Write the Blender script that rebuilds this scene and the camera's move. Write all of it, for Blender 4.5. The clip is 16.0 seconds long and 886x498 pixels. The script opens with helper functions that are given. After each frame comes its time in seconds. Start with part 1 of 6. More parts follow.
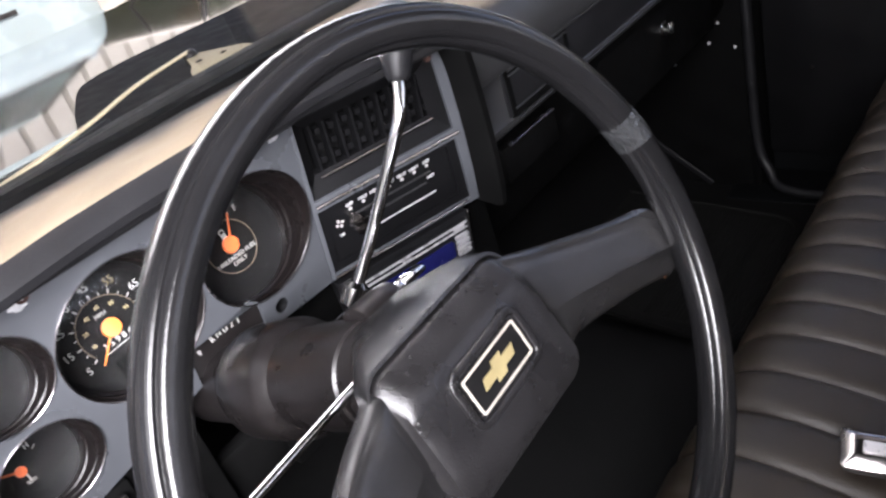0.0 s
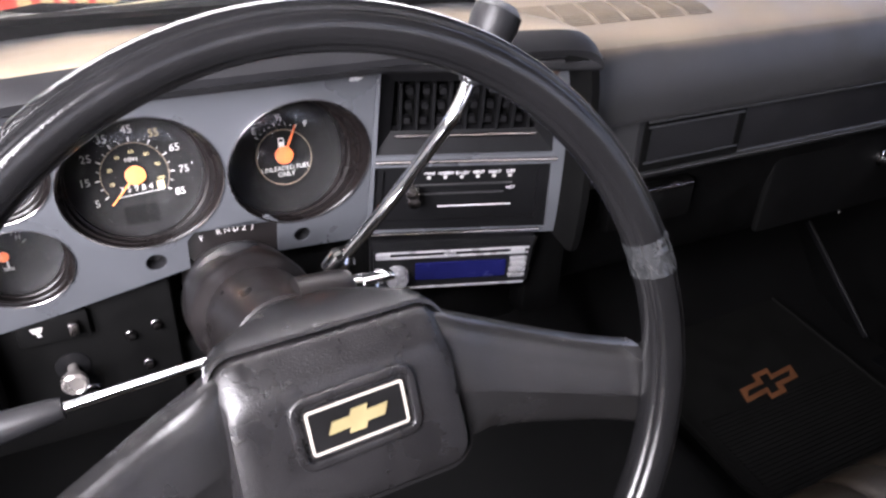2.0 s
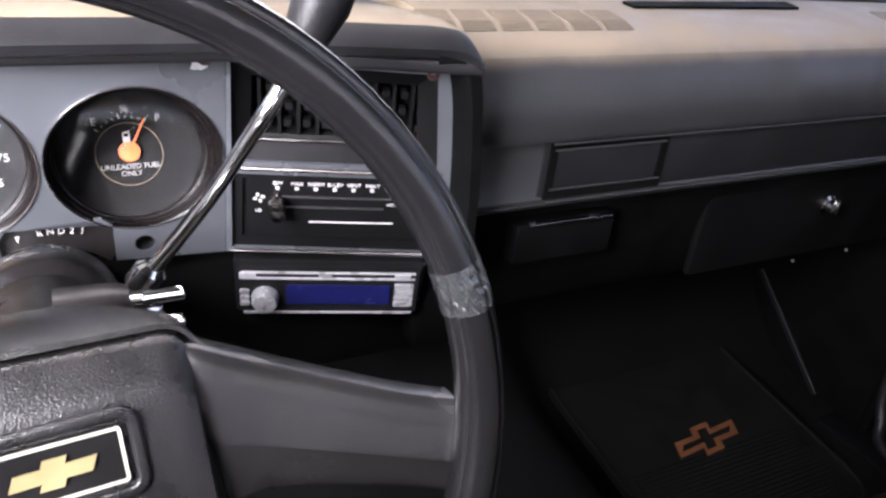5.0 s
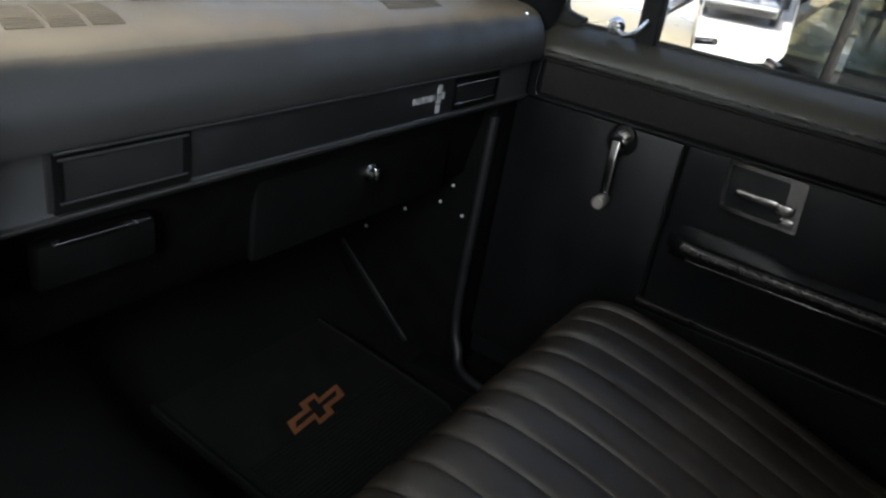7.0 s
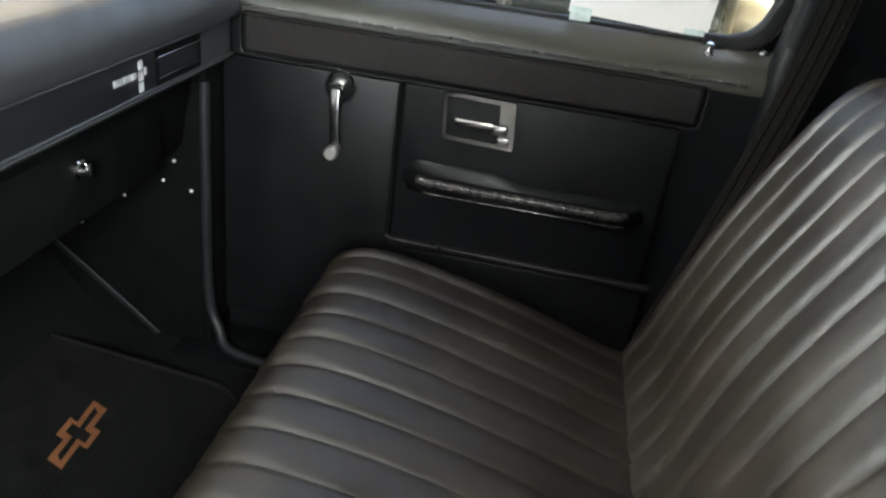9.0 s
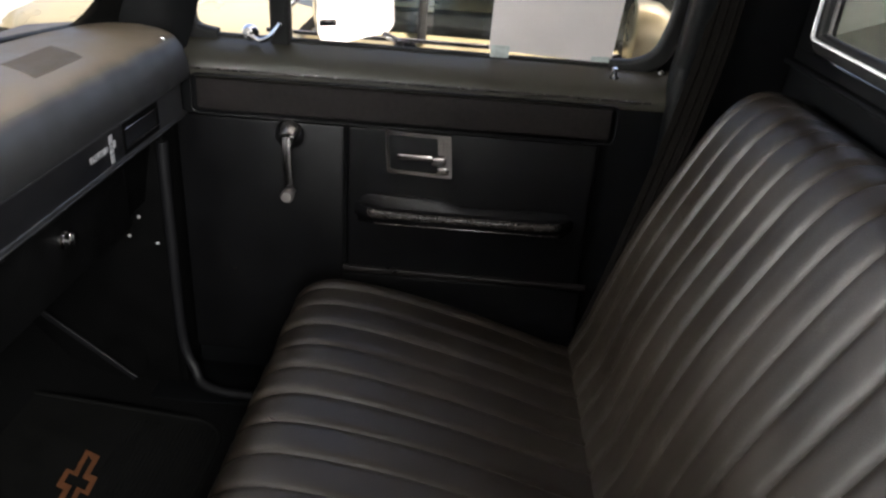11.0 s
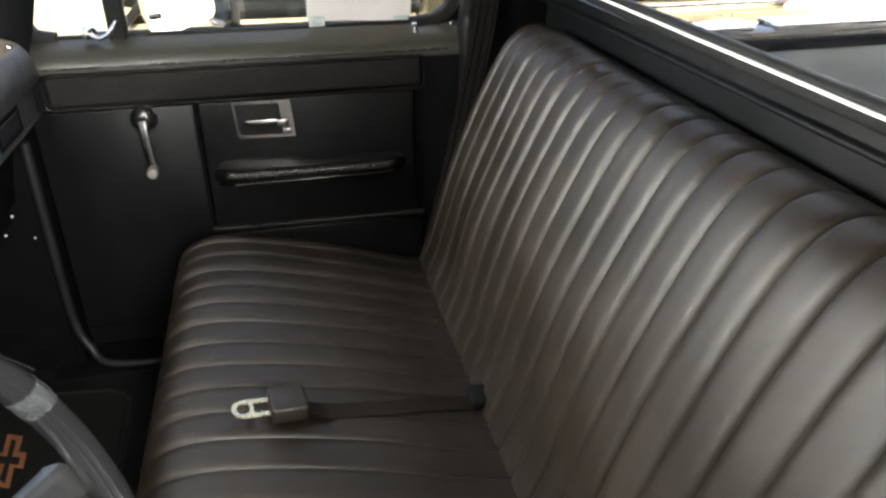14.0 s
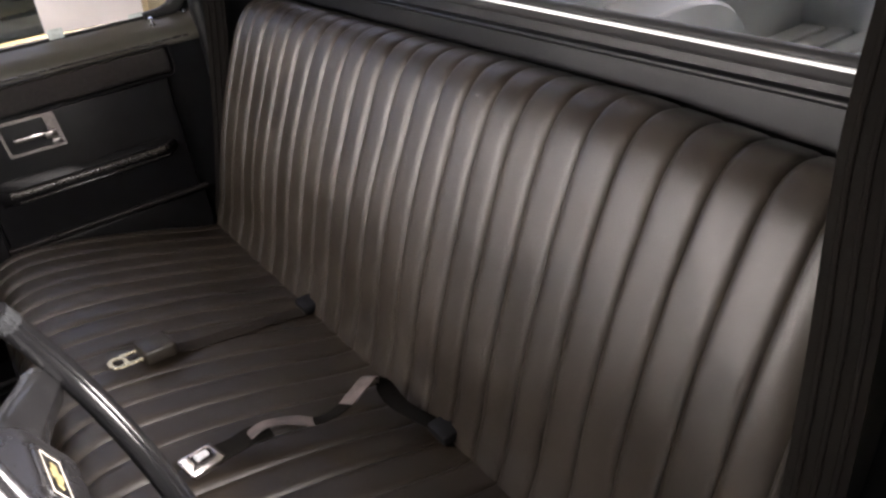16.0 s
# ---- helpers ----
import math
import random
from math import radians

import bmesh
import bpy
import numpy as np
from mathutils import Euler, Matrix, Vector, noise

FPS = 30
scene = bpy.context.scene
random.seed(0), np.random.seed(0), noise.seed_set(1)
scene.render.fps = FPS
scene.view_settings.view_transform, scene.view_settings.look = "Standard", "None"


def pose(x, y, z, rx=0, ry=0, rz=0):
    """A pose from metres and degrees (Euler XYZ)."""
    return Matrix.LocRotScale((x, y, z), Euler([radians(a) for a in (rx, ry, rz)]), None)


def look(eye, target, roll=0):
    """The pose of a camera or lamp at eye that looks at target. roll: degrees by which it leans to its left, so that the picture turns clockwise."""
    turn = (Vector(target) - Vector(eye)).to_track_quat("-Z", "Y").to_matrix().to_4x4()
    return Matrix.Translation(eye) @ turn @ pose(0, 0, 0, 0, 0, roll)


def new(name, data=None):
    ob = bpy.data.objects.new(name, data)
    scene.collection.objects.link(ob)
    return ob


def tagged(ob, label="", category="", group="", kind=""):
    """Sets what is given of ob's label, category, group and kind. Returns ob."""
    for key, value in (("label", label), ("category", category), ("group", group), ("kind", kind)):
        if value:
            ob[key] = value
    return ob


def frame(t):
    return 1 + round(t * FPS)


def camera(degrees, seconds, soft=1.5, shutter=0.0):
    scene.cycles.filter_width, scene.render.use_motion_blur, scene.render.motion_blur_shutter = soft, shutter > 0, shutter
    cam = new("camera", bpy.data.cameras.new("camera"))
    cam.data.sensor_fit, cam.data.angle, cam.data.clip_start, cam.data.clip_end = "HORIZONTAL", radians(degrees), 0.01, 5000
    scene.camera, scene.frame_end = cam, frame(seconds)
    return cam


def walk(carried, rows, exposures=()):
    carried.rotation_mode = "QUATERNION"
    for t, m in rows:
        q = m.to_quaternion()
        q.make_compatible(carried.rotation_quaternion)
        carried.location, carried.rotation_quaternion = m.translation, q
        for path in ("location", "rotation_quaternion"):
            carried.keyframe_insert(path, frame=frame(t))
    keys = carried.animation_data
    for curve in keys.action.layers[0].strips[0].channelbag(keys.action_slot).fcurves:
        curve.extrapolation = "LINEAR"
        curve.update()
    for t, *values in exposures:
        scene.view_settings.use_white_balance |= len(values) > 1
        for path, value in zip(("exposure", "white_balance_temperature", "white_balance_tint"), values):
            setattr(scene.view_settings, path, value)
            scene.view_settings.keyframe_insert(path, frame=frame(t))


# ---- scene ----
cam = camera(61.56, 16.0, soft=2.5)
PATH = [
    (0, (-0.6294, -0.5498, 0.8504), (0.2568, 0.4108, 0.1143), -19.00),
    (0.5, (-0.6175, -0.5582, 0.8446), (0.1826, 0.4852, 0.1227), -9.90),
    (1, (-0.6136, -0.5700, 0.8423), (0.1193, 0.5092, 0.1018), -5.17),
    (1.5, (-0.5722, -0.5738, 0.8574), (0.0979, 0.5341, 0.1000), -2.28),
    (2, (-0.5004, -0.5800, 0.8527), (0.0984, 0.5592, 0.0823), 2.30),
    (2.5, (-0.4608, -0.5715, 0.8377), (0.0665, 0.5976, 0.0597), 4.17),
    (3, (-0.4581, -0.5537, 0.8326), (0.0226, 0.6327, 0.0507), 3.47),
    (5.5, (-0.3547, -0.5735, 0.8147), (0.3874, 0.5353, 0.1293), 7.85),
    (6, (-0.3307, -0.5916, 0.8259), (0.5608, 0.4160, 0.1624), 9.16),
    (6.5, (-0.3225, -0.6082, 0.8284), (0.7295, 0.2432, 0.1816), 10.04),
    (7, (-0.3203, -0.6045, 0.8305), (0.8540, 0.0653, 0.1806), 9.94),
    (7.5, (-0.3117, -0.5938, 0.8392), (0.9379, -0.0987, 0.1733), 9.91),
    (8, (-0.3090, -0.5849, 0.8421), (0.9858, -0.2491, 0.1633), 9.99),
    (8.5, (-0.3130, -0.5743, 0.8500), (1.0015, -0.3493, 0.1634), 9.12),
    (9, (-0.3175, -0.5687, 0.8553), (1.0060, -0.4245, 0.1642), 7.95),
    (9.5, (-0.3662, -0.5717, 0.8826), (0.9622, -0.4603, 0.1949), 6.45),
    (10, (-0.3980, -0.5505, 0.9328), (0.9308, -0.4720, 0.2413), 5.60),
    (12.5, (-0.4946, -0.5551, 0.9382), (0.8675, -0.5994, 0.3114), 1.39),
    (13, (-0.5608, -0.5574, 0.9531), (0.7973, -0.6222, 0.3196), -0.82),
    (13.5, (-0.5949, -0.5403, 0.9468), (0.7452, -0.6709, 0.2856), -2.48),
    (14, (-0.6816, -0.5093, 0.9624), (0.6152, -0.7972, 0.2657), -0.33),
    (14.5, (-0.7662, -0.4984, 0.9800), (0.4339, -1.0002, 0.2330), 0.24),
    (15, (-0.8343, -0.4636, 0.9725), (0.3105, -1.0752, 0.2206), -2.07),
    (15.5, (-0.9071, -0.4120, 0.9828), (0.2007, -1.0818, 0.2251), -7.72),
    (16, (-0.9365, -0.3657, 0.9972), (0.1598, -1.0492, 0.2349), -7.49),
]
EXPOSURES = [(0, 1.85, 6550, 18), (1.5, 1.95, 6550, 20), (3, 2.25, 6550, 24), (5.5, 2.15, 6450, 18), (6, 1.9, 6350, 14), (7, 1.5, 6300, 4), (8, 2.45, 6300, -2), (9, 2.95, 6450, 1), (10, 2.65, 6800, 10), (12.5, 1.25, 6800, 11), (13.5, 2.05, 6900, 8), (14, 2.68, 6950, 7), (15, 2.85, 7150, 16), (16, 2.6, 7150, 19)]
walk(cam, [(t, look(eye, target, roll)) for t, eye, target, roll in PATH], EXPOSURES)


# ---------------------------------------------------------------- world and light
SUN_DIR = Vector((-0.25, -0.55, 1.0)).normalized()
world = bpy.data.worlds.new("world")
scene.world = world
world.use_nodes = True
wn = world.node_tree.nodes
sky = wn.new("ShaderNodeTexSky")
sky.sky_type = "NISHITA"
sky.sun_disc = False
sky.sun_elevation = math.asin(SUN_DIR.z)
sky.sun_rotation = math.atan2(SUN_DIR.x, SUN_DIR.y)
sky.dust_density, sky.air_density, sky.ozone_density = 4.0, 0.7, 0.3
wn["Background"].inputs["Strength"].default_value = 0.15
world.node_tree.links.new(sky.outputs["Color"], wn["Background"].inputs["Color"])
sun_data = bpy.data.lights.new("sun", "SUN")
sun_data.energy, sun_data.angle, sun_data.color = 4.5, radians(3), (1.0, 0.93, 0.82)
sun = new("sun", sun_data)
sun.matrix_basis = look((SUN_DIR * 20)[:], (0, 0, 0))
# daylight through the forward half of the open driver's door
door_data = bpy.data.lights.new("door_daylight", "AREA")
door_data.shape, door_data.size, door_data.size_y = "RECTANGLE", 0.5, 0.5
door_data.energy, door_data.color = 4.1, (0.94, 0.97, 1.0)
door_data.spread = radians(86)
door_light = new("door_daylight", door_data)
door_light.matrix_basis = look((-0.92, -0.60, 1.00), (-0.18, 0.20, 0.59))
# sky light in the upper windshield opening
front_data = bpy.data.lights.new("windshield_daylight", "AREA")
front_data.shape, front_data.size, front_data.size_y = "RECTANGLE", 1.3, 0.18
front_data.energy, front_data.color = 1.6, (0.97, 0.985, 1.0)
front_data.spread = radians(104)
front_light = new("windshield_daylight", front_data)
front_light.matrix_basis = look((0.0, -0.01, 0.96), (0.0, -0.80, 0.72))


# ---------------------------------------------------------------- materials
def pbr(name, col, rough=0.5, metal=0.0, var=0.2, scale=30.0, bump=0.05, bscale=400.0, coat=0.0, rvar=0.12, spec=0.5):
    """Principled surface with stains at a large scale and grain at a small one."""
    m = bpy.data.materials.new(name)
    m.use_nodes = True
    nt = m.node_tree
    b = nt.nodes["Principled BSDF"]
    b.inputs["Roughness"].default_value, b.inputs["Metallic"].default_value = rough, metal
    b.inputs["Coat Weight"].default_value = coat
    b.inputs["Specular IOR Level"].default_value = spec
    tc = nt.nodes.new("ShaderNodeTexCoord")
    n1, n2 = nt.nodes.new("ShaderNodeTexNoise"), nt.nodes.new("ShaderNodeTexNoise")
    n1.inputs["Scale"].default_value, n1.inputs["Detail"].default_value = scale, 6
    n2.inputs["Scale"].default_value, n2.inputs["Detail"].default_value = bscale, 3
    for n in (n1, n2):
        nt.links.new(tc.outputs["Object"], n.inputs["Vector"])
    ramp = nt.nodes.new("ShaderNodeMapRange")
    ramp.inputs["From Min"].default_value, ramp.inputs["From Max"].default_value = 0.3, 0.7
    ramp.inputs["To Min"].default_value, ramp.inputs["To Max"].default_value = 1 - var, 1 + var
    nt.links.new(n1.outputs["Fac"], ramp.inputs["Value"])
    mul = nt.nodes.new("ShaderNodeVectorMath")
    mul.operation = "SCALE"
    mul.inputs[0].default_value = col
    nt.links.new(ramp.outputs["Result"], mul.inputs["Scale"])
    nt.links.new(mul.outputs["Vector"], b.inputs["Base Color"])
    rr = nt.nodes.new("ShaderNodeMapRange")
    rr.inputs["From Min"].default_value, rr.inputs["From Max"].default_value = 0.3, 0.7
    rr.inputs["To Min"].default_value, rr.inputs["To Max"].default_value = max(0.02, rough - rvar), min(1, rough + rvar)
    nt.links.new(n1.outputs["Fac"], rr.inputs["Value"])
    nt.links.new(rr.outputs["Result"], b.inputs["Roughness"])
    if bump:
        bp = nt.nodes.new("ShaderNodeBump")
        bp.inputs["Strength"].default_value, bp.inputs["Distance"].default_value = bump, 0.001
        nt.links.new(n2.outputs["Fac"], bp.inputs["Height"])
        nt.links.new(bp.outputs["Normal"], b.inputs["Normal"])
    return m


def brushed(name, col, rough, along=(3, 600, 600)):
    """Brushed metal: streaks along one axis."""
    m = pbr(name, col, rough, 1.0, 0.1, 12, 0.0)
    nt = m.node_tree
    b = nt.nodes["Principled BSDF"]
    tc = nt.nodes.new("ShaderNodeTexCoord")
    mp, ns, bp = nt.nodes.new("ShaderNodeMapping"), nt.nodes.new("ShaderNodeTexNoise"), nt.nodes.new("ShaderNodeBump")
    mp.inputs["Scale"].default_value = along
    ns.inputs["Scale"].default_value = 1.0
    bp.inputs["Strength"].default_value, bp.inputs["Distance"].default_value = 0.12, 0.001
    nt.links.new(tc.outputs["Object"], mp.inputs["Vector"])
    nt.links.new(mp.outputs["Vector"], ns.inputs["Vector"])
    nt.links.new(ns.outputs["Fac"], bp.inputs["Height"])
    nt.links.new(bp.outputs["Normal"], b.inputs["Normal"])
    return m


def pane(name, tint=(1, 1, 1), rough=0.0):
    m = bpy.data.materials.new(name)
    m.use_nodes = True
    b = m.node_tree.nodes["Principled BSDF"]
    b.inputs["Base Color"].default_value = (*tint, 1)
    b.inputs["Transmission Weight"].default_value = 1.0
    b.inputs["Roughness"].default_value = rough
    b.inputs["IOR"].default_value = 1.45
    return m


M_SEAT = pbr("seat_vinyl", (0.0125, 0.0090, 0.0058), 0.42, 0, 0.28, 9, 0.45, 900, rvar=0.08, spec=0.48)


def lit_top(name, z0, z1):
    """Slate vinyl with windshield light and dust painted tan on the top, thinning out unevenly over the rolled edge."""
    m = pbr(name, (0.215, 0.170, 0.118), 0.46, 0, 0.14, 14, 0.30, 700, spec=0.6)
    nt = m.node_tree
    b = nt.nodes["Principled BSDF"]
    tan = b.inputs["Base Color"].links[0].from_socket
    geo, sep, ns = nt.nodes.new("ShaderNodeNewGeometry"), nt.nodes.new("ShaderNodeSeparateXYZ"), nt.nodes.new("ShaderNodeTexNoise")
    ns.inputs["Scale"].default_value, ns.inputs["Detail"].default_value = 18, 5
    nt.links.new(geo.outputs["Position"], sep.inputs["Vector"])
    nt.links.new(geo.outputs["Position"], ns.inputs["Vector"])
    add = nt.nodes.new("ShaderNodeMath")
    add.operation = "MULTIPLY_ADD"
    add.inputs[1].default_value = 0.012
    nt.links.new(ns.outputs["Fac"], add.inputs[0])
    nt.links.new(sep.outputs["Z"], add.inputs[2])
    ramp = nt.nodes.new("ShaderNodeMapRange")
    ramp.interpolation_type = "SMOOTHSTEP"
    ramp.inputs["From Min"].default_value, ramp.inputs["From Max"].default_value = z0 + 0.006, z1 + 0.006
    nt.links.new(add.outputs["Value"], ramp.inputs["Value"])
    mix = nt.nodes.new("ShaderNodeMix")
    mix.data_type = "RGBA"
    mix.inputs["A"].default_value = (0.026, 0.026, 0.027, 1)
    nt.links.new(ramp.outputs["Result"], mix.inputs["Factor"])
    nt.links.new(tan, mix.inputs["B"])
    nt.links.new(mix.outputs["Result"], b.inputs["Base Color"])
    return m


# lit tan runs into slate between the two heights
M_PAD = lit_top("dash_vinyl", 0.659, 0.679)
M_PAD_HOOD = lit_top("instrument_hood_vinyl", 0.694, 0.706)
M_HOOD = pbr("hood_vinyl", (0.026, 0.026, 0.027), 0.45, 0, 0.2, 14, 0.3, 700)
M_VENT = pbr("vent_plastic", (0.0045, 0.0045, 0.005), 0.5, 0, 0.15, 25, 0.2, 600, rvar=0.05, spec=0.14)
M_BLACK = pbr("black_plastic", (0.009, 0.009, 0.010), 0.45, 0, 0.15, 25, 0.2, 600, rvar=0.05, spec=0.3)
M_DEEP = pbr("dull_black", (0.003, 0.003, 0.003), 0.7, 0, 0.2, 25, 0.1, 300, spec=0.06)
M_SLOT = pbr("grille_slot", (0.035, 0.028, 0.020), 0.7, 0, 0.1, 30, 0.1, 300)
M_RIB = pbr("grille_plastic", (0.150, 0.118, 0.082), 0.55, 0, 0.1, 30, 0.1, 300)
M_CHROME_DARK = pbr("dull_chrome", (0.20, 0.19, 0.19), 0.22, 1.0, 0.15, 30, 0.05, 300, rvar=0.05)
M_WHEEL = pbr("wheel_plastic", (0.0095, 0.0092, 0.0095), 0.23, 0, 0.15, 30, 0.24, 1000, rvar=0.06, spec=0.55)
M_RIM = pbr("rim_plastic", (0.0065, 0.0064, 0.0068), 0.15, 0, 0.12, 30, 0.14, 1000, rvar=0.04, spec=0.42)
M_WHEELPAD = pbr("horn_pad_vinyl", (0.0085, 0.0080, 0.0084), 0.29, 0, 0.25, 45, 0.40, 950, rvar=0.07, spec=0.56)
M_BORDER = pbr("badge_pale_border", (0.34, 0.31, 0.27), 0.45, 0, 0.1, 60, 0.0)
M_COLUMN = pbr("column_paint", (0.0085, 0.0072, 0.0072), 0.32, 0, 0.2, 20, 0.15, 800, spec=0.42)
M_BEZEL = brushed("brushed_bezel", (0.158, 0.168, 0.186), 0.31)
M_BEZEL.node_tree.nodes["Principled BSDF"].inputs["Metallic"].default_value = 0.6
M_CHROME = pbr("chrome", (0.78, 0.78, 0.78), 0.12, 1.0, 0.1, 60, 0.0, rvar=0.06)
M_RUST = pbr("rusty_screw", (0.045, 0.022, 0.017), 0.6, 0.3, 0.4, 300, 0.3, 900)
M_CHIP = pbr("scraped_metal", (0.62, 0.63, 0.65), 0.4, 0.5, 0.2, 200, 0.0)
M_KNOB = pbr("knob_metal", (0.42, 0.39, 0.37), 0.32, 0.75, 0.1, 40, 0.0)
M_CHROME_OLD = pbr("worn_chrome", (0.42, 0.39, 0.38), 0.22, 1.0, 0.15, 30, 0.05, 300, rvar=0.06)
M_DOOR = pbr("door_panel", (0.0056, 0.0056, 0.0060), 0.33, 0, 0.15, 15, 0.3, 700, rvar=0.05, spec=0.18)
M_ARMREST = pbr("armrest_plastic", (0.0045, 0.0045, 0.005), 0.32, 0, 0.1, 12, 0.06, 700, rvar=0.03, spec=0.18)
M_ARM = pbr("armrest_vinyl", (0.030, 0.027, 0.025), 0.24, 0, 0.35, 90, 0.05, 700, rvar=0.06, spec=0.8)
# black paint with the outside reflection mixed into an olive base
M_SILL = pbr("sill_paint", (0.033, 0.031, 0.023), 0.40, 0, 0.06, 8, 0.0, 200, rvar=0.02, spec=0.6)
M_CARPET = pbr("door_carpet", (0.016, 0.014, 0.0135), 0.95, 0, 0.3, 120, 0.8, 900, spec=0.15)
M_PAINT = pbr("cab_paint", (0.0045, 0.0048, 0.0052), 0.38, 0, 0.08, 8, 0.05, 200, rvar=0.04, spec=0.22)
M_FLOOR = pbr("floor_carpet", (0.004, 0.004, 0.004), 0.95, 0, 0.3, 60, 0.8, 700, spec=0.1)
M_RUBBER = pbr("rubber_mat", (0.006, 0.006, 0.0055), 0.75, 0, 0.25, 40, 0.2, 400, spec=0.15)
M_SEAL = pbr("window_seal", (0.012, 0.012, 0.012), 0.6, 0, 0.2, 30, 0.1, 300, spec=0.25)
M_ORANGE = pbr("red_orange_paint", (0.74, 0.135, 0.028), 0.5, 0, 0.08, 40, 0.0)
M_AMBER = pbr("amber_paint", (0.74, 0.20, 0.03), 0.5, 0, 0.08, 40, 0.0)
M_MARK = pbr("dial_mark_grey", (0.36, 0.355, 0.34), 0.6, 0, 0.1, 40, 0.0)
M_MARKTAN = pbr("dial_mark_tan", (0.20, 0.155, 0.105), 0.6, 0, 0.1, 40, 0.0)
M_WELL = pbr("gauge_well_plastic", (0.0058, 0.0045, 0.0044), 0.30, 0, 0.2, 25, 0.1, 600, rvar=0.06, spec=0.22)
M_MATLOGO = pbr("mat_orange", (0.155, 0.054, 0.017), 0.8, 0, 0.25, 60, 0.2, 500)
M_WHITE = pbr("dial_white", (0.44, 0.43, 0.415), 0.6, 0, 0.05, 40, 0.0)
M_GREY = pbr("label_grey", (0.55, 0.55, 0.55), 0.5, 0, 0.15, 60, 0.0)
M_DIAL = pbr("dial_black", (0.0062, 0.0060, 0.0062), 0.5, 0, 0.2, 30, 0.0, spec=0.10)
M_GOLD = pbr("emblem_gold", (0.52, 0.44, 0.22), 0.4, 0.2, 0.15, 60, 0.0)
M_BADGE = pbr("badge_gold", (0.27, 0.22, 0.11), 0.4, 0.2, 0.15, 60, 0.0)
M_PAPER = pbr("paper", (0.78, 0.74, 0.72), 0.9, 0, 0.05, 9, 0.1, 200)
M_TAPE = pbr("clear_tape", (0.022, 0.023, 0.024), 0.10, 0, 0.3, 90, 1.0, 260, coat=0.6, rvar=0.05)
M_TAPE_PALE = pbr("pale_tape", (0.55, 0.62, 0.60), 0.3, 0, 0.2, 60, 0.3, 150)
M_WEB = pbr("belt_webbing", (0.0042, 0.0036, 0.0030), 0.85, 0, 0.2, 40, 0.6, 1500, spec=0.06)
M_WEBP = pbr("faded_webbing", (0.062, 0.047, 0.044), 0.7, 0, 0.75, 28, 0.6, 1500)
M_BRASS = pbr("tongue_brass", (0.46, 0.40, 0.26), 0.28, 0.8, 0.15, 60, 0.0)
M_HOUSING = pbr("belt_housing_plastic", (0.0115, 0.0090, 0.0062), 0.42, 0, 0.15, 40, 0.2, 600, spec=0.3)
M_STRAP = pbr("dim_webbing", (0.0110, 0.0082, 0.0064), 0.8, 0, 0.3, 40, 0.6, 1500, spec=0.12)
M_BLUE = pbr("display_blue", (0.012, 0.014, 0.09), 0.2, 0, 0.1, 40, 0.0)
M_SILVER = pbr("silver_plastic", (0.5, 0.5, 0.52), 0.3, 0.35, 0.15, 60, 0.0)
# sky glint on the window strip painted as plain matt white
M_STRIP = pbr("glint_white", (0.92, 0.92, 0.92), 0.45, 0.0, 0.02, 30, 0.0, rvar=0.02)
M_GLASS = pane("clear_glass")
M_LENS = pane("gauge_lens", (1, 1, 1), 0.01)
M_LENS.node_tree.nodes["Principled BSDF"].inputs["IOR"].default_value = 1.25
M_MIRROR = pbr("mirror_silver", (0.9, 0.9, 0.9), 0.02, 1.0, 0.02, 30, 0.0, rvar=0.01)
M_TAN = pbr("tan_paint", (0.34, 0.29, 0.18), 0.42, 0, 0.08, 5, 0.02, 100, coat=0.0, spec=0.35)
M_GOLDPAINT = pbr("gold_metallic_paint", (0.46, 0.39, 0.24), 0.34, 0.55, 0.05, 5, 0.02, 300, coat=0.6)
M_TINT = pane("tinted_pane", (0.42, 0.48, 0.44))
M_CARBLUE = pbr("light_blue_paint", (0.21, 0.27, 0.29), 0.25, 0, 0.08, 5, 0.02, 100, coat=0.6)
M_DARKGLASS = pbr("tinted_glass", (0.045, 0.050, 0.036), 0.08, 0, 0.1, 4, 0.0, rvar=0.03, spec=0.25)
M_BED = pbr("bed_paint", (0.215, 0.240, 0.256), 0.4, 0, 0.25, 6, 0.2, 80, coat=0.2)
M_BODY = pbr("truck_black_paint", (0.012, 0.012, 0.013), 0.06, 0, 0.2, 6, 0.0, 100, coat=0.5, rvar=0.02, spec=0.5)
M_CONC = pbr("concrete", (0.58, 0.56, 0.53), 0.7, 0, 0.15, 1.2, 0.2, 40)
M_WIPER = pbr("wiper_paint", (0.62, 0.53, 0.34), 0.4, 0.3, 0.1, 40, 0.0)
M_SCREEN = pbr("screen_white", (0.30, 0.30, 0.285), 0.6, 0, 0.08, 3, 0.0)
M_DARKWALL = pbr("matt_dark", (0.018, 0.018, 0.018), 0.7, 0, 0.2, 3, 0.0, spec=0.2)
M_RED = pbr("red_paint", (0.55, 0.05, 0.03), 0.4, 0, 0.15, 10, 0.0)
M_RIBWHITE = pbr("white_sheet", (0.55, 0.55, 0.53), 0.5, 0, 0.06, 10, 0.0)
M_STONE = pbr("whitewash", (0.80, 0.79, 0.76), 0.8, 0, 0.1, 0.6, 0.2, 20)


# ---------------------------------------------------------------- building helpers
def thing(name, at=(0, 0, 0), label="", category="", group="", kind=""):
    ob = new(name)
    ob.location = at
    ob.empty_display_size = 0.05
    return tagged(ob, label, category, group, kind)


def base_of(ob):
    v = Vector((0, 0, 0))
    while ob:
        v += ob.location
        ob = ob.parent
    return v


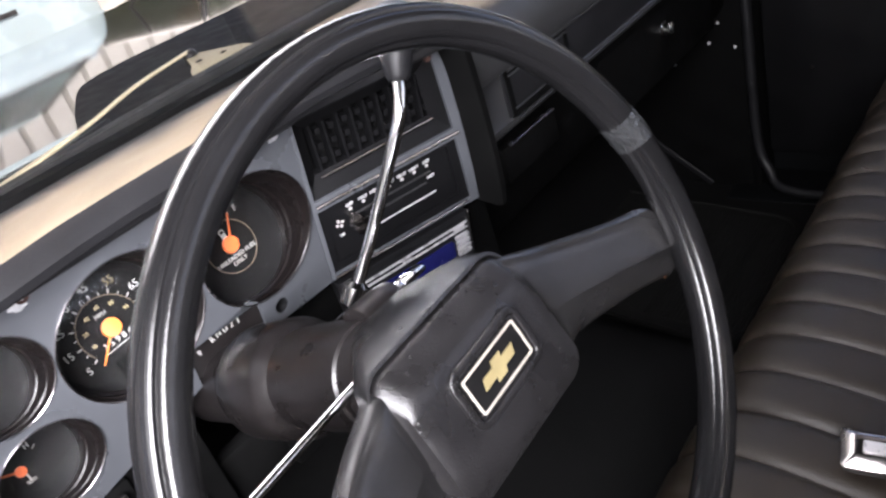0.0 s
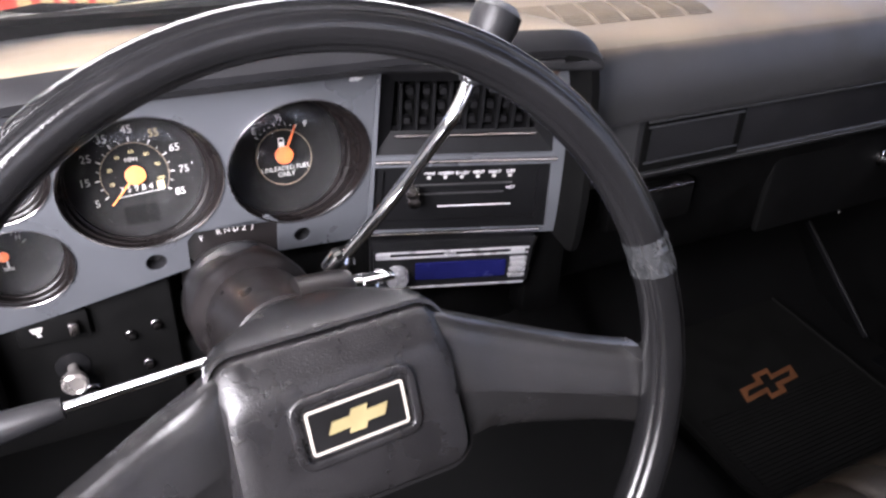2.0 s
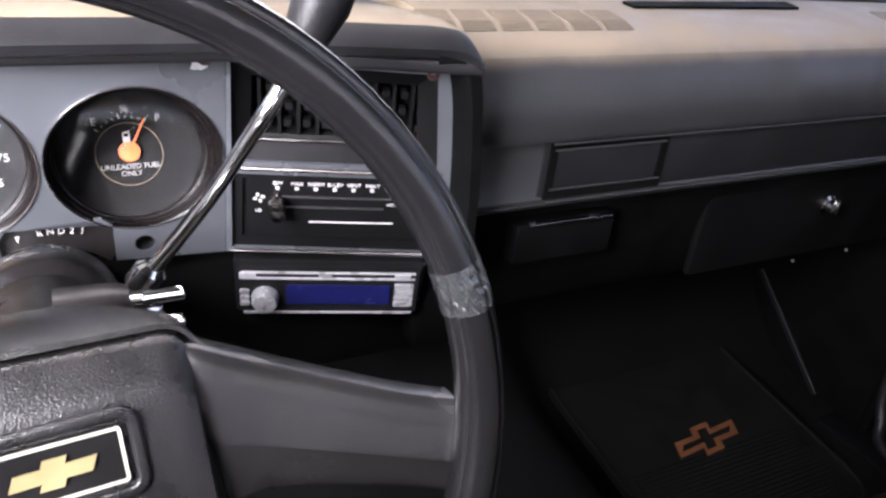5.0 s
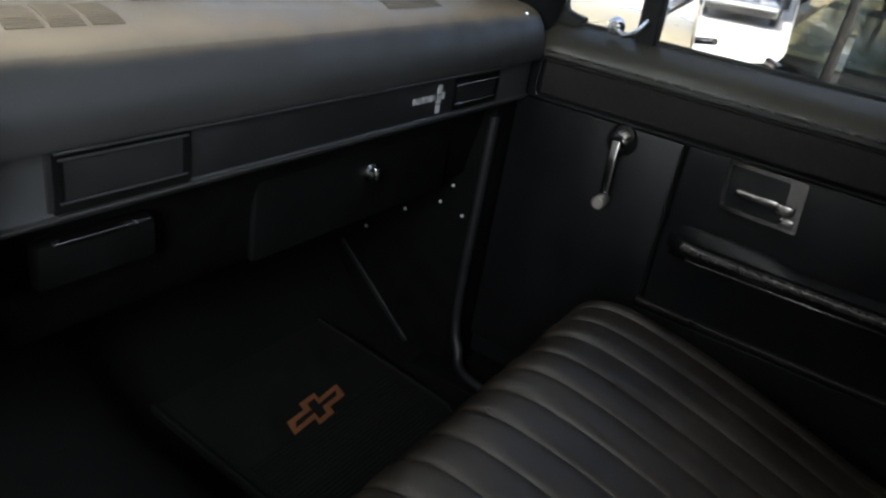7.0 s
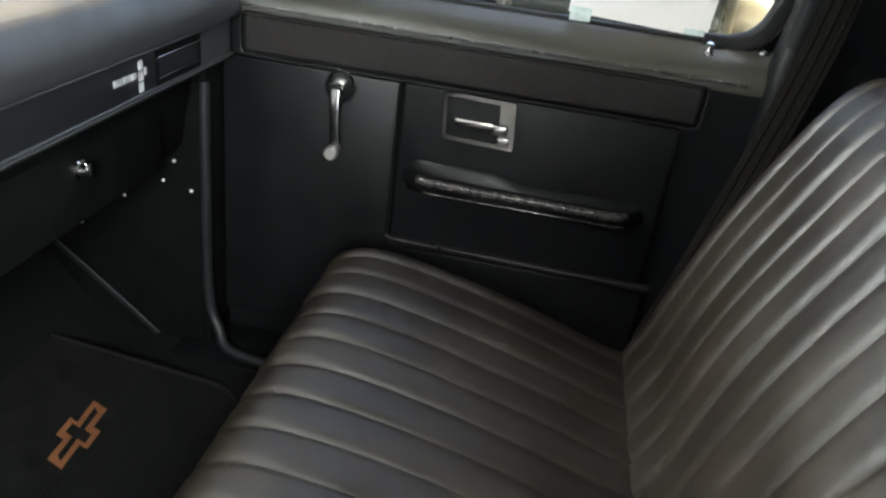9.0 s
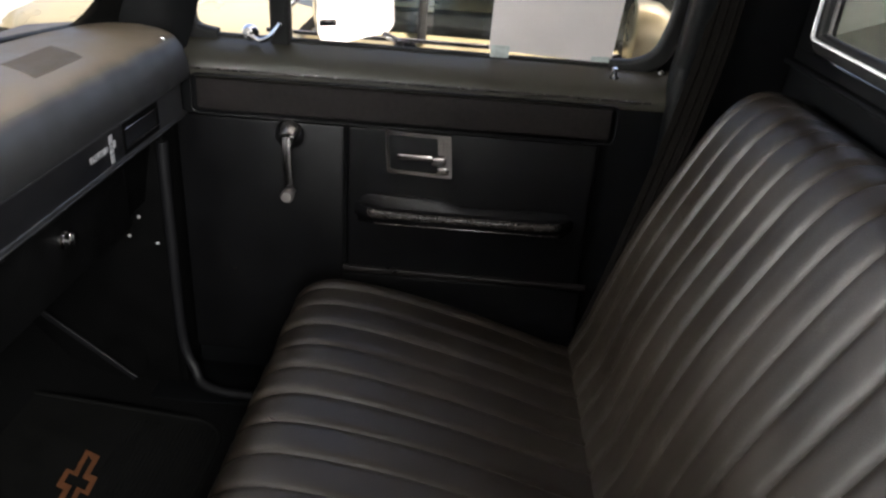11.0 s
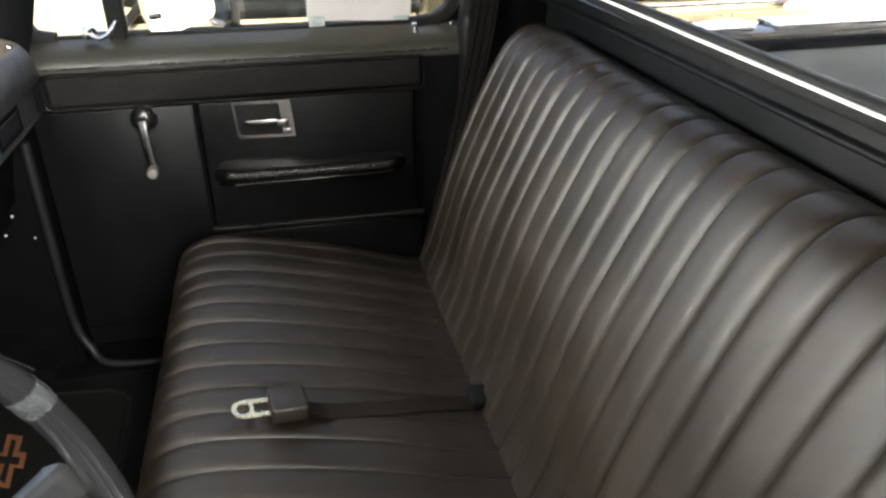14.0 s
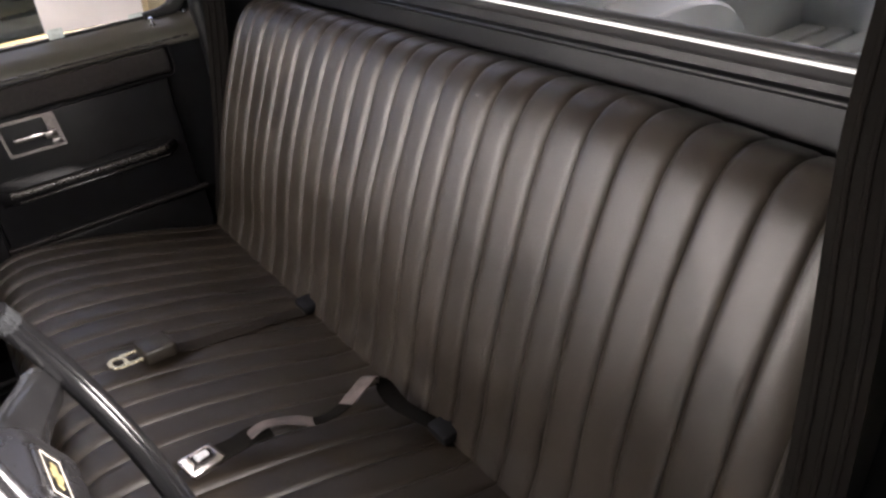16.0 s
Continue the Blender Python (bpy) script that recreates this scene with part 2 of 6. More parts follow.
def part(name, bm, material, parent=None, label="", smooth=True):
    """Links a bmesh with world coordinates as one mesh object under a thing or a part."""
    if parent:
        bmesh.ops.translate(bm, verts=bm.verts, vec=-base_of(parent))
    bmesh.ops.recalc_face_normals(bm, faces=bm.faces)
    me = bpy.data.meshes.new(name)
    bm.to_mesh(me)
    bm.free()
    me.materials.append(material)
    for p in me.polygons:
        p.use_smooth = smooth
    if smooth:
        me.set_sharp_from_angle(angle=radians(40))
    ob = new(name, me)
    ob.parent = parent
    return tagged(ob, label)


def solo(name, bm, material, label="", category="", group="", kind="", smooth=True):
    return tagged(part(name, bm, material, None, label, smooth), label, category, group, kind)


def box(bm, c, s, bevel=0.003, m=None, seg=2):
    """A bevelled block of size s round c, then turned by m."""
    r = bmesh.ops.create_cube(bm, size=1, matrix=Matrix.Translation(c) @ Matrix.Diagonal((*s, 1)))
    vs = r["verts"]
    if bevel:
        es = list({e for v in vs for e in v.link_edges})
        rb = bmesh.ops.bevel(bm, geom=es, offset=min(bevel, min(s) * 0.45), segments=seg, profile=0.5, affect="EDGES")
        vs = list({v for f in rb["faces"] for v in f.verts} | {v for v in vs if v.is_valid})
        vs = list({w for v in vs for e in v.link_edges for w in e.verts})
    if m is not None:
        bmesh.ops.transform(bm, matrix=m, verts=vs)
    return bm


def blk(c, s, bevel=0.003, m=None, seg=2):
    return box(bmesh.new(), c, s, bevel, m, seg)


def sweep(bm, path, section, closed=False, caps=True, up=(0, 0, 1), ring=True):
    """Carries a section (list of (u, v)) along a path of points; a ring section closes on itself."""
    path = [Vector(p) for p in path]
    n = len(path)
    rings = []
    for i, p in enumerate(path):
        a = path[(i - 1) % n] if closed or i else p
        b = path[(i + 1) % n] if closed or i < n - 1 else p
        d = (b - a).normalized()
        side = d.cross(Vector(up))
        side = side.normalized() if side.length > 1e-4 else d.orthogonal().normalized()
        v = side.cross(d).normalized()
        sec = section(i / max(1, n - 1)) if callable(section) else section
        rings.append([bm.verts.new(p + side * s[0] + v * s[1]) for s in sec])
    k = len(rings[0])
    for i in range(n if closed else n - 1):
        r0, r1 = rings[i], rings[(i + 1) % n]
        for j in range(k if ring else k - 1):
            bm.faces.new((r0[j], r0[(j + 1) % k], r1[(j + 1) % k], r1[j]))
    if caps and not closed and ring:
        bm.faces.new(rings[0])
        bm.faces.new(list(reversed(rings[-1])))
    return bm


def circle(r, k=12, sy=1.0):
    return [(r * math.cos(2 * math.pi * i / k), r * sy * math.sin(2 * math.pi * i / k)) for i in range(k)]


def rect(w, h):
    return [(-w / 2, -h / 2), (w / 2, -h / 2), (w / 2, h / 2), (-w / 2, h / 2)]


def smoothed(pts, steps=6, closed=False):
    """Points on a soft curve through the given ones."""
    P = [Vector(p) for p in pts]
    n = len(P)
    out = []
    for i in range(n if closed else n - 1):
        g = (lambda k: P[k % n]) if closed else (lambda k: P[min(max(k, 0), n - 1)])
        p0, p1, p2, p3 = g(i - 1), g(i), g(i + 1), g(i + 2)
        for s in range(steps):
            t = s / steps
            out.append(0.5 * (2 * p1 + (p2 - p0) * t + (2 * p0 - 5 * p1 + 4 * p2 - p3) * t * t + (3 * p1 - p0 - 3 * p2 + p3) * t ** 3))
    if not closed:
        out.append(P[-1])
    return out


def lathe(bm, profile, m, k=32, closed=False):
    """Turns a profile of (radius, height) round the local z axis of m."""
    rings = [[bm.verts.new(m @ Vector((r * math.cos(2 * math.pi * i / k), r * math.sin(2 * math.pi * i / k), h))) for i in range(k)] for r, h in profile]
    for a, b in zip(rings, rings[1:]):
        for i in range(k):
            bm.faces.new((a[i], a[(i + 1) % k], b[(i + 1) % k], b[i]))
    if closed:
        bm.faces.new(list(reversed(rings[0])))
        bm.faces.new(rings[-1])
    return bm


def prism(bm, poly, depth, m):
    """A flat outline of (u, v), thick by depth towards -z of m."""
    top = [bm.verts.new(m @ Vector((u, v, 0))) for u, v in poly]
    low = [bm.verts.new(m @ Vector((u, v, -depth))) for u, v in poly]
    n = len(poly)
    bm.faces.new(top)
    bm.faces.new(list(reversed(low)))
    for i in range(n):
        bm.faces.new((top[i], low[i], low[(i + 1) % n], top[(i + 1) % n]))
    return bm


def rounded(w, h, r, k=5):
    """A rectangle with round corners, about its centre."""
    out = []
    for cx, cy, a in ((w / 2 - r, h / 2 - r, 0), (-w / 2 + r, h / 2 - r, 90), (-w / 2 + r, -h / 2 + r, 180), (w / 2 - r, -h / 2 + r, 270)):
        for i in range(k + 1):
            t = radians(a + 90 * i / k)
            out.append((cx + r * math.cos(t), cy + r * math.sin(t)))
    return out


def plate(bm, outline, holes, depth, place):
    """A plate with holes. place(u, v, d) gives the world point, d metres proud."""
    edges = []
    for loop in [outline] + holes:
        f = [bm.verts.new((u, v, 0)) for u, v in loop]
        edges += [bm.edges.new((f[i], f[(i + 1) % len(f)])) for i in range(len(f))]
    bmesh.ops.triangle_fill(bm, use_beauty=True, use_dissolve=False, edges=edges)
    r = bmesh.ops.extrude_face_region(bm, geom=list(bm.faces))
    for v in [g for g in r["geom"] if isinstance(g, bmesh.types.BMVert)]:
        v.co.z = -depth
    for v in bm.verts:
        v.co = place(*v.co)
    return bm


def frame_of(o, x, y):
    """A matrix with its origin, its x axis and about its y axis given; z is the normal."""
    x, y = Vector(x).normalized(), Vector(y)
    z = x.cross(y).normalized()
    y = z.cross(x)
    return Matrix((( x.x, y.x, z.x, o[0]), (x.y, y.y, z.y, o[1]), (x.z, y.z, z.z, o[2]), (0, 0, 0, 1)))


def lettering(text, size, m, material, parent, name="lettering", label="", depth=0.0004):
    """Words in the built-in font, centred on m."""
    cu = bpy.data.curves.new(name, "FONT")
    cu.body, cu.size, cu.extrude, cu.align_x, cu.align_y = text, size, depth, "CENTER", "CENTER"
    cu.resolution_u = 3
    tmp = new(name, cu)
    me = bpy.data.meshes.new_from_object(tmp)
    bpy.data.objects.remove(tmp)
    bpy.data.curves.remove(cu)
    me.transform(Matrix.Translation(-base_of(parent)) @ m)
    me.materials.clear()
    me.materials.append(material)
    me.name = name
    ob = new(name, me)
    ob.parent = parent
    return tagged(ob, label)


def bars(bm, m, widths, h, gap, depth=0.0006):
    """A row of plain bars in place of writing, centred on m."""
    x = -(sum(widths) + gap * (len(widths) - 1)) / 2
    for w in widths:
        prism(bm, [(x, -h / 2), (x + w, -h / 2), (x + w, h / 2), (x, h / 2)], depth, m)
        x += w + gap
    return bm


def slanted_cross(w):
    """The outline of a wide slanted cross, w wide."""
    c = [(-1, -0.20), (-0.84, 0.18), (-0.26, 0.18), (-0.18, 0.38), (0.36, 0.38), (0.28, 0.18), (1, 0.20), (0.84, -0.18), (0.26, -0.18), (0.18, -0.38), (-0.36, -0.38), (-0.28, -0.18)]
    return [(u * w / 2, v * w / 2) for u, v in c]


# ---------------------------------------------------------------- ground and cab shell
ground = blk((0, 0, -0.67), (160, 160, 0.2), 0)
solo("ground", ground, M_CONC, "pale concrete floor under the parked vehicles", "ground", kind="structure")

DOOR_X = 0.83
SILL_Z = 0.655
XL = -0.80


def cab_shell():
    # floor with toe board and transmission hump
    bm = bmesh.new()
    prof = [(-1.15, -0.01), (0.12, -0.01), (0.20, 0.02), (0.36, 0.20), (0.42, 0.36), (0.42, 0.66)]
    xs = np.linspace(-0.86, 0.86, 44)
    rows = []
    for y, z in prof:
        row = []
        for x in xs:
            hump = max(0.0, 1 - (abs(x) / 0.24) ** 4) * (0.05 + 0.10 * min(1, max(0, (y + 0.5) / 0.7)))
            row.append(bm.verts.new((x, y, z + (hump if z < 0.3 else 0))))
        rows.append(row)
    for a, b in zip(rows, rows[1:]):
        for i in range(len(xs) - 1):
            bm.faces.new((a[i], a[i + 1], b[i + 1], b[i]))
    r = bmesh.ops.extrude_face_region(bm, geom=list(bm.faces))
    bmesh.ops.translate(bm, vec=(0, 0.01, -0.02), verts=[g for g in r["geom"] if isinstance(g, bmesh.types.BMVert)])
    solo("floor", bm, M_FLOOR, "black carpeted cab floor with a toe board and low hump", "floor", kind="structure")
    # kick panel ahead of the passenger door
    bm = bmesh.new()
    sweep(bm, [(0.80, 0.42, 0.31), (0.795, 0.20, 0.31), (0.785, -0.035, 0.31)], rect(0.02, 0.68))
    box(bm, (0.83, -0.028, 0.31), (0.11, 0.02, 0.68), 0.004)
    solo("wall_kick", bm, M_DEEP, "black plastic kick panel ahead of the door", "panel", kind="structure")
    bm = bmesh.new()
    sweep(bm, [(-0.80, 0.42, 0.31), (-0.80, -0.02, 0.31)], rect(0.02, 0.64))
    solo("wall_kick", bm, M_BLACK, "black plastic kick panel ahead of the driver's opening", "panel", kind="structure")
    # rounded door seal that runs down the front post to the floor
    bm = bmesh.new()
    path = smoothed([(0.775, -0.035, 0.50), (0.772, -0.035, 0.30), (0.768, -0.038, 0.11), (0.758, -0.060, 0.045), (0.735, -0.105, 0.012), (0.73, -0.30, 0.008), (0.73, -0.80, 0.008)], 6)
    sweep(bm, path, circle(0.010, 10))
    solo("trim", bm, M_BLACK, "black rubber door seal down the front post", "seal", kind="structure")
    # rocker sills
    for sx in (0.79, -0.80):
        solo("trim", blk((sx, -0.45, -0.03), (0.14, 0.95, 0.05), 0.012), M_PAINT, "black painted door sill", "sill", kind="structure")
    # rear wall below and beside the window
    bm = bmesh.new()
    RY = -1.06
    box(bm, (0.02, RY - 0.02, 0.366), (1.66, 0.03, 0.732), 0.004)
    box(bm, (0.02, RY + 0.001, 0.709), (1.66, 0.016, 0.009), 0.0042, None, 3)
    box(bm, (0.825, RY - 0.02, 0.98), (0.15, 0.03, 0.50), 0.004)
    box(bm, (-0.785, RY - 0.02, 0.98), (0.15, 0.03, 0.50), 0.004)
    box(bm, (0.02, RY - 0.02, 1.17), (1.5, 0.03, 0.12), 0.004)
    solo("wall_rear", bm, M_PAINT, "black painted steel rear cab wall with a pressed rib", "wall", kind="structure")
    # ceiling
    bm = bmesh.new()
    prof = [(-1.09, 1.16), (-1.0, 1.21), (-0.7, 1.235), (-0.4, 1.225), (-0.24, 1.19)]
    sweep(bm, [(x, 0, 0) for x in (-0.83, 0.87)], lambda t: [(-y, z) for y, z in prof] + [(-y, z + 0.03) for y, z in reversed(prof)])
    solo("ceiling", bm, M_CARPET, "dark cloth headliner under the cab roof", "ceiling", kind="structure")
    # pillars
    for s, xo in ((1, 0.0), (-1, 0.035)):
        a = thing("pillar", (s * 0.86, 0, 0.6), "black painted windshield pillar of the cab", "pillar", kind="structure")
        bm = bmesh.new()
        path = smoothed([(s * 0.865, 0.035, 0.62), (s * 0.862, 0.0, 0.70), (s * 0.84, -0.06, 0.86), (s * 0.79, -0.20, 1.10), (s * 0.76, -0.27, 1.21)], 5)
        sec = [(0.0, -0.075), (0.03, -0.03), (0.034, 0.04), (0.012, 0.055), (-0.02, 0.05), (-0.03, -0.02), (-0.02, -0.07)]
        sweep(bm, path, sec, up=(0, 1, 0))
        part("post", bm, M_PAINT, a)
        bm = bmesh.new()
        inner = smoothed([(s * 0.715, 0.112, 0.672), (s * 0.770, 0.088, 0.690), (s * 0.789, 0.045, 0.740), (s * 0.782, -0.030, 0.850), (s * 0.752, -0.195, 1.080), (s * 0.738, -0.262, 1.175)], 5)
        outer = smoothed([(s * 0.840, 0.040, 0.655), (s * 0.850, 0.025, 0.680), (s * 0.850, 0.000, 0.730), (s * 0.838, -0.055, 0.850), (s * 0.792, -0.205, 1.080), (s * 0.764, -0.268, 1.175)], 5)
        p, q = [bm.verts.new(v) for v in inner], [bm.verts.new(v) for v in outer]
        for i in range(len(p) - 1):
            bm.faces.new((p[i], p[i + 1], q[i + 1], q[i]))
        bmesh.ops.solidify(bm, geom=list(bm.faces), thickness=0.012)
        part("pillar_cover", bm, M_PAINT, a, "black painted cover between post and glass")
        b = thing("pillar", (s * 0.84, -0.98, 0.6), "black painted rear cab corner post", "pillar", kind="structure")
        bm = bmesh.new()
        sweep(bm, smoothed([(s * 0.85, -0.98, -0.02), (s * 0.85, -0.98, 0.6), (s * 0.845, -0.985, 0.72), (s * 0.78, -1.0, 1.2)], 4), rounded(0.06, 0.19, 0.02), up=(0, 1, 0))
        part("post", bm, M_PAINT, b)
        bm = bmesh.new()
        sweep(bm, smoothed([(s * 0.80, -0.26, 1.20), (s * 0.80, -0.6, 1.225), (s * 0.79, -1.0, 1.19)], 4), rounded(0.07, 0.05, 0.015))
        part("roof_rail", bm, M_PAINT, b)


cab_shell()


def windshield():
    w = thing("window_1", (0, 0.15, 0.68), "clear windshield in a black rubber seal", "windshield", kind="structure")
    bm = bmesh.new()
    pts = []
    for x in np.linspace(-0.80, 0.80, 17):
        k = (x / 0.8) ** 2
        pts.append([Vector((x, 0.20 - 0.12 * k, 0.675)), Vector((x * 0.93, -0.20 - 0.06 * k, 1.17))])
    vs = [[bm.verts.new(p) for p in col] for col in pts]
    for a, b in zip(vs, vs[1:]):
        bm.faces.new((a[0], b[0], b[1], a[1]))
    r = bmesh.ops.extrude_face_region(bm, geom=list(bm.faces))
    bmesh.ops.translate(bm, vec=(0, 0.003, 0.003), verts=[g for g in r["geom"] if isinstance(g, bmesh.types.BMVert)])
    g = part("pane", bm, M_GLASS, w)
    g.visible_shadow = False
    bm = bmesh.new()
    sweep(bm, [c[0] + Vector((0, 0.004, 0.0)) for c in pts], rounded(0.03, 0.022, 0.008))
    part("seal", bm, M_SEAL, w)
    bm = bmesh.new()
    sweep(bm, [c[1] for c in pts], rounded(0.035, 0.03, 0.008))
    part("header", bm, M_PAINT, w)


windshield()


def rear_window():
    w = thing("window_2", (0.02, -1.07, 0.73), "rear cab window in a rubber seal with a bright strip", "window", kind="structure")
    W, z0, z1 = 0.735, 0.745, 1.10
    loop = [(W * 2, 0), (0, z1 - z0)]
    m = frame_of((0.0, -1.065, (z0 + z1) / 2), (1, 0, 0.0095), (0, 0, 1))
    ring = [m @ Vector((u, v, 0)) for u, v in rounded(W * 2, z1 - z0, 0.014, 4)]
    bm = bmesh.new()
    sweep(bm, ring, rounded(0.03, 0.022, 0.008), closed=True, up=(0, 1, 0))
    part("seal", bm, M_SEAL, w)
    bm = bmesh.new()
    ring2 = [m @ Vector((u, v + 0.003, -0.015)) for u, v in rounded(W * 2 - 0.004, z1 - z0 - 0.004, 0.012, 4)]
    sweep(bm, ring2, rounded(0.0035, 0.0055, 0.0012), closed=True, up=(0, 1, 0))
    part("bright_strip", bm, M_STRIP, w, "metal strip set in the seal, sky glint painted white")
    bm = bmesh.new()
    prism(bm, rounded(W * 2, z1 - z0, 0.014, 4), 0.004, m)
    g = part("pane", bm, M_GLASS, w)
    g.visible_shadow = False


rear_window()


# ---------------------------------------------------------------- passenger door
def passenger_door():
    d = thing("door_1", (DOOR_X, -0.45, 0.05), "closed black passenger door with moulded panel and carpet band", "door", kind="structure")
    X = DOOR_X
    # steel inner skin with the rolled sill under the glass
    bm = bmesh.new()
    prof = [(0.855, -0.06), (0.850, 0.30), (0.845, 0.585), (0.842, 0.606), (0.852, 0.618), (0.872, 0.640), (0.892, 0.655), (0.912, 0.655), (0.918, 0.640), (0.925, -0.06)]
    ys = np.linspace(-0.03, -0.925, 20)
    sweep(bm, [(0, y, 0) for y in ys], [(-x, z) for x, z in prof])
    part("inner_skin", bm, M_PAINT, d, "black painted steel inner skin")
    bm = bmesh.new()
    cap = [(0.8415, 0.600), (0.8395, 0.609), (0.842, 0.620), (0.852, 0.633), (0.868, 0.6445), (0.886, 0.6535), (0.894, 0.6575), (0.903, 0.6585), (0.906, 0.6540), (0.896, 0.640), (0.850, 0.606)]
    sweep(bm, [(0, y, 0) for y in np.linspace(-0.032, -0.915, 20)], [(-x, z) for x, z in cap])
    part("sill_cap", bm, M_SILL, d, "rounded black sill under the glass, reflection painted in olive")
    bm = bmesh.new()
    sweep(bm, [(0.8392, y, 0.6145) for y in (-0.04, -0.45, -0.86)], rounded(0.005, 0.004, 0.0015))
    part("sill_bead", bm, M_ARM, d, "thin glossy bead along the sill")
    # moulded plastic panel
    bm = bmesh.new()
    box(bm, (X + 0.008, -0.19, 0.29), (0.016, 0.30, 0.49), 0.008)
    part("front_panel", bm, M_DOOR, d)
    bm = bmesh.new()
    box(bm, (X + 0.006, -0.565, 0.395), (0.020, 0.44, 0.285), 0.010)
    part("moulded_panel", bm, M_DOOR, d)
    bm = bmesh.new()
    box(bm, (X + 0.010, -0.565, 0.16), (0.016, 0.46, 0.17), 0.006)
    part("lower_panel", bm, M_DOOR, d)
    # carpet band with its rim
    bm = bmesh.new()
    box(bm, (X + 0.006, -0.44, 0.573), (0.014, 0.72, 0.056), 0.006)
    part("carpet_band", bm, M_CARPET, d, "dark grey carpet insert")
    bm = bmesh.new()
    ring = [(X - 0.0006, -0.44 + u, 0.573 + v) for u, v in rounded(0.735, 0.068, 0.012, 4)]
    sweep(bm, ring, circle(0.0022, 8), closed=True, up=(1, 0, 0))
    part("band_rim", bm, M_DOOR, d)
    # armrest: a moulded shelf with a grip pocket
    bm = bmesh.new()
    path = [(0, y, 0) for y in (-0.36, -0.385, -0.415, -0.515, -0.555, -0.70, -0.735, -0.76)]

    def arm_sec(t):
        i = round(t * (len(path) - 1))
        k = (0.15, 0.7, 1, 1, 1, 1, 0.8, 0.1)[i]
        back = (0.414, 0.414, 0.414, 0.414, 0.402, 0.404, 0.404, 0.404)[i]
        x1 = X - 0.036 * k
        pr = [(X + 0.005, 0.352), (X - 0.010 * k, 0.358), (x1 + 0.008, 0.366), (x1, 0.374), (x1 - 0.001, 0.386), (x1 + 0.004, 0.394), (x1 + 0.012, 0.3955), (X - 0.014 * k, 0.391), (X - 0.010 * k, back - 0.006), (X - 0.006 * k, back), (X + 0.005, back + 0.002)]
        return [(-x, z) for x, z in pr]

    sweep(bm, path, arm_sec)
    part("armrest", bm, M_ARMREST, d, "moulded black armrest with a stepped shelf")
    bm = bmesh.new()
    sweep(bm, [(X - 0.028, -0.400, 0.368), (X - 0.0325, -0.412, 0.3685), (X - 0.0332, -0.722, 0.3705), (X - 0.028, -0.732, 0.371)], circle(0.0016, 8))
    part("armrest_bead", bm, M_ARM, d)
    # lighter material than the armrest carries the edge highlight in its colour
    bm = bmesh.new()
    sweep(bm, smoothed([(X - 0.028, -0.392, 0.390), (X - 0.0365, -0.410, 0.3895), (X - 0.0380, -0.56, 0.3885), (X - 0.0365, -0.705, 0.3875), (X - 0.028, -0.730, 0.388)], 4), rounded(0.012, 0.014, 0.005))
    part("armrest_edge", bm, M_ARM, d, "worn glossy rounded front edge, highlight mixed into its colour")
    # lower strip
    bm = bmesh.new()
    sweep(bm, [(X - 0.002, -0.340, 0.260), (X - 0.006, -0.352, 0.259), (X - 0.006, -0.80, 0.257)], rounded(0.012, 0.012, 0.004))
    part("lower_strip", bm, M_COLUMN, d, "thin raised plastic strip")
    # upright seam
    bm = bmesh.new()
    sweep(bm, [(X, -0.340, 0.535), (X, -0.342, 0.26)], circle(0.0022, 8))
    part("seam", bm, M_DOOR, d)
    # handle bezel with its pull
    h = part("handle_bezel", plate(bmesh.new(), rounded(0.116, 0.078, 0.004), [[(u - 0.009, v) for u, v in rounded(0.086, 0.064, 0.004)]], 0.008,
             lambda u, v, w: Vector((X - 0.012 - w - 0.004 * (u / 0.058), -0.4725 - u + 0.003 * v / 0.04, 0.4975 + v))), M_CHROME_OLD, d, "worn chrome handle surround")
    bm = bmesh.new()
    box(bm, (X + 0.006, -0.470, 0.4975), (0.01, 0.098, 0.058), 0.002)
    part("recess", bm, M_DEEP, h)
    bm = bmesh.new()
    box(bm, (X - 0.010, -0.475, 0.492), (0.010, 0.082, 0.012), 0.004)
    box(bm, (X - 0.019, -0.508, 0.490), (0.008, 0.026, 0.016), 0.003)
    part("release_lever", bm, M_CHROME_OLD, h, "chrome release lever")
    bm = bmesh.new()
    box(bm, (X - 0.010, -0.516, 0.470), (0.012, 0.022, 0.014), 0.002)
    box(bm, (X - 0.008, -0.524, 0.505), (0.010, 0.010, 0.05), 0.002)
    part("latch_block", bm, M_CHROME_OLD, h)
    # window crank
    c = part("window_crank", lathe(bmesh.new(), [(0.0, 0.030), (0.012, 0.030), (0.017, 0.024), (0.020, 0.012), (0.024, 0.008), (0.026, 0.0)], frame_of((X - 0.002, -0.243, 0.512), (0, -1, 0), (0, 0, 1)), 24), M_CHROME, d, "chrome window crank")
    bm = bmesh.new()
    sweep(bm, smoothed([(X - 0.030, -0.243, 0.515), (X - 0.038, -0.246, 0.480), (X - 0.042, -0.250, 0.432)], 5), rounded(0.016, 0.008, 0.003), up=(1, 0, 0))
    part("crank_arm", bm, M_CHROME_DARK, c)
    bm = bmesh.new()
    lathe(bm, [(0.006, 0.0), (0.009, 0.004), (0.0095, 0.016), (0.011, 0.020), (0.0115, 0.034), (0.009, 0.038), (0.0, 0.0385)], frame_of((X - 0.030, -0.250, 0.420), (0, -1, 0), (0, 0, 1)), 20)
    part("crank_knob", bm, M_KNOB, c, "small round metal knob")
    # lock knob on the sill, screws
    bm = bmesh.new()
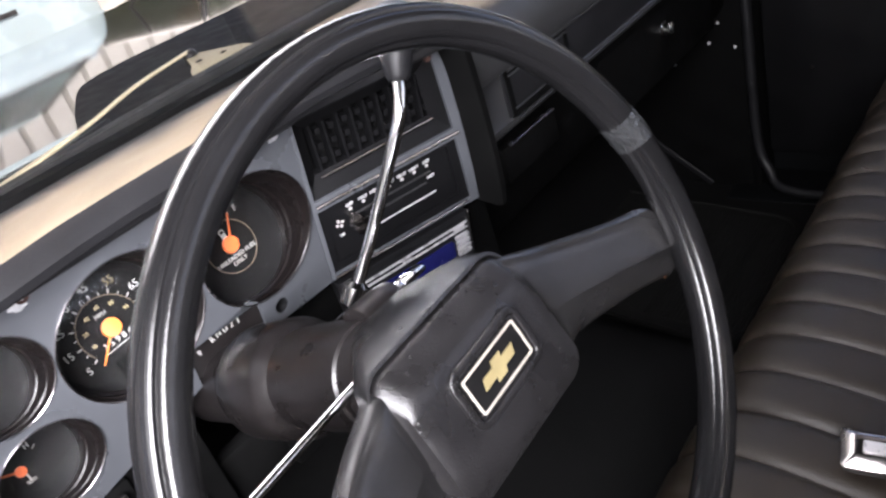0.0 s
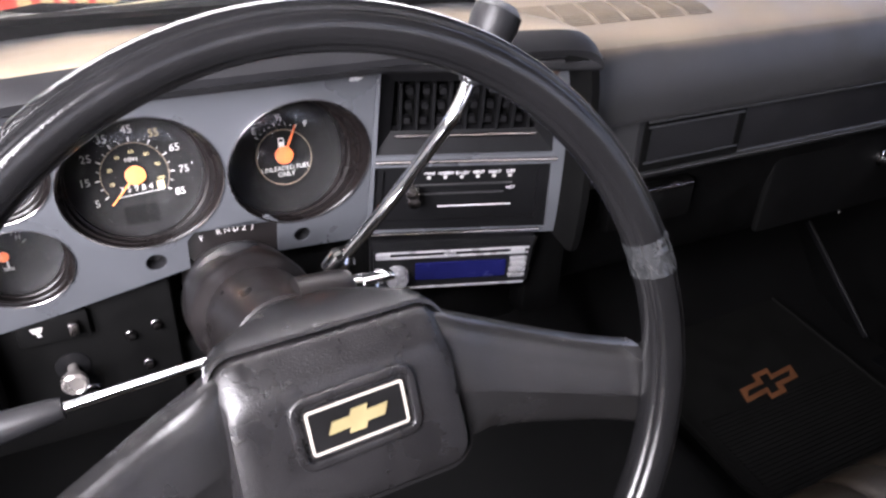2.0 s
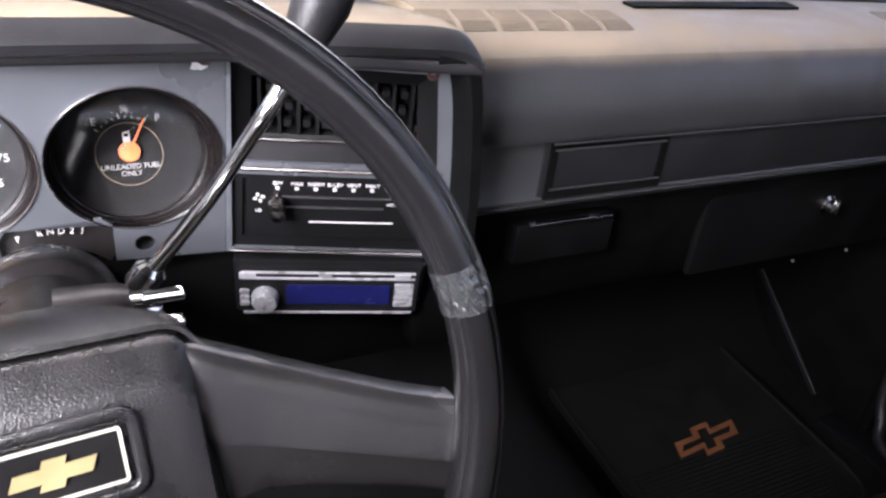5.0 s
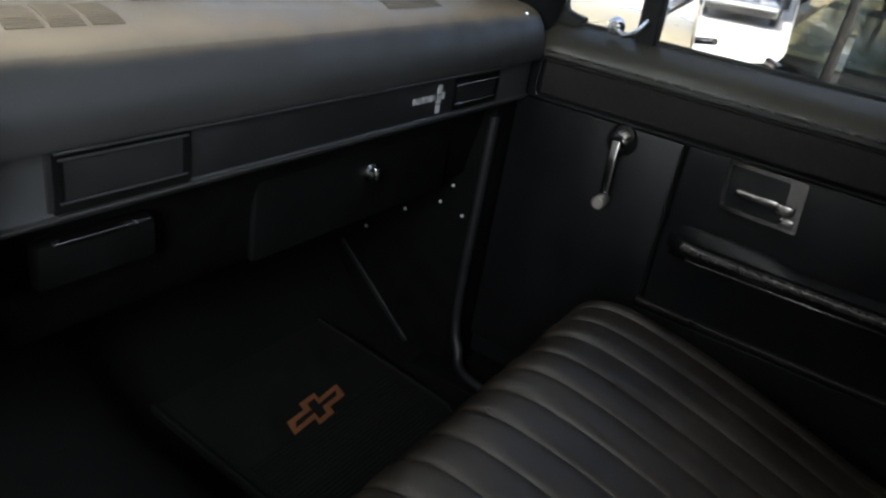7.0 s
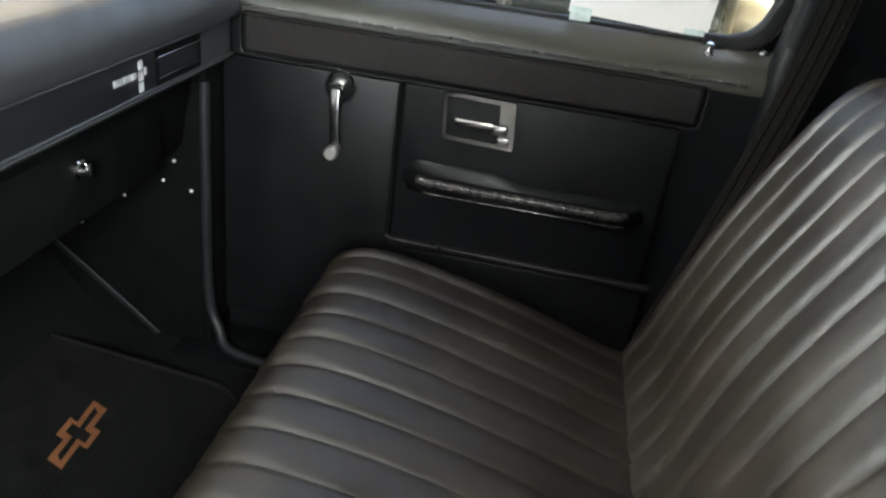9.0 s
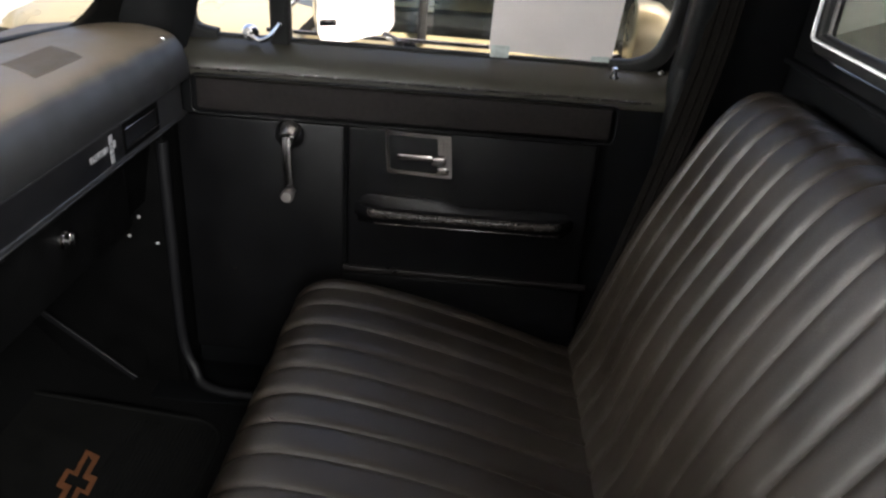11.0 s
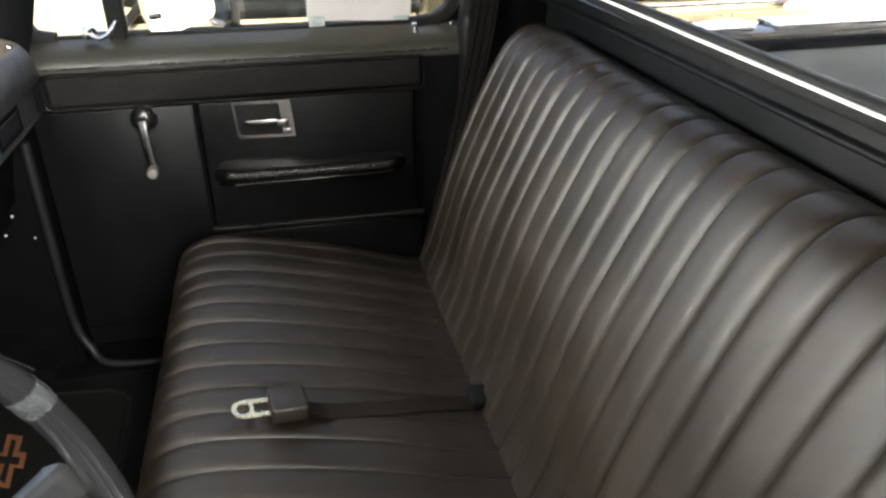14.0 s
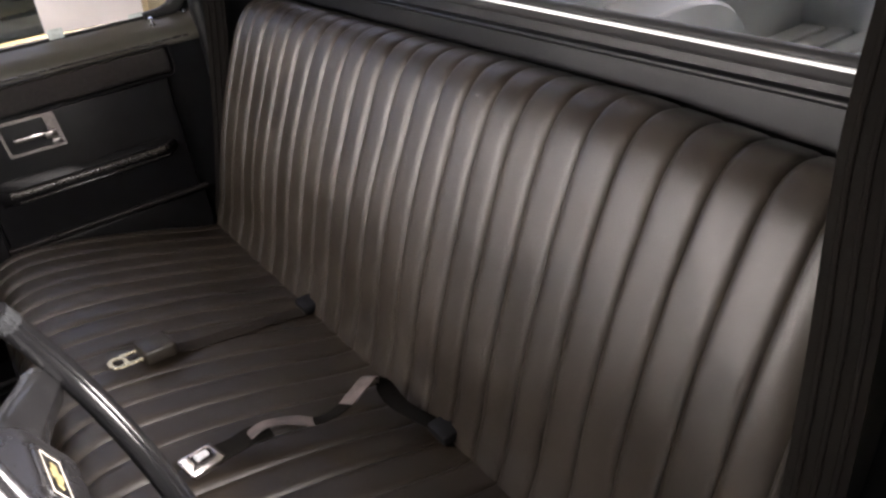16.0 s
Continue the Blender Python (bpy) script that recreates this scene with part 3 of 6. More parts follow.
    lathe(bm, [(0.013, -0.002), (0.013, 0.002), (0.007, 0.003), (0.006, 0.012), (0.007, 0.016), (0.0, 0.018)], Matrix.Translation((0.880, -0.798, 0.645)), 16)
    part("lock_knob", bm, M_CHROME, d, "small chrome lock knob on the sill")
    for p in ((X - 0.003, -0.13, 0.235), (X - 0.002, -0.58, 0.17)):
        bm = bmesh.new()
        lathe(bm, [(0.0, 0.002), (0.003, 0.0015), (0.004, 0.0)], frame_of(p, (0, -1, 0), (0, 0, 1)), 10)
        part("screw", bm, M_CHROME_OLD, d)
    # window frame of the door
    bm = bmesh.new()
    def wx(z):
        return 0.905 - (z - 0.655) * 0.20
    fr = [(-0.79, 0.656), (-0.835, 0.660), (-0.868, 0.678), (-0.885, 0.715), (-0.893, 0.80), (-0.885, 1.12), (-0.86, 1.175), (-0.80, 1.19), (-0.40, 1.20), (-0.30, 1.18), (-0.13, 0.86), (-0.065, 0.735), (-0.052, 0.695), (-0.062, 0.666), (-0.10, 0.656)]
    sweep(bm, smoothed([(wx(z), y, z) for y, z in fr], 4), rounded(0.030, 0.028, 0.008), up=(1, 0, 0))
    part("window_frame", bm, M_SEAL, d)
    for poly in ([(-0.78, 0.652), (-0.905, 0.652), (-0.905, 0.80), (-0.893, 0.79), (-0.885, 0.715), (-0.868, 0.678), (-0.835, 0.660)], [(-0.10, 0.652), (-0.062, 0.664), (-0.052, 0.695), (-0.065, 0.735), (-0.02, 0.735), (-0.02, 0.652)]):
        bm = bmesh.new()
        vs = [bm.verts.new((wx(z) - 0.004, y, z)) for y, z in poly]
        bm.faces.new(vs)
        r = bmesh.ops.extrude_face_region(bm, geom=list(bm.faces))
        bmesh.ops.translate(bm, vec=(0.012, 0, 0), verts=[g for g in r["geom"] if isinstance(g, bmesh.types.BMVert)])
        part("corner_panel", bm, M_PAINT, d, smooth=False)
    bm = bmesh.new()
    sweep(bm, [(0.905, y, 0.657) for y in np.linspace(-0.03, -0.87, 8)], rounded(0.018, 0.014, 0.005))
    part("glass_wiper", bm, M_SEAL, d, "black rubber strip along the glass")
    for y, z in ((-0.872, 0.690), (-0.880, 0.655)):
        bm = bmesh.new()
        lathe(bm, [(0.0, 0.006), (0.006, 0.005), (0.008, 0.0)], frame_of((0.892, y, z), (0, -1, 0), (0, 0, 1)), 12)
        part("screw", bm, M_CHROME, d)
    # vent window bar, vent frame
    bm = bmesh.new()
    sweep(bm, [(0.903, -0.215, 0.655), (wx(1.18), -0.235, 1.18)], rounded(0.034, 0.03, 0.006), up=(1, 0, 0))
    part("division_bar", bm, M_SEAL, d, "black vent window bar")
    bm = bmesh.new()
    lathe(bm, [(0.0, 0.014), (0.010, 0.013), (0.014, 0.006), (0.015, 0.0)], frame_of((0.885, -0.165, 0.672), (0, -1, 0), (0, 0, 1)), 18)
    sweep(bm, smoothed([(0.875, -0.165, 0.672), (0.868, -0.185, 0.663), (0.866, -0.205, 0.672), (0.868, -0.222, 0.694)], 4), circle(0.0045, 8))
    part("vent_latch", bm, M_CHROME, d, "chrome vent window latch")
    # glass
    bm = bmesh.new()
    poly = [(-0.88, 0.65), (-0.235, 0.65), (-0.235, 1.19), (-0.80, 1.19), (-0.875, 1.15)]
    vs = [bm.verts.new((wx(z) + 0.004, y, z)) for y, z in poly]
    bm.faces.new(vs)
    r = bmesh.ops.extrude_face_region(bm, geom=list(bm.faces))
    bmesh.ops.translate(bm, vec=(0.004, 0, 0), verts=[g for g in r["geom"] if isinstance(g, bmesh.types.BMVert)])
    g = part("pane", bm, M_GLASS, d, smooth=False)
    g.visible_shadow = False


passenger_door()


# ---------------------------------------------------------------- dashboard
BEND = -0.284


def on_bezel(x, z, d=0.0):
    """The point of the cluster trim at x and z, d metres proud of it."""
    y = -0.015 - 0.2 * (z - 0.521)
    n = Vector((0, -1, -0.2)).normalized()
    if x > BEND:
        y -= 0.32 * (x - BEND)
        n = Vector((-0.32, -1, -0.2)).normalized()
    return Vector((x, y, z)) + n * d


def bezel_frame(x, z, d=0.0):
    ux = (1, -0.32, 0) if x > BEND else (1, 0, 0)
    return frame_of(on_bezel(x, z, d), ux, (0, -0.2, 1))


def disc_loop(x, z, r, k=40):
    return [(x + r * math.cos(2 * math.pi * i / k), z + r * math.sin(2 * math.pi * i / k)) for i in range(k)]


def ring_screw(p_m, parent, r=0.006):
    bm = bmesh.new()
    lathe(bm, [(0.0, -0.001), (r * 0.45, -0.001), (r * 0.5, 0.0006), (r, 0.001), (r * 1.15, 0.0)], p_m, 16)
    part("screw", bm, M_RUST, parent, "small rusty screw")


def dashboard():
    d = thing("dashboard", (0.0, 0.05, 0.36), "black padded truck dashboard with a brushed metal instrument panel", "dashboard")
    # padded top and face, passenger side
    bm = bmesh.new()
    prof = [(0.0, 0.670), (-0.040, 0.670), (-0.0555, 0.6695), (-0.067, 0.655), (-0.074, 0.630), (-0.076, 0.606), (-0.072, 0.600), (-0.060, 0.599), (-0.058, 0.597),
            (-0.058, 0.541), (-0.0595, 0.539), (-0.0655, 0.5385), (-0.0655, 0.5365), (-0.056, 0.529), (-0.040, 0.520), (0.05, 0.53)]
    topp = [(0.195, 0.672), (0.10, 0.684), (0.0, 0.685), (-0.030, 0.681), (-0.046, 0.6755), (-0.0558, 0.6693), (-0.040, 0.664), (0.19, 0.655)]
    low = [(-0.040, 0.5195), (-0.016, 0.508), (-0.004, 0.45), (0.008, 0.385), (0.03, 0.362), (0.10, 0.36), (0.19, 0.45), (0.05, 0.5295)]
    sweep(bm, [(x, 0, 0) for x in (-0.10, 0.30, 0.80, 0.828)], [(-y, z) for y, z in low])
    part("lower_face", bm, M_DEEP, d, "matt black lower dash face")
    bm = bmesh.new()
    xs = list(np.linspace(-0.100, 0.80, 40)) + [0.815, 0.826, 0.832]
    shrink = [0] * 40 + [0.003, 0.010, 0.03]

    def psec(t):
        s = shrink[round(t * (len(xs) - 1))]
        return [(-(y * (1 - s) + 0.06 * s), z * (1 - s) + 0.55 * s) for y, z in prof]

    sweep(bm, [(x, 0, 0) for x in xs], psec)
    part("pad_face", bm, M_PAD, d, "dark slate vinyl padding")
    bm = bmesh.new()

    def tsec(t):
        k = shrink[round(t * (len(xs) - 1))]
        return [(-(y * (1 - k) + 0.06 * k), z * (1 - k) + 0.55 * k) for y, z in topp]

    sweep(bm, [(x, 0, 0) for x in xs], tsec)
    part("pad_top", bm, M_PAD, d, "vinyl top, tan with painted windshield light and dust")
    # inset trim strip
    bm = bmesh.new()
    box(bm, (0.352, -0.056, 0.5685), (0.735, 0.008, 0.054), 0.002)
    part("trim_strip", bm, M_BLACK, d, "dark grained plastic strip")
    for z in (0.5965, 0.5405):
        bm = bmesh.new()
        sweep(bm, [(-0.012, -0.068, z), (0.725, -0.068, z)], circle(0.0016, 8))
        part("strip_edge", bm, M_HOOD, d)
    # two face vents
    for x0, x1, z0, z1, nm in ((-0.010, 0.125, 0.540, 0.597, 0), (0.585, 0.712, 0.543, 0.590, 1)):
        v = part("air_vent", plate(bmesh.new(), [(x0, z0), (x1, z0), (x1, z1), (x0, z1)], [[(x0 + 0.008, z0 + 0.010), (x1 - 0.008, z0 + 0.010), (x1 - 0.008, z1 - 0.009), (x0 + 0.008, z1 - 0.009)]], 0.012,
                 lambda u, w, k: Vector((u, -0.0615 - k, w))), M_DEEP, d, "dark louvred air vent")
        bm = bmesh.new()
        box(bm, ((x0 + x1) / 2, -0.046, (z0 + z1) / 2), (x1 - x0, 0.004, z1 - z0), 0)
        part("backing", bm, M_DEEP, v)
        for z in (z0 + 0.010, z1 - 0.009):
            bm = bmesh.new()
            sweep(bm, [(x0 + 0.004, -0.063, z), (x1 - 0.004, -0.063, z)], circle(0.0011, 6))
            part("edge", bm, M_HOOD if nm == 0 else M_CHROME_OLD, v)
        for i in range(9):
            bm = bmesh.new()
            x = x0 + 0.018 + i * (x1 - x0 - 0.036) / 8
            box(bm, (x, -0.052, (z0 + z1) / 2), (0.002, 0.010, z1 - z0 - 0.016), 0)
            part("slat", bm, M_DEEP, v)
    # model script as plain bars
    bm = bmesh.new()
    m = frame_of((0.510, -0.0625, 0.5695), (1, 0, 0), (0, 0, 1))
    bars(bm, m, [0.0045] * 8, 0.0085, 0.0022)
    m2 = frame_of((0.5465, -0.0625, 0.566), (1, 0, 0), (0, 0, 1))
    for z in (0.014, 0.0, -0.014):
        prism(bm, [(-0.005, z - 0.006), (0.005, z - 0.006), (0.005, z + 0.006), (-0.005, z + 0.006)], 0.001, m2)
    prism(bm, [(0.008, -0.0005), (0.013, -0.0005), (0.013, 0.009), (0.008, 0.009)], 0.001, m2)
    part("script_badge", bm, M_SILVER, d, "small silver script badge")
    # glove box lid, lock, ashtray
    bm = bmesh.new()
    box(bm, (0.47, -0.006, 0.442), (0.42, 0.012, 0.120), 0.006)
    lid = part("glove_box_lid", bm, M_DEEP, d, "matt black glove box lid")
    bm = bmesh.new()
    m = frame_of((0.472, -0.012, 0.4570), (1, 0, 0), (0, 0, 1))
    lathe(bm, [(0.013, 0.0), (0.013, 0.004), (0.009, 0.006), (0.008, 0.014), (0.0, 0.015)], m, 20)
    box(bm, (0.472, -0.028, 0.459), (0.005, 0.006, 0.018), 0.001)
    part("lock_button", bm, M_CHROME, lid, "chrome lock button")
    bm = bmesh.new()
    box(bm, (0.048, -0.0225, 0.476), (0.120, 0.020, 0.046), 0.004)
    ash = part("ashtray", bm, M_DEEP, d, "closed black ashtray front")
    # the lip's highlight line is drawn with a thin metal rod
    bm = bmesh.new()
    sweep(bm, [(0.000, -0.036, 0.500), (0.098, -0.036, 0.4995)], rounded(0.006, 0.0035, 0.0012))
    part("pull_lip", bm, M_CHROME_OLD, ash, "thin lip, its highlight put in as bright metal")
    # top of the cluster hood on the driver's side
    bm = bmesh.new()
    pr = [(0.195, 0.672), (0.10, 0.688), (0.0, 0.702), (-0.05, 0.708), (-0.072, 0.708), (-0.080, 0.7065), (-0.080, 0.698), (-0.04, 0.690), (0.05, 0.66), (0.19, 0.64)]
    brow = [(-0.0795, 0.7068), (-0.090, 0.7025), (-0.096, 0.695), (-0.094, 0.689), (-0.086, 0.686), (-0.04, 0.684), (-0.04, 0.6895), (-0.079, 0.6975)]
    hx = list(np.linspace(-0.80, -0.30, 14)) + list(np.linspace(-0.28, -0.160, 8)) + [-0.150, -0.140, -0.132, -0.126]

    front = False

    def hsec(t):
        i = round(t * (len(hx) - 1))
        x = hx[i]
        push = max(0.0, x - BEND) * -0.20
        drop = max(0.0, -0.48 - x) * 0.06
        rnd = (0, 0.0005, 0.002, 0.006, 0.014)[max(0, i - (len(hx) - 5))]
        sec = brow if front else pr
        return [(-y - push * (1 if y < 0.05 else 0.3), z - drop - rnd * max(0.0, z - 0.63) / 0.07) for y, z in sec]

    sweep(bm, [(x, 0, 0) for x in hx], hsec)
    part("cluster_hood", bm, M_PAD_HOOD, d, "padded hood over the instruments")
    # front edge split off so its shade can be painted black
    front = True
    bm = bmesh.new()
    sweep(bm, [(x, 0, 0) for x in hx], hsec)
    part("hood_brow", bm, M_BLACK, d, "front edge of the instrument hood, shade painted black")
    def top_z(y):
        return 0.6851 - max(0.0, -y) * 0.135 - max(0.0, y) * 0.008

    # defroster grilles let into the top: slanted panels of fine slats
    for x0, step, w, y0, y1, lean, count in ((-0.124, 0.0362, 0.030, -0.022, 0.046, 0.020, 6), (0.462, 0.130, 0.118, -0.022, 0.045, 0.042, 1)):
        for g in range(count):
            a = x0 + step * g
            bm = bmesh.new()
            rows = []
            for t in np.linspace(0, 1, 6):
                y = y0 + (y1 - y0) * t
                rows.append([bm.verts.new((x, y, top_z(y) + dz)) for x, dz in ((a + lean * t, 0.0004), (a + w + lean * t, 0.0004), (a + w + lean * t, -0.003), (a + lean * t, -0.003))])
            for p, q in zip(rows, rows[1:]):
                for j in range(4):
                    bm.faces.new((p[j], p[(j + 1) % 4], q[(j + 1) % 4], q[j]))
            gr = part("defroster_grille", bm, M_SLOT, d, "fine slatted plastic grille")
            for k in range(13):
                t = (k + 0.5) / 13
                y = y0 + (y1 - y0) * t
                bm = bmesh.new()
                sweep(bm, [(a + lean * t, y, top_z(y) + 0.0005), (a + w + lean * t, y, top_z(y) + 0.0005)], rounded(0.0034 if count > 1 else 0.0036, 0.0010, 0.0003))
                part("slat", bm, M_RIB, gr)
    bm = bmesh.new()
    prism(bm, [(0.150, 0.056), (0.152, 0.080), (0.405, 0.088), (0.392, 0.056)], 0.003, Matrix.Translation((0, 0, 0.6875)))
    part("defroster_slot", bm, M_DEEP, d)
    # dark surround between hood and trim: right cheek and left cheek
    bm = bmesh.new()
    path = smoothed([(-0.156, -0.112, 0.690), (-0.143, -0.114, 0.690), (-0.134, -0.114, 0.686), (-0.128, -0.112, 0.672), (-0.121, -0.108, 0.645), (-0.112, -0.101, 0.59), (-0.105, -0.093, 0.53), (-0.102, -0.085, 0.49)], 5)
    sweep(bm, path, [(-0.007, -0.004), (-0.004, -0.008), (0.004, -0.008), (0.007, -0.004), (0.008, 0.060), (-0.007, 0.060)], up=(0, 1, 0))
    part("right_cheek", bm, M_DEEP, d)
    bm = bmesh.new()
    sweep(bm, [(-0.735, -0.09, 0.70), (-0.735, -0.05, 0.44)], rounded(0.02, 0.08, 0.006), up=(0, 1, 0))
    part("left_cheek", bm, M_HOOD, d)
    bm = bmesh.new()
    sweep(bm, [on_bezel(x, 0.684, 0.012) + Vector((0, 0, 0)) for x in (-0.72, -0.50, BEND, -0.20, -0.118)], rounded(0.03, 0.010, 0.003))
    part("hood_lining", bm, M_BLACK, d)
    # lower panel under the cluster
    bm = bmesh.new()
    box(bm, (-0.61, 0.012, 0.42), (0.30, 0.02, 0.15), 0.006)
    box(bm, (-0.24, 0.022, 0.42), (0.30, 0.02, 0.16), 0.006)
    box(bm, (-0.41, 0.03, 0.38), (0.12, 0.02, 0.06), 0.006)
    box(bm, (-0.09, -0.02, 0.44), (0.05, 0.03, 0.13), 0.006)
    part("lower_panel", bm, M_DEEP, d, "matt black lower dash panel")
    box_bm = bmesh.new()
    box(box_bm, (-0.45, 0.07, 0.57), (0.62, 0.02, 0.26), 0)
    part("backing", box_bm, M_DEEP, d)
    return d


dash = dashboard()


def instrument_panel(d):
    L = [(-0.722, 0.655), (-0.722, 0.456), (-0.654, 0.469), (-0.549, 0.486), (-0.443, 0.507), (-0.443, 0.536), (-0.437, 0.544), (-0.374, 0.5465), (-0.367, 0.540), (-0.367, 0.506), (BEND, 0.501), (BEND, 0.678), (-0.48, 0.678), (-0.592, 0.671)]
    gauges = dict(speed=(-0.469, 0.597, 0.0595), fuel=(-0.346, 0.594, 0.0595), oil=(-0.566, 0.621, 0.0375), temp=(-0.565, 0.540, 0.0375), volt=(-0.648, 0.600, 0.0375), clock=(-0.648, 0.516, 0.0375))
    pins = [(-0.3455, 0.5195, 0.0075), (-0.469, 0.5205, 0.0085)]
    holes = [disc_loop(*g) for g in gauges.values()] + [disc_loop(*p, 16) for p in pins]
    bz = part("bezel", plate(bmesh.new(), L, holes, 0.003, lambda u, v, k: on_bezel(u, v, k)), M_BEZEL, d, "brushed grey metal instrument surround", smooth=False)
    R = [(BEND + 0.0003, 0.501), (-0.104, 0.497), (-0.109, 0.54), (-0.117, 0.60), (-0.120, 0.63), (-0.131, 0.668), (-0.137, 0.675), (-0.15, 0.677), (BEND + 0.0003, 0.678)]
    vent = [(-0.280, 0.589), (-0.129, 0.588), (-0.142, 0.668), (-0.281, 0.669)]
    hvac = [(-0.279, 0.506), (-0.119, 0.503), (-0.128, 0.577), (-0.280, 0.578)]
    part("bezel", plate(bmesh.new(), R, [vent, hvac], 0.003, lambda u, v, k: on_bezel(u, v, k)), M_BEZEL, d, "brushed grey metal vent and heater surround", smooth=False)
    for x, z in ((-0.524, 0.668), (-0.298, 0.671), (-0.146, 0.668)):
        ring_screw(bezel_frame(x, z, 0.0005), bz, 0.0040)
        if x > -0.2:
            continue
        bm = bmesh.new()
        chip = random.Random(int(-x * 1000))
        prism(bm, [(0.0085 * chip.uniform(0.45, 1.0) * math.cos(a) - 0.004, 0.0060 * chip.uniform(0.4, 1.0) * math.sin(a) - 0.004) for a in np.linspace(0, 2 * math.pi, 13)[:-1]], 0.0004, bezel_frame(x, z, 0.0003))
        part("chipped_paint", bm, M_CHIP, bz, "pale scraped patch round the screw", smooth=False)
    # open pin holes
    for x, z, r in pins:
        bm = bmesh.new()
        lathe(bm, [(r, -0.001), (r * 0.95, -0.012), (r * 0.5, -0.014), (0.0, -0.014)], bezel_frame(x, z), 16)
        part("pin_hole", bm, M_BLACK, bz)
    # divider rails with a bright edge
    for z in (0.5035, 0.584):
        bm = bmesh.new()
        sweep(bm, [on_bezel(-0.280, z, 0.0015), on_bezel(-0.125, z - 0.001, 0.0015)], circle(0.0018, 8))
        part("bright_edge", bm, M_CHROME_OLD, bz)
    names = dict(speed="speedometer", fuel="fuel_gauge", oil="oil_gauge", temp="temperature_gauge", volt="volt_gauge", clock="spare_gauge")
    for key, (x, z, r) in gauges.items():
        m = bezel_frame(x, z)
        big = r > 0.05
        # the dial sits at the bottom of the well and leans back
        fc = on_bezel(x, z) + Vector((-0.0015, 0.058, -0.0130) if big else (-0.005, 0.052, -0.012))
        f0 = frame_of(fc, (1, 0, 0), (0, 0.36, 1))

        def well(bm, profile, m=m, f0=f0, k=44):
            """Rings of (radius, share of the way from the trim to the dial)."""
            rings = []
            for rad, t in profile:
                ring = []
                for i in range(k):
                    q = Vector((rad * math.cos(2 * math.pi * i / k), rad * math.sin(2 * math.pi * i / k), 0))
                    ring.append(bm.verts.new((m @ q).lerp(f0 @ q, t)))
                rings.append(ring)
            for a, b in zip(rings, rings[1:]):
                for i in range(k):
                    bm.faces.new((a[i], a[(i + 1) % k], b[(i + 1) % k], b[i]))
            return bm

        g = part(names[key], well(bmesh.new(), [(r * 1.004, -0.01), (r * 0.985, 0.02), (r * 0.965, 0.18), (r * 0.935, 0.20), (r * 0.92, 0.52), (r * 0.885, 0.54), (r * 0.865, 1.03), (0.001, 1.04)]), M_WELL, d, "round gauge in a stepped black well")
        part("face", well(bmesh.new(), [(r * 0.875, 0.985), (0.0005, 0.985)]), M_DIAL, g)
        bm = bmesh.new()
        lathe(bm, [(r * 1.0, 0.0012), (r * 1.012, 0.0016), (r * 1.02, 0.0002)], m, 44)
        part("bright_ring", bm, M_CHROME_OLD, g)
        f = f0 @ Matrix.Translation((0, 0, 0.0020))
        if not big:
            f = f @ Matrix.Translation((-0.008, 0.001, 0))
        f = f @ Matrix.Scale(0.975 if big else 0.9, 4)
        rr = r * 0.78

        def tick(a, r0, r1, w, mat, nm="mark", g=g, f=f):
            bm = bmesh.new()
            c, s = math.cos(radians(a)), math.sin(radians(a))
            prism(bm, [(r0 * c + w * s, r0 * s - w * c), (r1 * c + w * s, r1 * s - w * c), (r1 * c - w * s, r1 * s + w * c), (r0 * c - w * s, r0 * s + w * c)], 0.0004, f)
            part(nm, bm, mat, g, smooth=False)

        if key == "speed":
            for i, t in enumerate(("5", "15", "25", "35", "45", "55", "65", "75", "85")):
                a = radians(212 - i * 244 / 8)
                p = f @ Matrix.Translation((0.038 * math.cos(a), 0.036 * math.sin(a), 0))
                lettering(t, 0.0085, p, M_WHITE if t != "55" else M_BADGE, g, "numeral")
                tick(math.degrees(a), 0.0270, 0.0305, 0.0005, M_WHITE)
            for i in range(17):
                if i % 2:
                    tick(212 - i * 244 / 16, 0.0270, 0.0290, 0.0003, M_WHITE)
            for i in range(7):
                a = radians(195 - i * 35)
                lettering(("10", "20", "40", "60", "80", "90", "120")[i], 0.0042, f @ Matrix.Translation((0.0195 * math.cos(a), 0.0195 * math.sin(a), 0)), M_GOLD, g, "numeral")
            lettering("MPH", 0.0050, f @ Matrix.Translation((-0.001, 0.013, 0)), M_WHITE, g)
            lettering("3 5 9 8 4", 0.0072, f @ Matrix.Translation((-0.001, -0.0108, 0)), M_WHITE, g, "odometer")
            bm = bmesh.new()
            prism(bm, rounded(0.0058, 0.0068, 0.0008, 2), 0.0006, f @ Matrix.Translation((0.0180, -0.0105, 0)))
            part("odometer_wheel", bm, M_GOLD, g)
            bm = bmesh.new()
            prism(bm, rounded(0.036, 0.0005, 0.0002, 2), 0.0004, f @ Matrix.Translation((0.003, -0.0155, 0)) @ Matrix.Rotation(radians(3), 4, "Z"))
            part("odometer_line", bm, M_GREY, g)
            bm = bmesh.new()
            sweep(bm, [f @ Vector((0.0262 * math.cos(radians(a)), 0.0262 * math.sin(radians(a)), 0)) for a in range(-30, 215, 5)], circle(0.00028, 6))
            part("dial_ring", bm, M_MARKTAN, g)
            bm = bmesh.new()
            prism(bm, rounded(0.026, 0.016, 0.002, 3), 0.0005, f @ Matrix.Translation((-0.001, -0.033, 0)))
            part("warning_window", bm, M_DEEP, g)
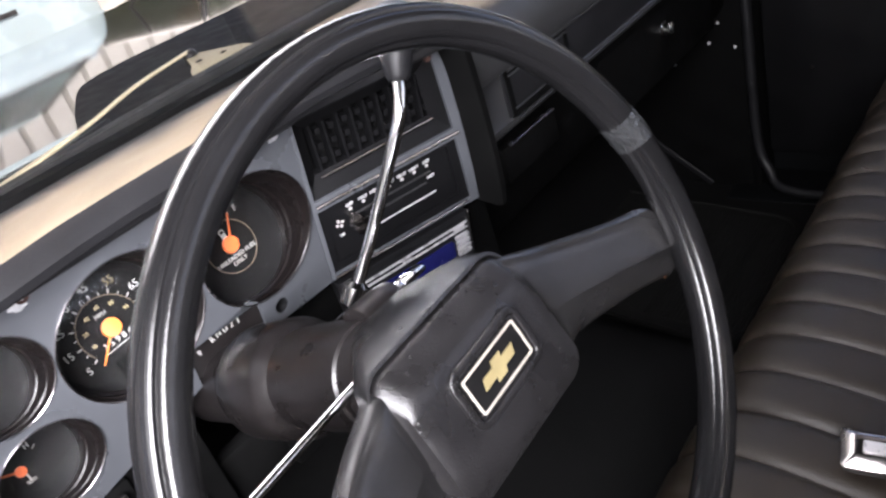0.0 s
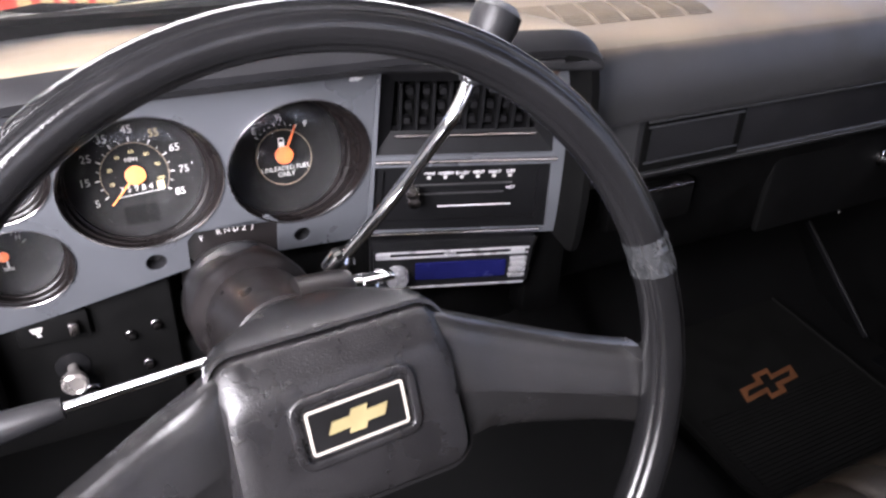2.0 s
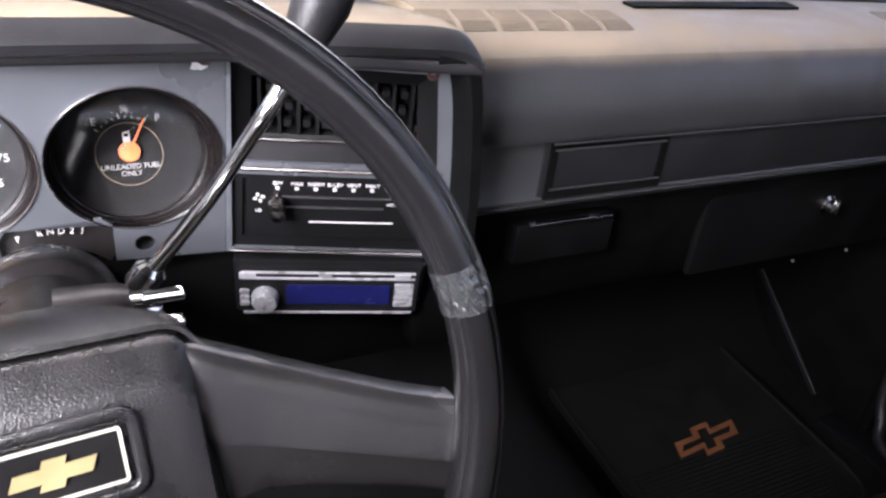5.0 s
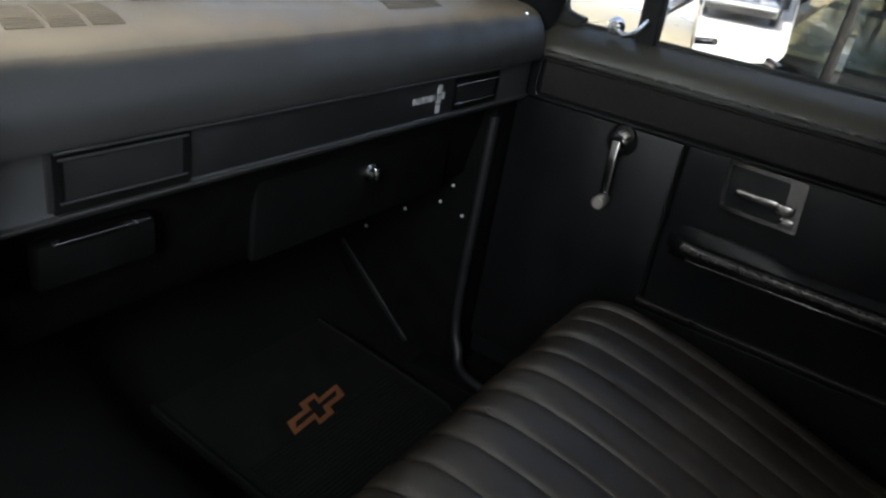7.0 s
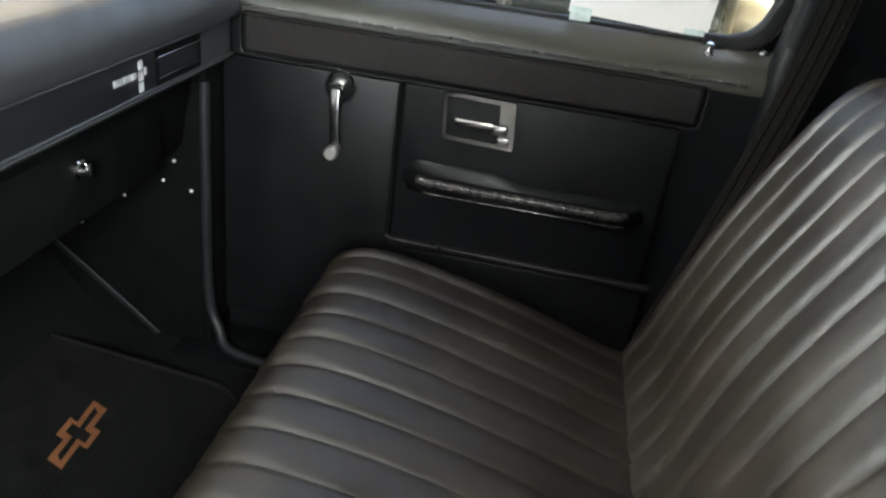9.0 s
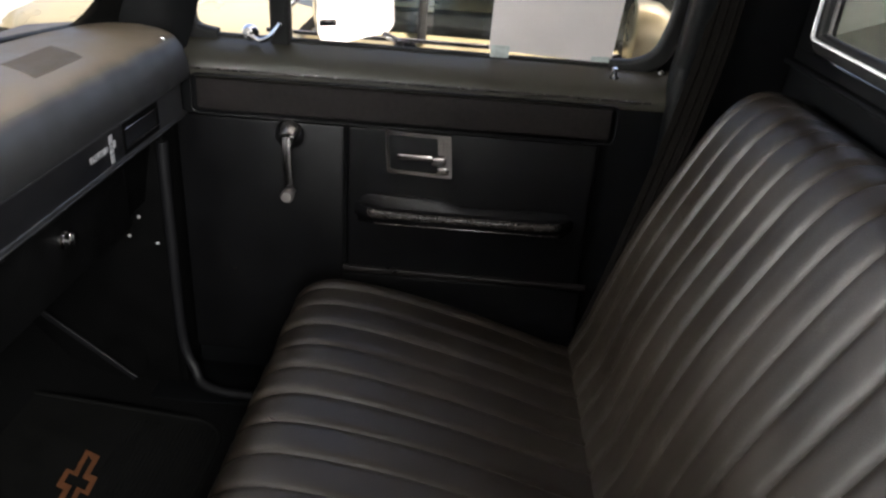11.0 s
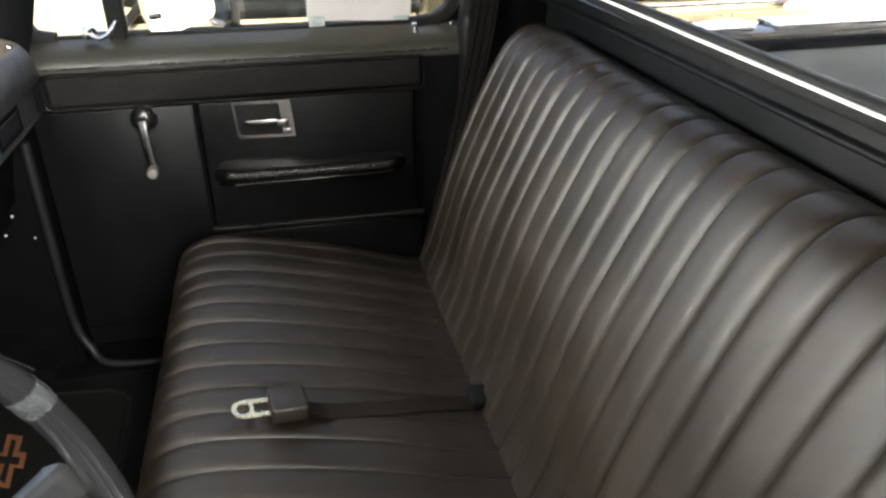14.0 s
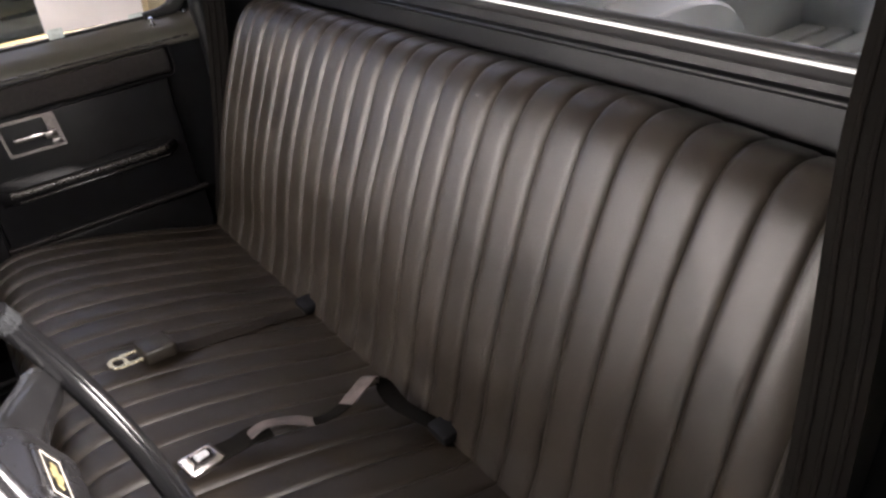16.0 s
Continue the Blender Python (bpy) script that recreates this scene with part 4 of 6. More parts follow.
            na, nl = 226, 0.031
        elif key == "fuel":
            ring = [f @ Vector((0.0245 * math.cos(2 * math.pi * i / 48), -0.002 + 0.0245 * math.sin(2 * math.pi * i / 48), 0)) for i in range(48)]
            bm = bmesh.new()
            sweep(bm, ring, circle(0.00032, 6), closed=True)
            part("dial_ring", bm, M_MARKTAN, g)
            lettering("E", 0.0075, f @ Matrix.Translation((-0.0225, 0.0235, 0)), M_WHITE, g, "numeral")
            lettering("F", 0.0075, f @ Matrix.Translation((0.0225, 0.0245, 0)), M_WHITE, g, "numeral")
            lettering("½", 0.0075, f @ Matrix.Translation((0, 0.0320, 0)), M_WHITE, g, "numeral")
            lettering("UNLEADED FUEL", 0.0058, f @ Matrix.Translation((0, -0.0115, 0)), M_MARK, g)
            lettering("ONLY", 0.0058, f @ Matrix.Translation((0, -0.0170, 0)), M_MARK, g)
            for i in range(9):
                tick(140 - i * 10, 0.0262, 0.0292 if i % 4 == 0 else 0.0275, 0.0004, M_MARK if i % 4 else M_WHITE)
            bm = bmesh.new()
            prism(bm, rounded(0.0050, 0.0085, 0.0006, 2), 0.0005, f @ Matrix.Translation((-0.001, 0.0115, 0)))
            part("pump_sign", bm, M_WHITE, g)
            bm = bmesh.new()
            prism(bm, rounded(0.0034, 0.0026, 0.0003, 2), 0.0005, f @ Matrix.Translation((-0.001, 0.0133, 0.0004)))
            prism(bm, rounded(0.0012, 0.0060, 0.0004, 2), 0.0005, f @ Matrix.Translation((0.0028, 0.0118, 0)))
            part("pump_window", bm, M_DIAL, g)
            na, nl = 62, 0.028
        else:
            for i in range(5):
                tick(150 - i * 30, r * 0.50, r * 0.60, 0.0004, M_MARK)
            if key == "oil":
                lettering("60", 0.0075, f @ Matrix.Translation((0.011, 0.012, 0)), M_WHITE, g, "numeral")
            if key == "temp":
                lettering("H", 0.0060, f @ Matrix.Translation((0.014, 0.014, 0)), M_WHITE, g, "numeral")
            bm = bmesh.new()
            if key == "oil":
                # oil can: body, spout and handle drawn in thin strokes
                for p in (((-0.004, -0.010), (0.004, -0.010), (0.004, -0.0066), (-0.004, -0.0066), (-0.004, -0.010)), ((0.004, -0.0085), (0.0085, -0.0062)), ((-0.004, -0.0070), (-0.0065, -0.0068), (-0.0065, -0.0088)), ((-0.001, -0.0066), (0.001, -0.0052))):
                    sweep(bm, [f @ Vector((u, v, 0.0002)) for u, v in p], circle(0.0004, 6))
            else:
                # thermometer over wavy water
                prism(bm, rounded(0.0016, 0.0075, 0.0006, 2), 0.0005, f @ Matrix.Translation((0.002, -0.0075, 0)))
                for v in (-0.0105, -0.0122):
                    sweep(bm, [f @ Vector((0.002 + u * 0.001, v + 0.0004 * math.sin(u * 1.6), 0.0002)) for u in range(-4, 5)], circle(0.0004, 6))
            part("warning_sign", bm, M_MARK, g)
            na, nl = {"oil": 140, "temp": 155}.get(key, 120), r * 0.5
        bm = bmesh.new()
        lathe(bm, [(0.0, 0.004), (0.0076 if big else 0.0044, 0.0035), (0.0080 if big else 0.0046, 0.0)], f, 24)
        c, s = math.cos(radians(na)), math.sin(radians(na))
        prism(bm, [(-0.004 * c + 0.0011 * s, -0.004 * s - 0.0011 * c), (nl * c + 0.0005 * s, nl * s - 0.0005 * c), (nl * c - 0.0005 * s, nl * s + 0.0005 * c), (-0.004 * c - 0.0011 * s, -0.004 * s + 0.0011 * c)], 0.0008, f @ Matrix.Translation((0, 0, 0.0022)))
        part("needle", bm, M_AMBER if key == "speed" else M_ORANGE, g, "bright orange needle and hub", smooth=False)
        bm = bmesh.new()
        well(bm, [(r * 0.900, 0.62), (r * 0.7, 0.58), (r * 0.4, 0.555), (0.0005, 0.55)])
        well(bm, [(r * 0.895, 0.66), (r * 0.7, 0.62), (r * 0.4, 0.595), (0.0005, 0.59)])
        ln = part("lens", bm, M_LENS, g, "clear domed plastic lens")
        ln.visible_shadow = False
    # centre vent: frame, slats
    vm = plate(bmesh.new(), [(-0.281, 0.588), (-0.128, 0.587), (-0.141, 0.669), (-0.282, 0.670)], [[(-0.268, 0.606), (-0.146, 0.606), (-0.153, 0.652), (-0.268, 0.653)]], 0.018, lambda u, v, k: on_bezel(u, v, k - 0.004 + (0 if u < -0.27 or u > -0.145 else -0.010)))
    v = part("centre_vent", vm, M_VENT, d, "black louvred centre vent", smooth=False)
    bm = bmesh.new()
    box(bm, (-0.205, -0.030, 0.628), (0.15, 0.004, 0.085), 0, Matrix.Translation((-0.205, -0.0, 0.628)) @ Matrix.Rotation(radians(-17.7), 4, "Z") @ Matrix.Translation((0.205, 0, -0.628)))
    part("backing", bm, M_DEEP, v)
    for i in range(9):
        x = -0.262 + i * 0.0135
        bm = bmesh.new()
        prism(bm, [(-0.0012, -0.023), (0.0012, -0.023), (0.0012, 0.023), (-0.0012, 0.023)], 0.012, bezel_frame(x, 0.6295, -0.012))
        part("slat", bm, M_VENT, v)
        for k in (-0.014, 0.0, 0.014):
            bm = bmesh.new()
            prism(bm, rounded(0.0055, 0.006, 0.001, 2), 0.006, bezel_frame(x + 0.0065, 0.6295 + k, -0.014))
            part("vane", bm, M_VENT, v)
    bm = bmesh.new()
    sweep(bm, [on_bezel(-0.266, 0.6055, -0.006), on_bezel(-0.147, 0.6055, -0.006)], circle(0.0012, 8))
    part("bright_edge", bm, M_CHROME_OLD, v)
    # heater control
    hm = plate(bmesh.new(), [(-0.2795, 0.505), (-0.118, 0.502), (-0.127, 0.578), (-0.2805, 0.579)], [[(-0.272, 0.514), (-0.130, 0.512), (-0.137, 0.570), (-0.272, 0.571)]], 0.018, lambda u, v, k: on_bezel(u, v, k - 0.004))
    h = part("heater_control", hm, M_VENT, d, "black heater control with worn slots and white legends", smooth=False)
    bm = bmesh.new()
    vs = [bm.verts.new(on_bezel(u, w, -0.007)) for u, w in ((-0.274, 0.510), (-0.126, 0.510), (-0.130, 0.572), (-0.274, 0.572))]
    bm.faces.new(vs)
    part("face", bm, M_VENT, h)
    for i, t in enumerate(("OFF", "MAX", "NORM", "BI-LEV", "VENT", "HEAT", "DEF")):
        x = -0.2465 + i * 0.0143
        lettering(t, 0.0046, bezel_frame(x, 0.5655, -0.0062), M_GREY, h)
        bm = bmesh.new()
        prism(bm, rounded(0.0032, 0.0030, 0.0004, 2), 0.0005, bezel_frame(x, 0.5610, -0.0062))
        part("legend_mark", bm, M_WHITE, h)
    lettering("HOT", 0.0040, bezel_frame(-0.158, 0.5475, -0.0062), M_GREY, h)
    lettering("LO", 0.0040, bezel_frame(-0.2600, 0.5390, -0.0062), M_GREY, h)
    for z, a, b in ((0.5535, -0.250, -0.158), (0.5435, -0.250, -0.164)):
        bm = bmesh.new()
        sweep(bm, [on_bezel(a, z, -0.0058), on_bezel(b, z, -0.0058)], rounded(0.0030, 0.0012, 0.0004))
        part("slot", bm, M_HOOD, h)
    bm = bmesh.new()
    prism(bm, rounded(0.070, 0.0012, 0.0004, 2), 0.0006, bezel_frame(-0.188, 0.5285, -0.0060))
    part("worn_edge", bm, M_GREY, h, "chipped pale edge")
    for z in (0.5540, 0.5440):
        bm = bmesh.new()
        lathe(bm, [(0.0035, 0.0), (0.0035, 0.008), (0.0062, 0.010), (0.0058, 0.016), (0.0, 0.017)], bezel_frame(-0.2470 + (0.002 if z < 0.55 else 0), z, -0.007), 14)
        part("slider_knob", bm, M_CHROME_OLD, h)
    bm = bmesh.new()
    fan = bezel_frame(-0.2600, 0.5515, -0.0060)
    for k in range(4):
        prism(bm, rounded(0.0032, 0.0026, 0.0010, 3), 0.0004, fan @ Matrix.Rotation(k * math.pi / 2, 4, "Z") @ Matrix.Translation((0.0030, 0.001, 0)))
    part("fan_sign", bm, M_WHITE, h)
    # shift quadrant letters over the column, behind the notch in the trim
    bm = bmesh.new()
    arc = [(-0.405 + 0.062 * math.cos(radians(a)), -0.006, 0.4715 + 0.062 * math.sin(radians(a))) for a in range(46, 136, 6)]
    sweep(bm, arc, rounded(0.030, 0.008, 0.002), up=(0, 1, 0))
    q = part("shift_quadrant", bm, M_COLUMN, d, "dark gear indicator with white letters")
    for t, x, z in zip("PRND21", (-0.4305, -0.4163, -0.4093, -0.4020, -0.3950, -0.3880), (0.5330, 0.5360, 0.5365, 0.5363, 0.5357, 0.5345)):
        a = math.atan2(z - 0.4715, x + 0.405)
        lettering(t, 0.0068, frame_of((x, -0.0118, z), (math.sin(a), 0, -math.cos(a)), (math.cos(a), 0.3, math.sin(a))), M_WHITE, q, "numeral")


instrument_panel(dash)


# ---------------------------------------------------------------- steering wheel and column
WC = Vector((-0.4145, -0.342, 0.604))
TILT = radians(19.7)
W_N = Vector((0, -math.cos(TILT), math.sin(TILT)))
W_M = frame_of(WC, (1, 0, 0), (0, math.sin(TILT), math.cos(TILT)))
W_R = W_M @ Matrix.Rotation(radians(5), 4, "Z")


def steering_wheel():
    w = thing("steering_wheel", WC[:], "black two-spoke truck steering wheel with taped rim", "steering wheel")
    R = 0.1797
    bm = bmesh.new()
    sec = []
    for i in range(60):
        a = 2 * math.pi * i / 60
        k = 1.0 - 0.16 * math.exp(-((math.degrees(a) - 38) / 6) ** 2) - 0.13 * math.exp(-((math.degrees(a) - 62) / 6) ** 2) - 0.08 * math.exp(-((math.degrees(a) - 150) / 6) ** 2)
        sec.append((0.0112 * k * math.cos(a), 0.0128 * k * math.sin(a)))
    n = 120
    rings = []
    for i in range(n):
        a = 2 * math.pi * i / n
        rings.append([bm.verts.new(W_R @ Vector(((R + u) * math.cos(a), (R + u) * math.sin(a), v))) for u, v in sec])
    for i in range(n):
        r0, r1 = rings[i], rings[(i + 1) % n]
        for j in range(len(sec)):
            bm.faces.new((r0[j], r0[(j + 1) % len(sec)], r1[(j + 1) % len(sec)], r1[j]))
    rim = part("rim", bm, M_RIM, w, "worn black plastic rim with moulded ridges")
    # clear tape wound round a crack
    bm = bmesh.new()
    rings = []
    rnd = random.Random(3)
    for i in range(9):
        a = radians(7.0 + i * 0.85)
        rings.append([bm.verts.new(W_R @ Vector(((R + u * f) * math.cos(a), (R + u * f) * math.sin(a), v * f))) for u, v in sec for f in (1.03 + rnd.uniform(-0.015, 0.03),)])
    for r0, r1 in zip(rings, rings[1:]):
        for j in range(len(sec)):
            bm.faces.new((r0[j], r0[(j + 1) % len(sec)], r1[(j + 1) % len(sec)], r1[j]))
    part("tape", bm, M_TAPE, rim, "crumpled clear tape round the rim", smooth=False)
    # spokes: an upper and a lower facet that meet in a crease
    W_P = W_R @ Matrix.Rotation(radians(-3), 4, "Z")
    for side in (1, -1):
        bm = bmesh.new()
        rings = []
        for t in np.linspace(0, 1, 17):
            x = 0.040 + 0.134 * t
            xs = x if side > 0 else 0.006 - (x - 0.006) * 1.06
            fil = 0.0015 * (max(0.0, t - 0.80) / 0.20) ** 2.0
            top = min(0.0335, 0.0314 - 0.435 * (x - 0.0644)) - 0.003 * math.sin(math.pi * t) + fil
            low = -0.0516 - 0.165 * (x - 0.0658) + 0.003 * math.sin(math.pi * t) - fil
            cr = -0.0215 - 0.282 * (x - 0.0872)
            h = -0.041 + 0.036 * max(0.0, t - 0.12) ** 1.25 + 0.004 * math.exp(-((t - 0.22) / 0.10) ** 2)
            k = min(1.0, max(0.0, (t - 0.20) / 0.20))
            pts = [(top, -0.016), (top - 0.0004, -0.009), (top - 0.0020, -0.0045), (top - 0.0045, -0.0022), (top - 0.009, -0.0008), (top - 0.015, 0.0001), ((top + cr) / 2 - 0.003, 0.0008), (cr + 0.002, 0.0030 * k + 0.0008), (cr, 0.0031 * k + 0.0008),
                   (cr - 0.001, 0.0026 * k + 0.0006), ((cr + low) / 2, -0.0050 * k), (low + 0.005, -0.0100 * k - 0.001), (low + 0.0015, -0.0150), (low, -0.021), ((top + low) / 2, -0.020)]
            rings.append([bm.verts.new(W_P @ Vector((xs, v, h + z))) for v, z in pts])
        for a, b in zip(rings, rings[1:]):
            for j in range(len(a)):
                bm.faces.new((a[j], a[(j + 1) % len(a)], b[(j + 1) % len(a)], b[j]))
        bm.faces.new(rings[0])
        bm.faces.new(list(reversed(rings[-1])))
        sp = part("spoke", bm, M_WHEEL, w, "broad creased black spoke")
        sp.data.set_sharp_from_angle(angle=radians(29))
    # hub shroud and horn pad
    bm = bmesh.new()
    P_M = W_P @ Matrix.Translation((0.0045, -0.0095, 0))

    def loft(bm, layers, m, cap=True):
        rings = [[bm.verts.new(m @ Vector((u * (1 - 0.5 * v), v + dy, z + lean * v))) for u, v in rounded(a, b, r, 6)] for a, b, r, z, dy, lean in layers]
        for p, q in zip(rings, rings[1:]):
            for i in range(len(p)):
                bm.faces.new((p[i], p[(i + 1) % len(p)], q[(i + 1) % len(p)], q[i]))
        if cap:
            bm.faces.new(rings[-1])
        return bm

    part("hub_shroud", loft(bm, [(0.068, 0.068, 0.033, -0.120, 0.010, 0), (0.076, 0.074, 0.036, -0.102, 0.013, 0), (0.094, 0.084, 0.034, -0.084, 0.013, 0), (0.113, 0.091, 0.028, -0.066, 0.009, -0.05), (0.129, 0.097, 0.021, -0.050, 0.004, -0.16), (0.1315, 0.098, 0.017, -0.0410, 0, -0.11), (0.1305, 0.097, 0.016, -0.0390, 0, -0.11), (0.1285, 0.0925, 0.015, -0.0387, 0, -0.11), (0.1280, 0.0915, 0.014, -0.0500, 0, -0.11)], P_M), M_WHEEL, w, "moulded hub cover that runs into the spokes")
    bm = bmesh.new()
    pad = part("horn_pad", loft(bm, [(0.1255, 0.0885, 0.014, -0.0480, 0, -0.11), (0.1255, 0.0885, 0.014, -0.0390, 0, -0.11), (0.1235, 0.0865, 0.014, -0.0368, 0, -0.11), (0.1200, 0.0825, 0.013, -0.0352, -0.0005, -0.10), (0.1175, 0.0715, 0.012, -0.0280, -0.0050, -0.06), (0.1110, 0.0650, 0.011, -0.0268, -0.0055, -0.04), (0.0980, 0.0570, 0.010, -0.0264, -0.0050, -0.04), (0.0660, 0.0380, 0.008, -0.0264, 0.0, 0)], P_M), M_WHEELPAD, w, "soft black horn pad with a seam round it")
    E = W_R @ Matrix.Rotation(radians(-1.5), 4, "Z") @ Matrix.Translation((0.0065, -0.0062, -0.0258))
    bm = bmesh.new()
    ring = [E @ Vector((u, v, 0.0)) for u, v in rounded(0.062, 0.034, 0.006, 5)]
    sweep(bm, ring, rounded(0.005, 0.004, 0.0015), closed=True, up=W_N[:])
    part("badge_rim", bm, M_WHEELPAD, pad)
    bm = bmesh.new()
    prism(bm, rounded(0.0535, 0.0255, 0.002, 4), 0.001, E @ Matrix.Translation((0, 0, 0.0010)))
    em = part("badge", bm, M_DIAL, pad, "black badge plate with a pale border", smooth=False)
    bm = bmesh.new()
    ring = [E @ Vector((u, v, 0.0013)) for u, v in rounded(0.0505, 0.0225, 0.0012, 4)]
    sweep(bm, ring, rect(0.0014, 0.0008), closed=True, up=W_N[:])
    part("badge_border", bm, M_BORDER, pad)
    bm = bmesh.new()
    prism(bm, slanted_cross(0.032), 0.001, E @ Matrix.Translation((0, 0, 0.0022)))
    part("badge_cross", bm, M_BADGE, pad, "flat gold slanted cross", smooth=False)


steering_wheel()


def steering_column():
    c = thing("steering_column", (-0.41, -0.05, 0.50), "dark steering column with shift lever and indicator stalk", "steering column")
    A = WC + W_N * -0.060
    m = frame_of(A, (1, 0, 0), (0, math.sin(TILT), math.cos(TILT))) @ Matrix.Rotation(math.pi, 4, "X")
    bm = bmesh.new()
    lathe(bm, [(0.028, -0.01), (0.034, 0.0), (0.036, 0.02), (0.0365, 0.060), (0.0350, 0.0615), (0.0350, 0.0635), (0.037, 0.065), (0.038, 0.11), (0.038, 0.16)], m, 40)
    part("shroud", bm, M_COLUMN, c)
    bm = bmesh.new()
    lathe(bm, [(0.038, 0.155), (0.0445, 0.163), (0.0465, 0.170), (0.0465, 0.222), (0.044, 0.232), (0.036, 0.24), (0.034, 0.34)], m, 40)
    part("shift_bowl", bm, M_COLUMN, c, "worn brown-grey shift bowl")
    # shift lever
    bm = bmesh.new()
    path = smoothed([(-0.360, -0.142, 0.558), (-0.3545, -0.146, 0.569), (-0.335, -0.155, 0.598), (-0.3166, -0.1645, 0.628), (-0.300, -0.177, 0.661), (-0.2905, -0.1835, 0.680), (-0.283, -0.183, 0.691), (-0.2752, -0.1795, 0.7035)], 5)
    sweep(bm, path, circle(0.0048, 12))
    lv = part("shift_lever", bm, M_CHROME, c, "bent chrome gear lever")
    bm = bmesh.new()
    k0, k1 = Vector((-0.2765, -0.1800, 0.7010)), Vector((-0.2541, -0.1740, 0.7440))
    z = (k1 - k0).normalized()
    km = frame_of(k0, z.orthogonal(), z.cross(z.orthogonal()))
    lathe(bm, [(0.0065, 0.0), (0.009, 0.004), (0.013, 0.024), (0.016, 0.040), (0.0155, 0.048), (0.010, 0.053), (0.0, 0.054)], km, 20)
    part("knob", bm, M_BLACK, lv, "black tapered plastic knob")
    bm = bmesh.new()
    lathe(bm, [(0.010, 0.0), (0.010, 0.014), (0.0065, 0.018), (0.0055, 0.018)], frame_of((-0.360, -0.143, 0.560), (0.8, 0.1, -0.5), (0, 1, 0.2)), 14)
    box(bm, (-0.374, -0.150, 0.552), (0.026, 0.024, 0.014), 0.006, None, 3)
    part("lever_socket", bm, M_CHROME, c)
    # ignition lock
    bm = bmesh.new()
    lathe(bm, [(0.0, -0.034), (0.017, -0.032), (0.0165, -0.010), (0.0150, 0.0), (0.0135, 0.003), (0.0, 0.003)], frame_of((-0.372, -0.208, 0.585), (0, 1, 0), (0, 0, 1)), 22)
    lk = part("lock_housing", bm, M_COLUMN, c)
    bm = bmesh.new()
    lathe(bm, [(0.0, 0.018), (0.008, 0.017), (0.010, 0.012), (0.0105, 0.0)], frame_of((-0.371, -0.210, 0.586), (0, 1, 0), (0, 0, 1)), 18)
    box(bm, (-0.353, -0.212, 0.594), (0.022, 0.010, 0.0045), 0.002)
    box(bm, (-0.353, -0.212, 0.577), (0.020, 0.010, 0.0040), 0.002)
    part("ignition_lock", bm, M_CHROME, lk, "chrome ignition lock with wings")
    # indicator stalk
    bm = bmesh.new()
    sweep(bm, [(-0.452, -0.256, 0.598), (-0.541, -0.248, 0.585)], circle(0.0030, 12))
    st = part("indicator_stalk", bm, M_CHROME, c, "straight chrome indicator stalk")
    bm = bmesh.new()
    sweep(bm, [(-0.538, -0.2483, 0.5855), (-0.543, -0.248, 0.585), (-0.575, -0.245, 0.580), (-0.592, -0.2435, 0.5775), (-0.596, -0.243, 0.577)], lambda t: circle((0.0055, 0.0065, 0.0085, 0.0085, 0.005)[round(t * 4)], 12))
    part("grip", bm, M_BLACK, st, "black ribbed grip")


steering_column()


# ---------------------------------------------------------------- under-dash controls and radio
def radio():
    r = thing("car_radio", (-0.20, -0.02, 0.43), "black and silver car radio with blue display", "radio")
    m = bezel_frame(-0.199, 0.4575, -0.004)
    bm = bmesh.new()
    prism(bm, rounded(0.164, 0.060, 0.003, 3), 0.05, m @ Matrix.Translation((0, 0, -0.002)))
    part("case", bm, M_BLACK, r)
    bm = bmesh.new()
    prism(bm, rounded(0.158, 0.050, 0.004, 3), 0.006, m @ Matrix.Translation((0, -0.002, 0.003)))
    part("faceplate", bm, M_BLACK, r)
    bm = bmesh.new()
    prism(bm, rounded(0.092, 0.022, 0.002, 3), 0.002, m @ Matrix.Translation((0.008, -0.005, 0.0045)))
    part("display", bm, M_BLUE, r, "dark blue display")
    bm = bmesh.new()
    lathe(bm, [(0.0, 0.012), (0.010, 0.011), (0.0115, 0.008), (0.012, 0.0)], m @ Matrix.Translation((-0.056, -0.008, 0.003)), 24)
    part("volume_knob", bm, M_SILVER, r, "bright volume knob")
    for y, w in ((0.021, 0.150), (0.0145, 0.150), (-0.0265, 0.150)):
        bm = bmesh.new()
        sweep(bm, [m @ Vector((-w / 2, y, 0.004)), m @ Vector((w / 2, y, 0.004))], rounded(0.0022, 0.002, 0.0006))
        part("bright_line", bm, M_SILVER, r)
    for i in range(4):
        bm = bmesh.new()
        prism(bm, rounded(0.017, 0.0045, 0.001, 2), 0.003, m @ Matrix.Translation((0.066, 0.0065 - i * 0.0072, 0.006)))
        part("button", bm, M_SILVER, r, "silver preset button")
    for x in (-0.070, 0.064):
        bm = bmesh.new()
        prism(bm, rounded(0.014, 0.006, 0.001, 2), 0.003, m @ Matrix.Translation((x, 0.0178, 0.006)))
        part("button", bm, M_SILVER, r)
    for y in (-0.001, -0.008, -0.015):
        bm = bmesh.new()
        prism(bm, rounded(0.008, 0.004, 0.001, 2), 0.003, m @ Matrix.Translation((-0.0735, y, 0.006)))
        part("button", bm, M_SILVER, r)
    bm = bmesh.new()
    bars(bm, m @ Matrix.Translation((-0.004, 0.0178, 0.0045)), [0.012], 0.0022, 0.002)
    part("brand_bar", bm, M_SILVER, r)
    bm = bmesh.new()
    sweep(bm, [m @ Vector((0.083, 0.030, -0.002)), m @ Vector((0.080, -0.030, -0.002))], circle(0.0015, 6))
    part("side_rod", bm, M_CHROME_OLD, r)


radio()


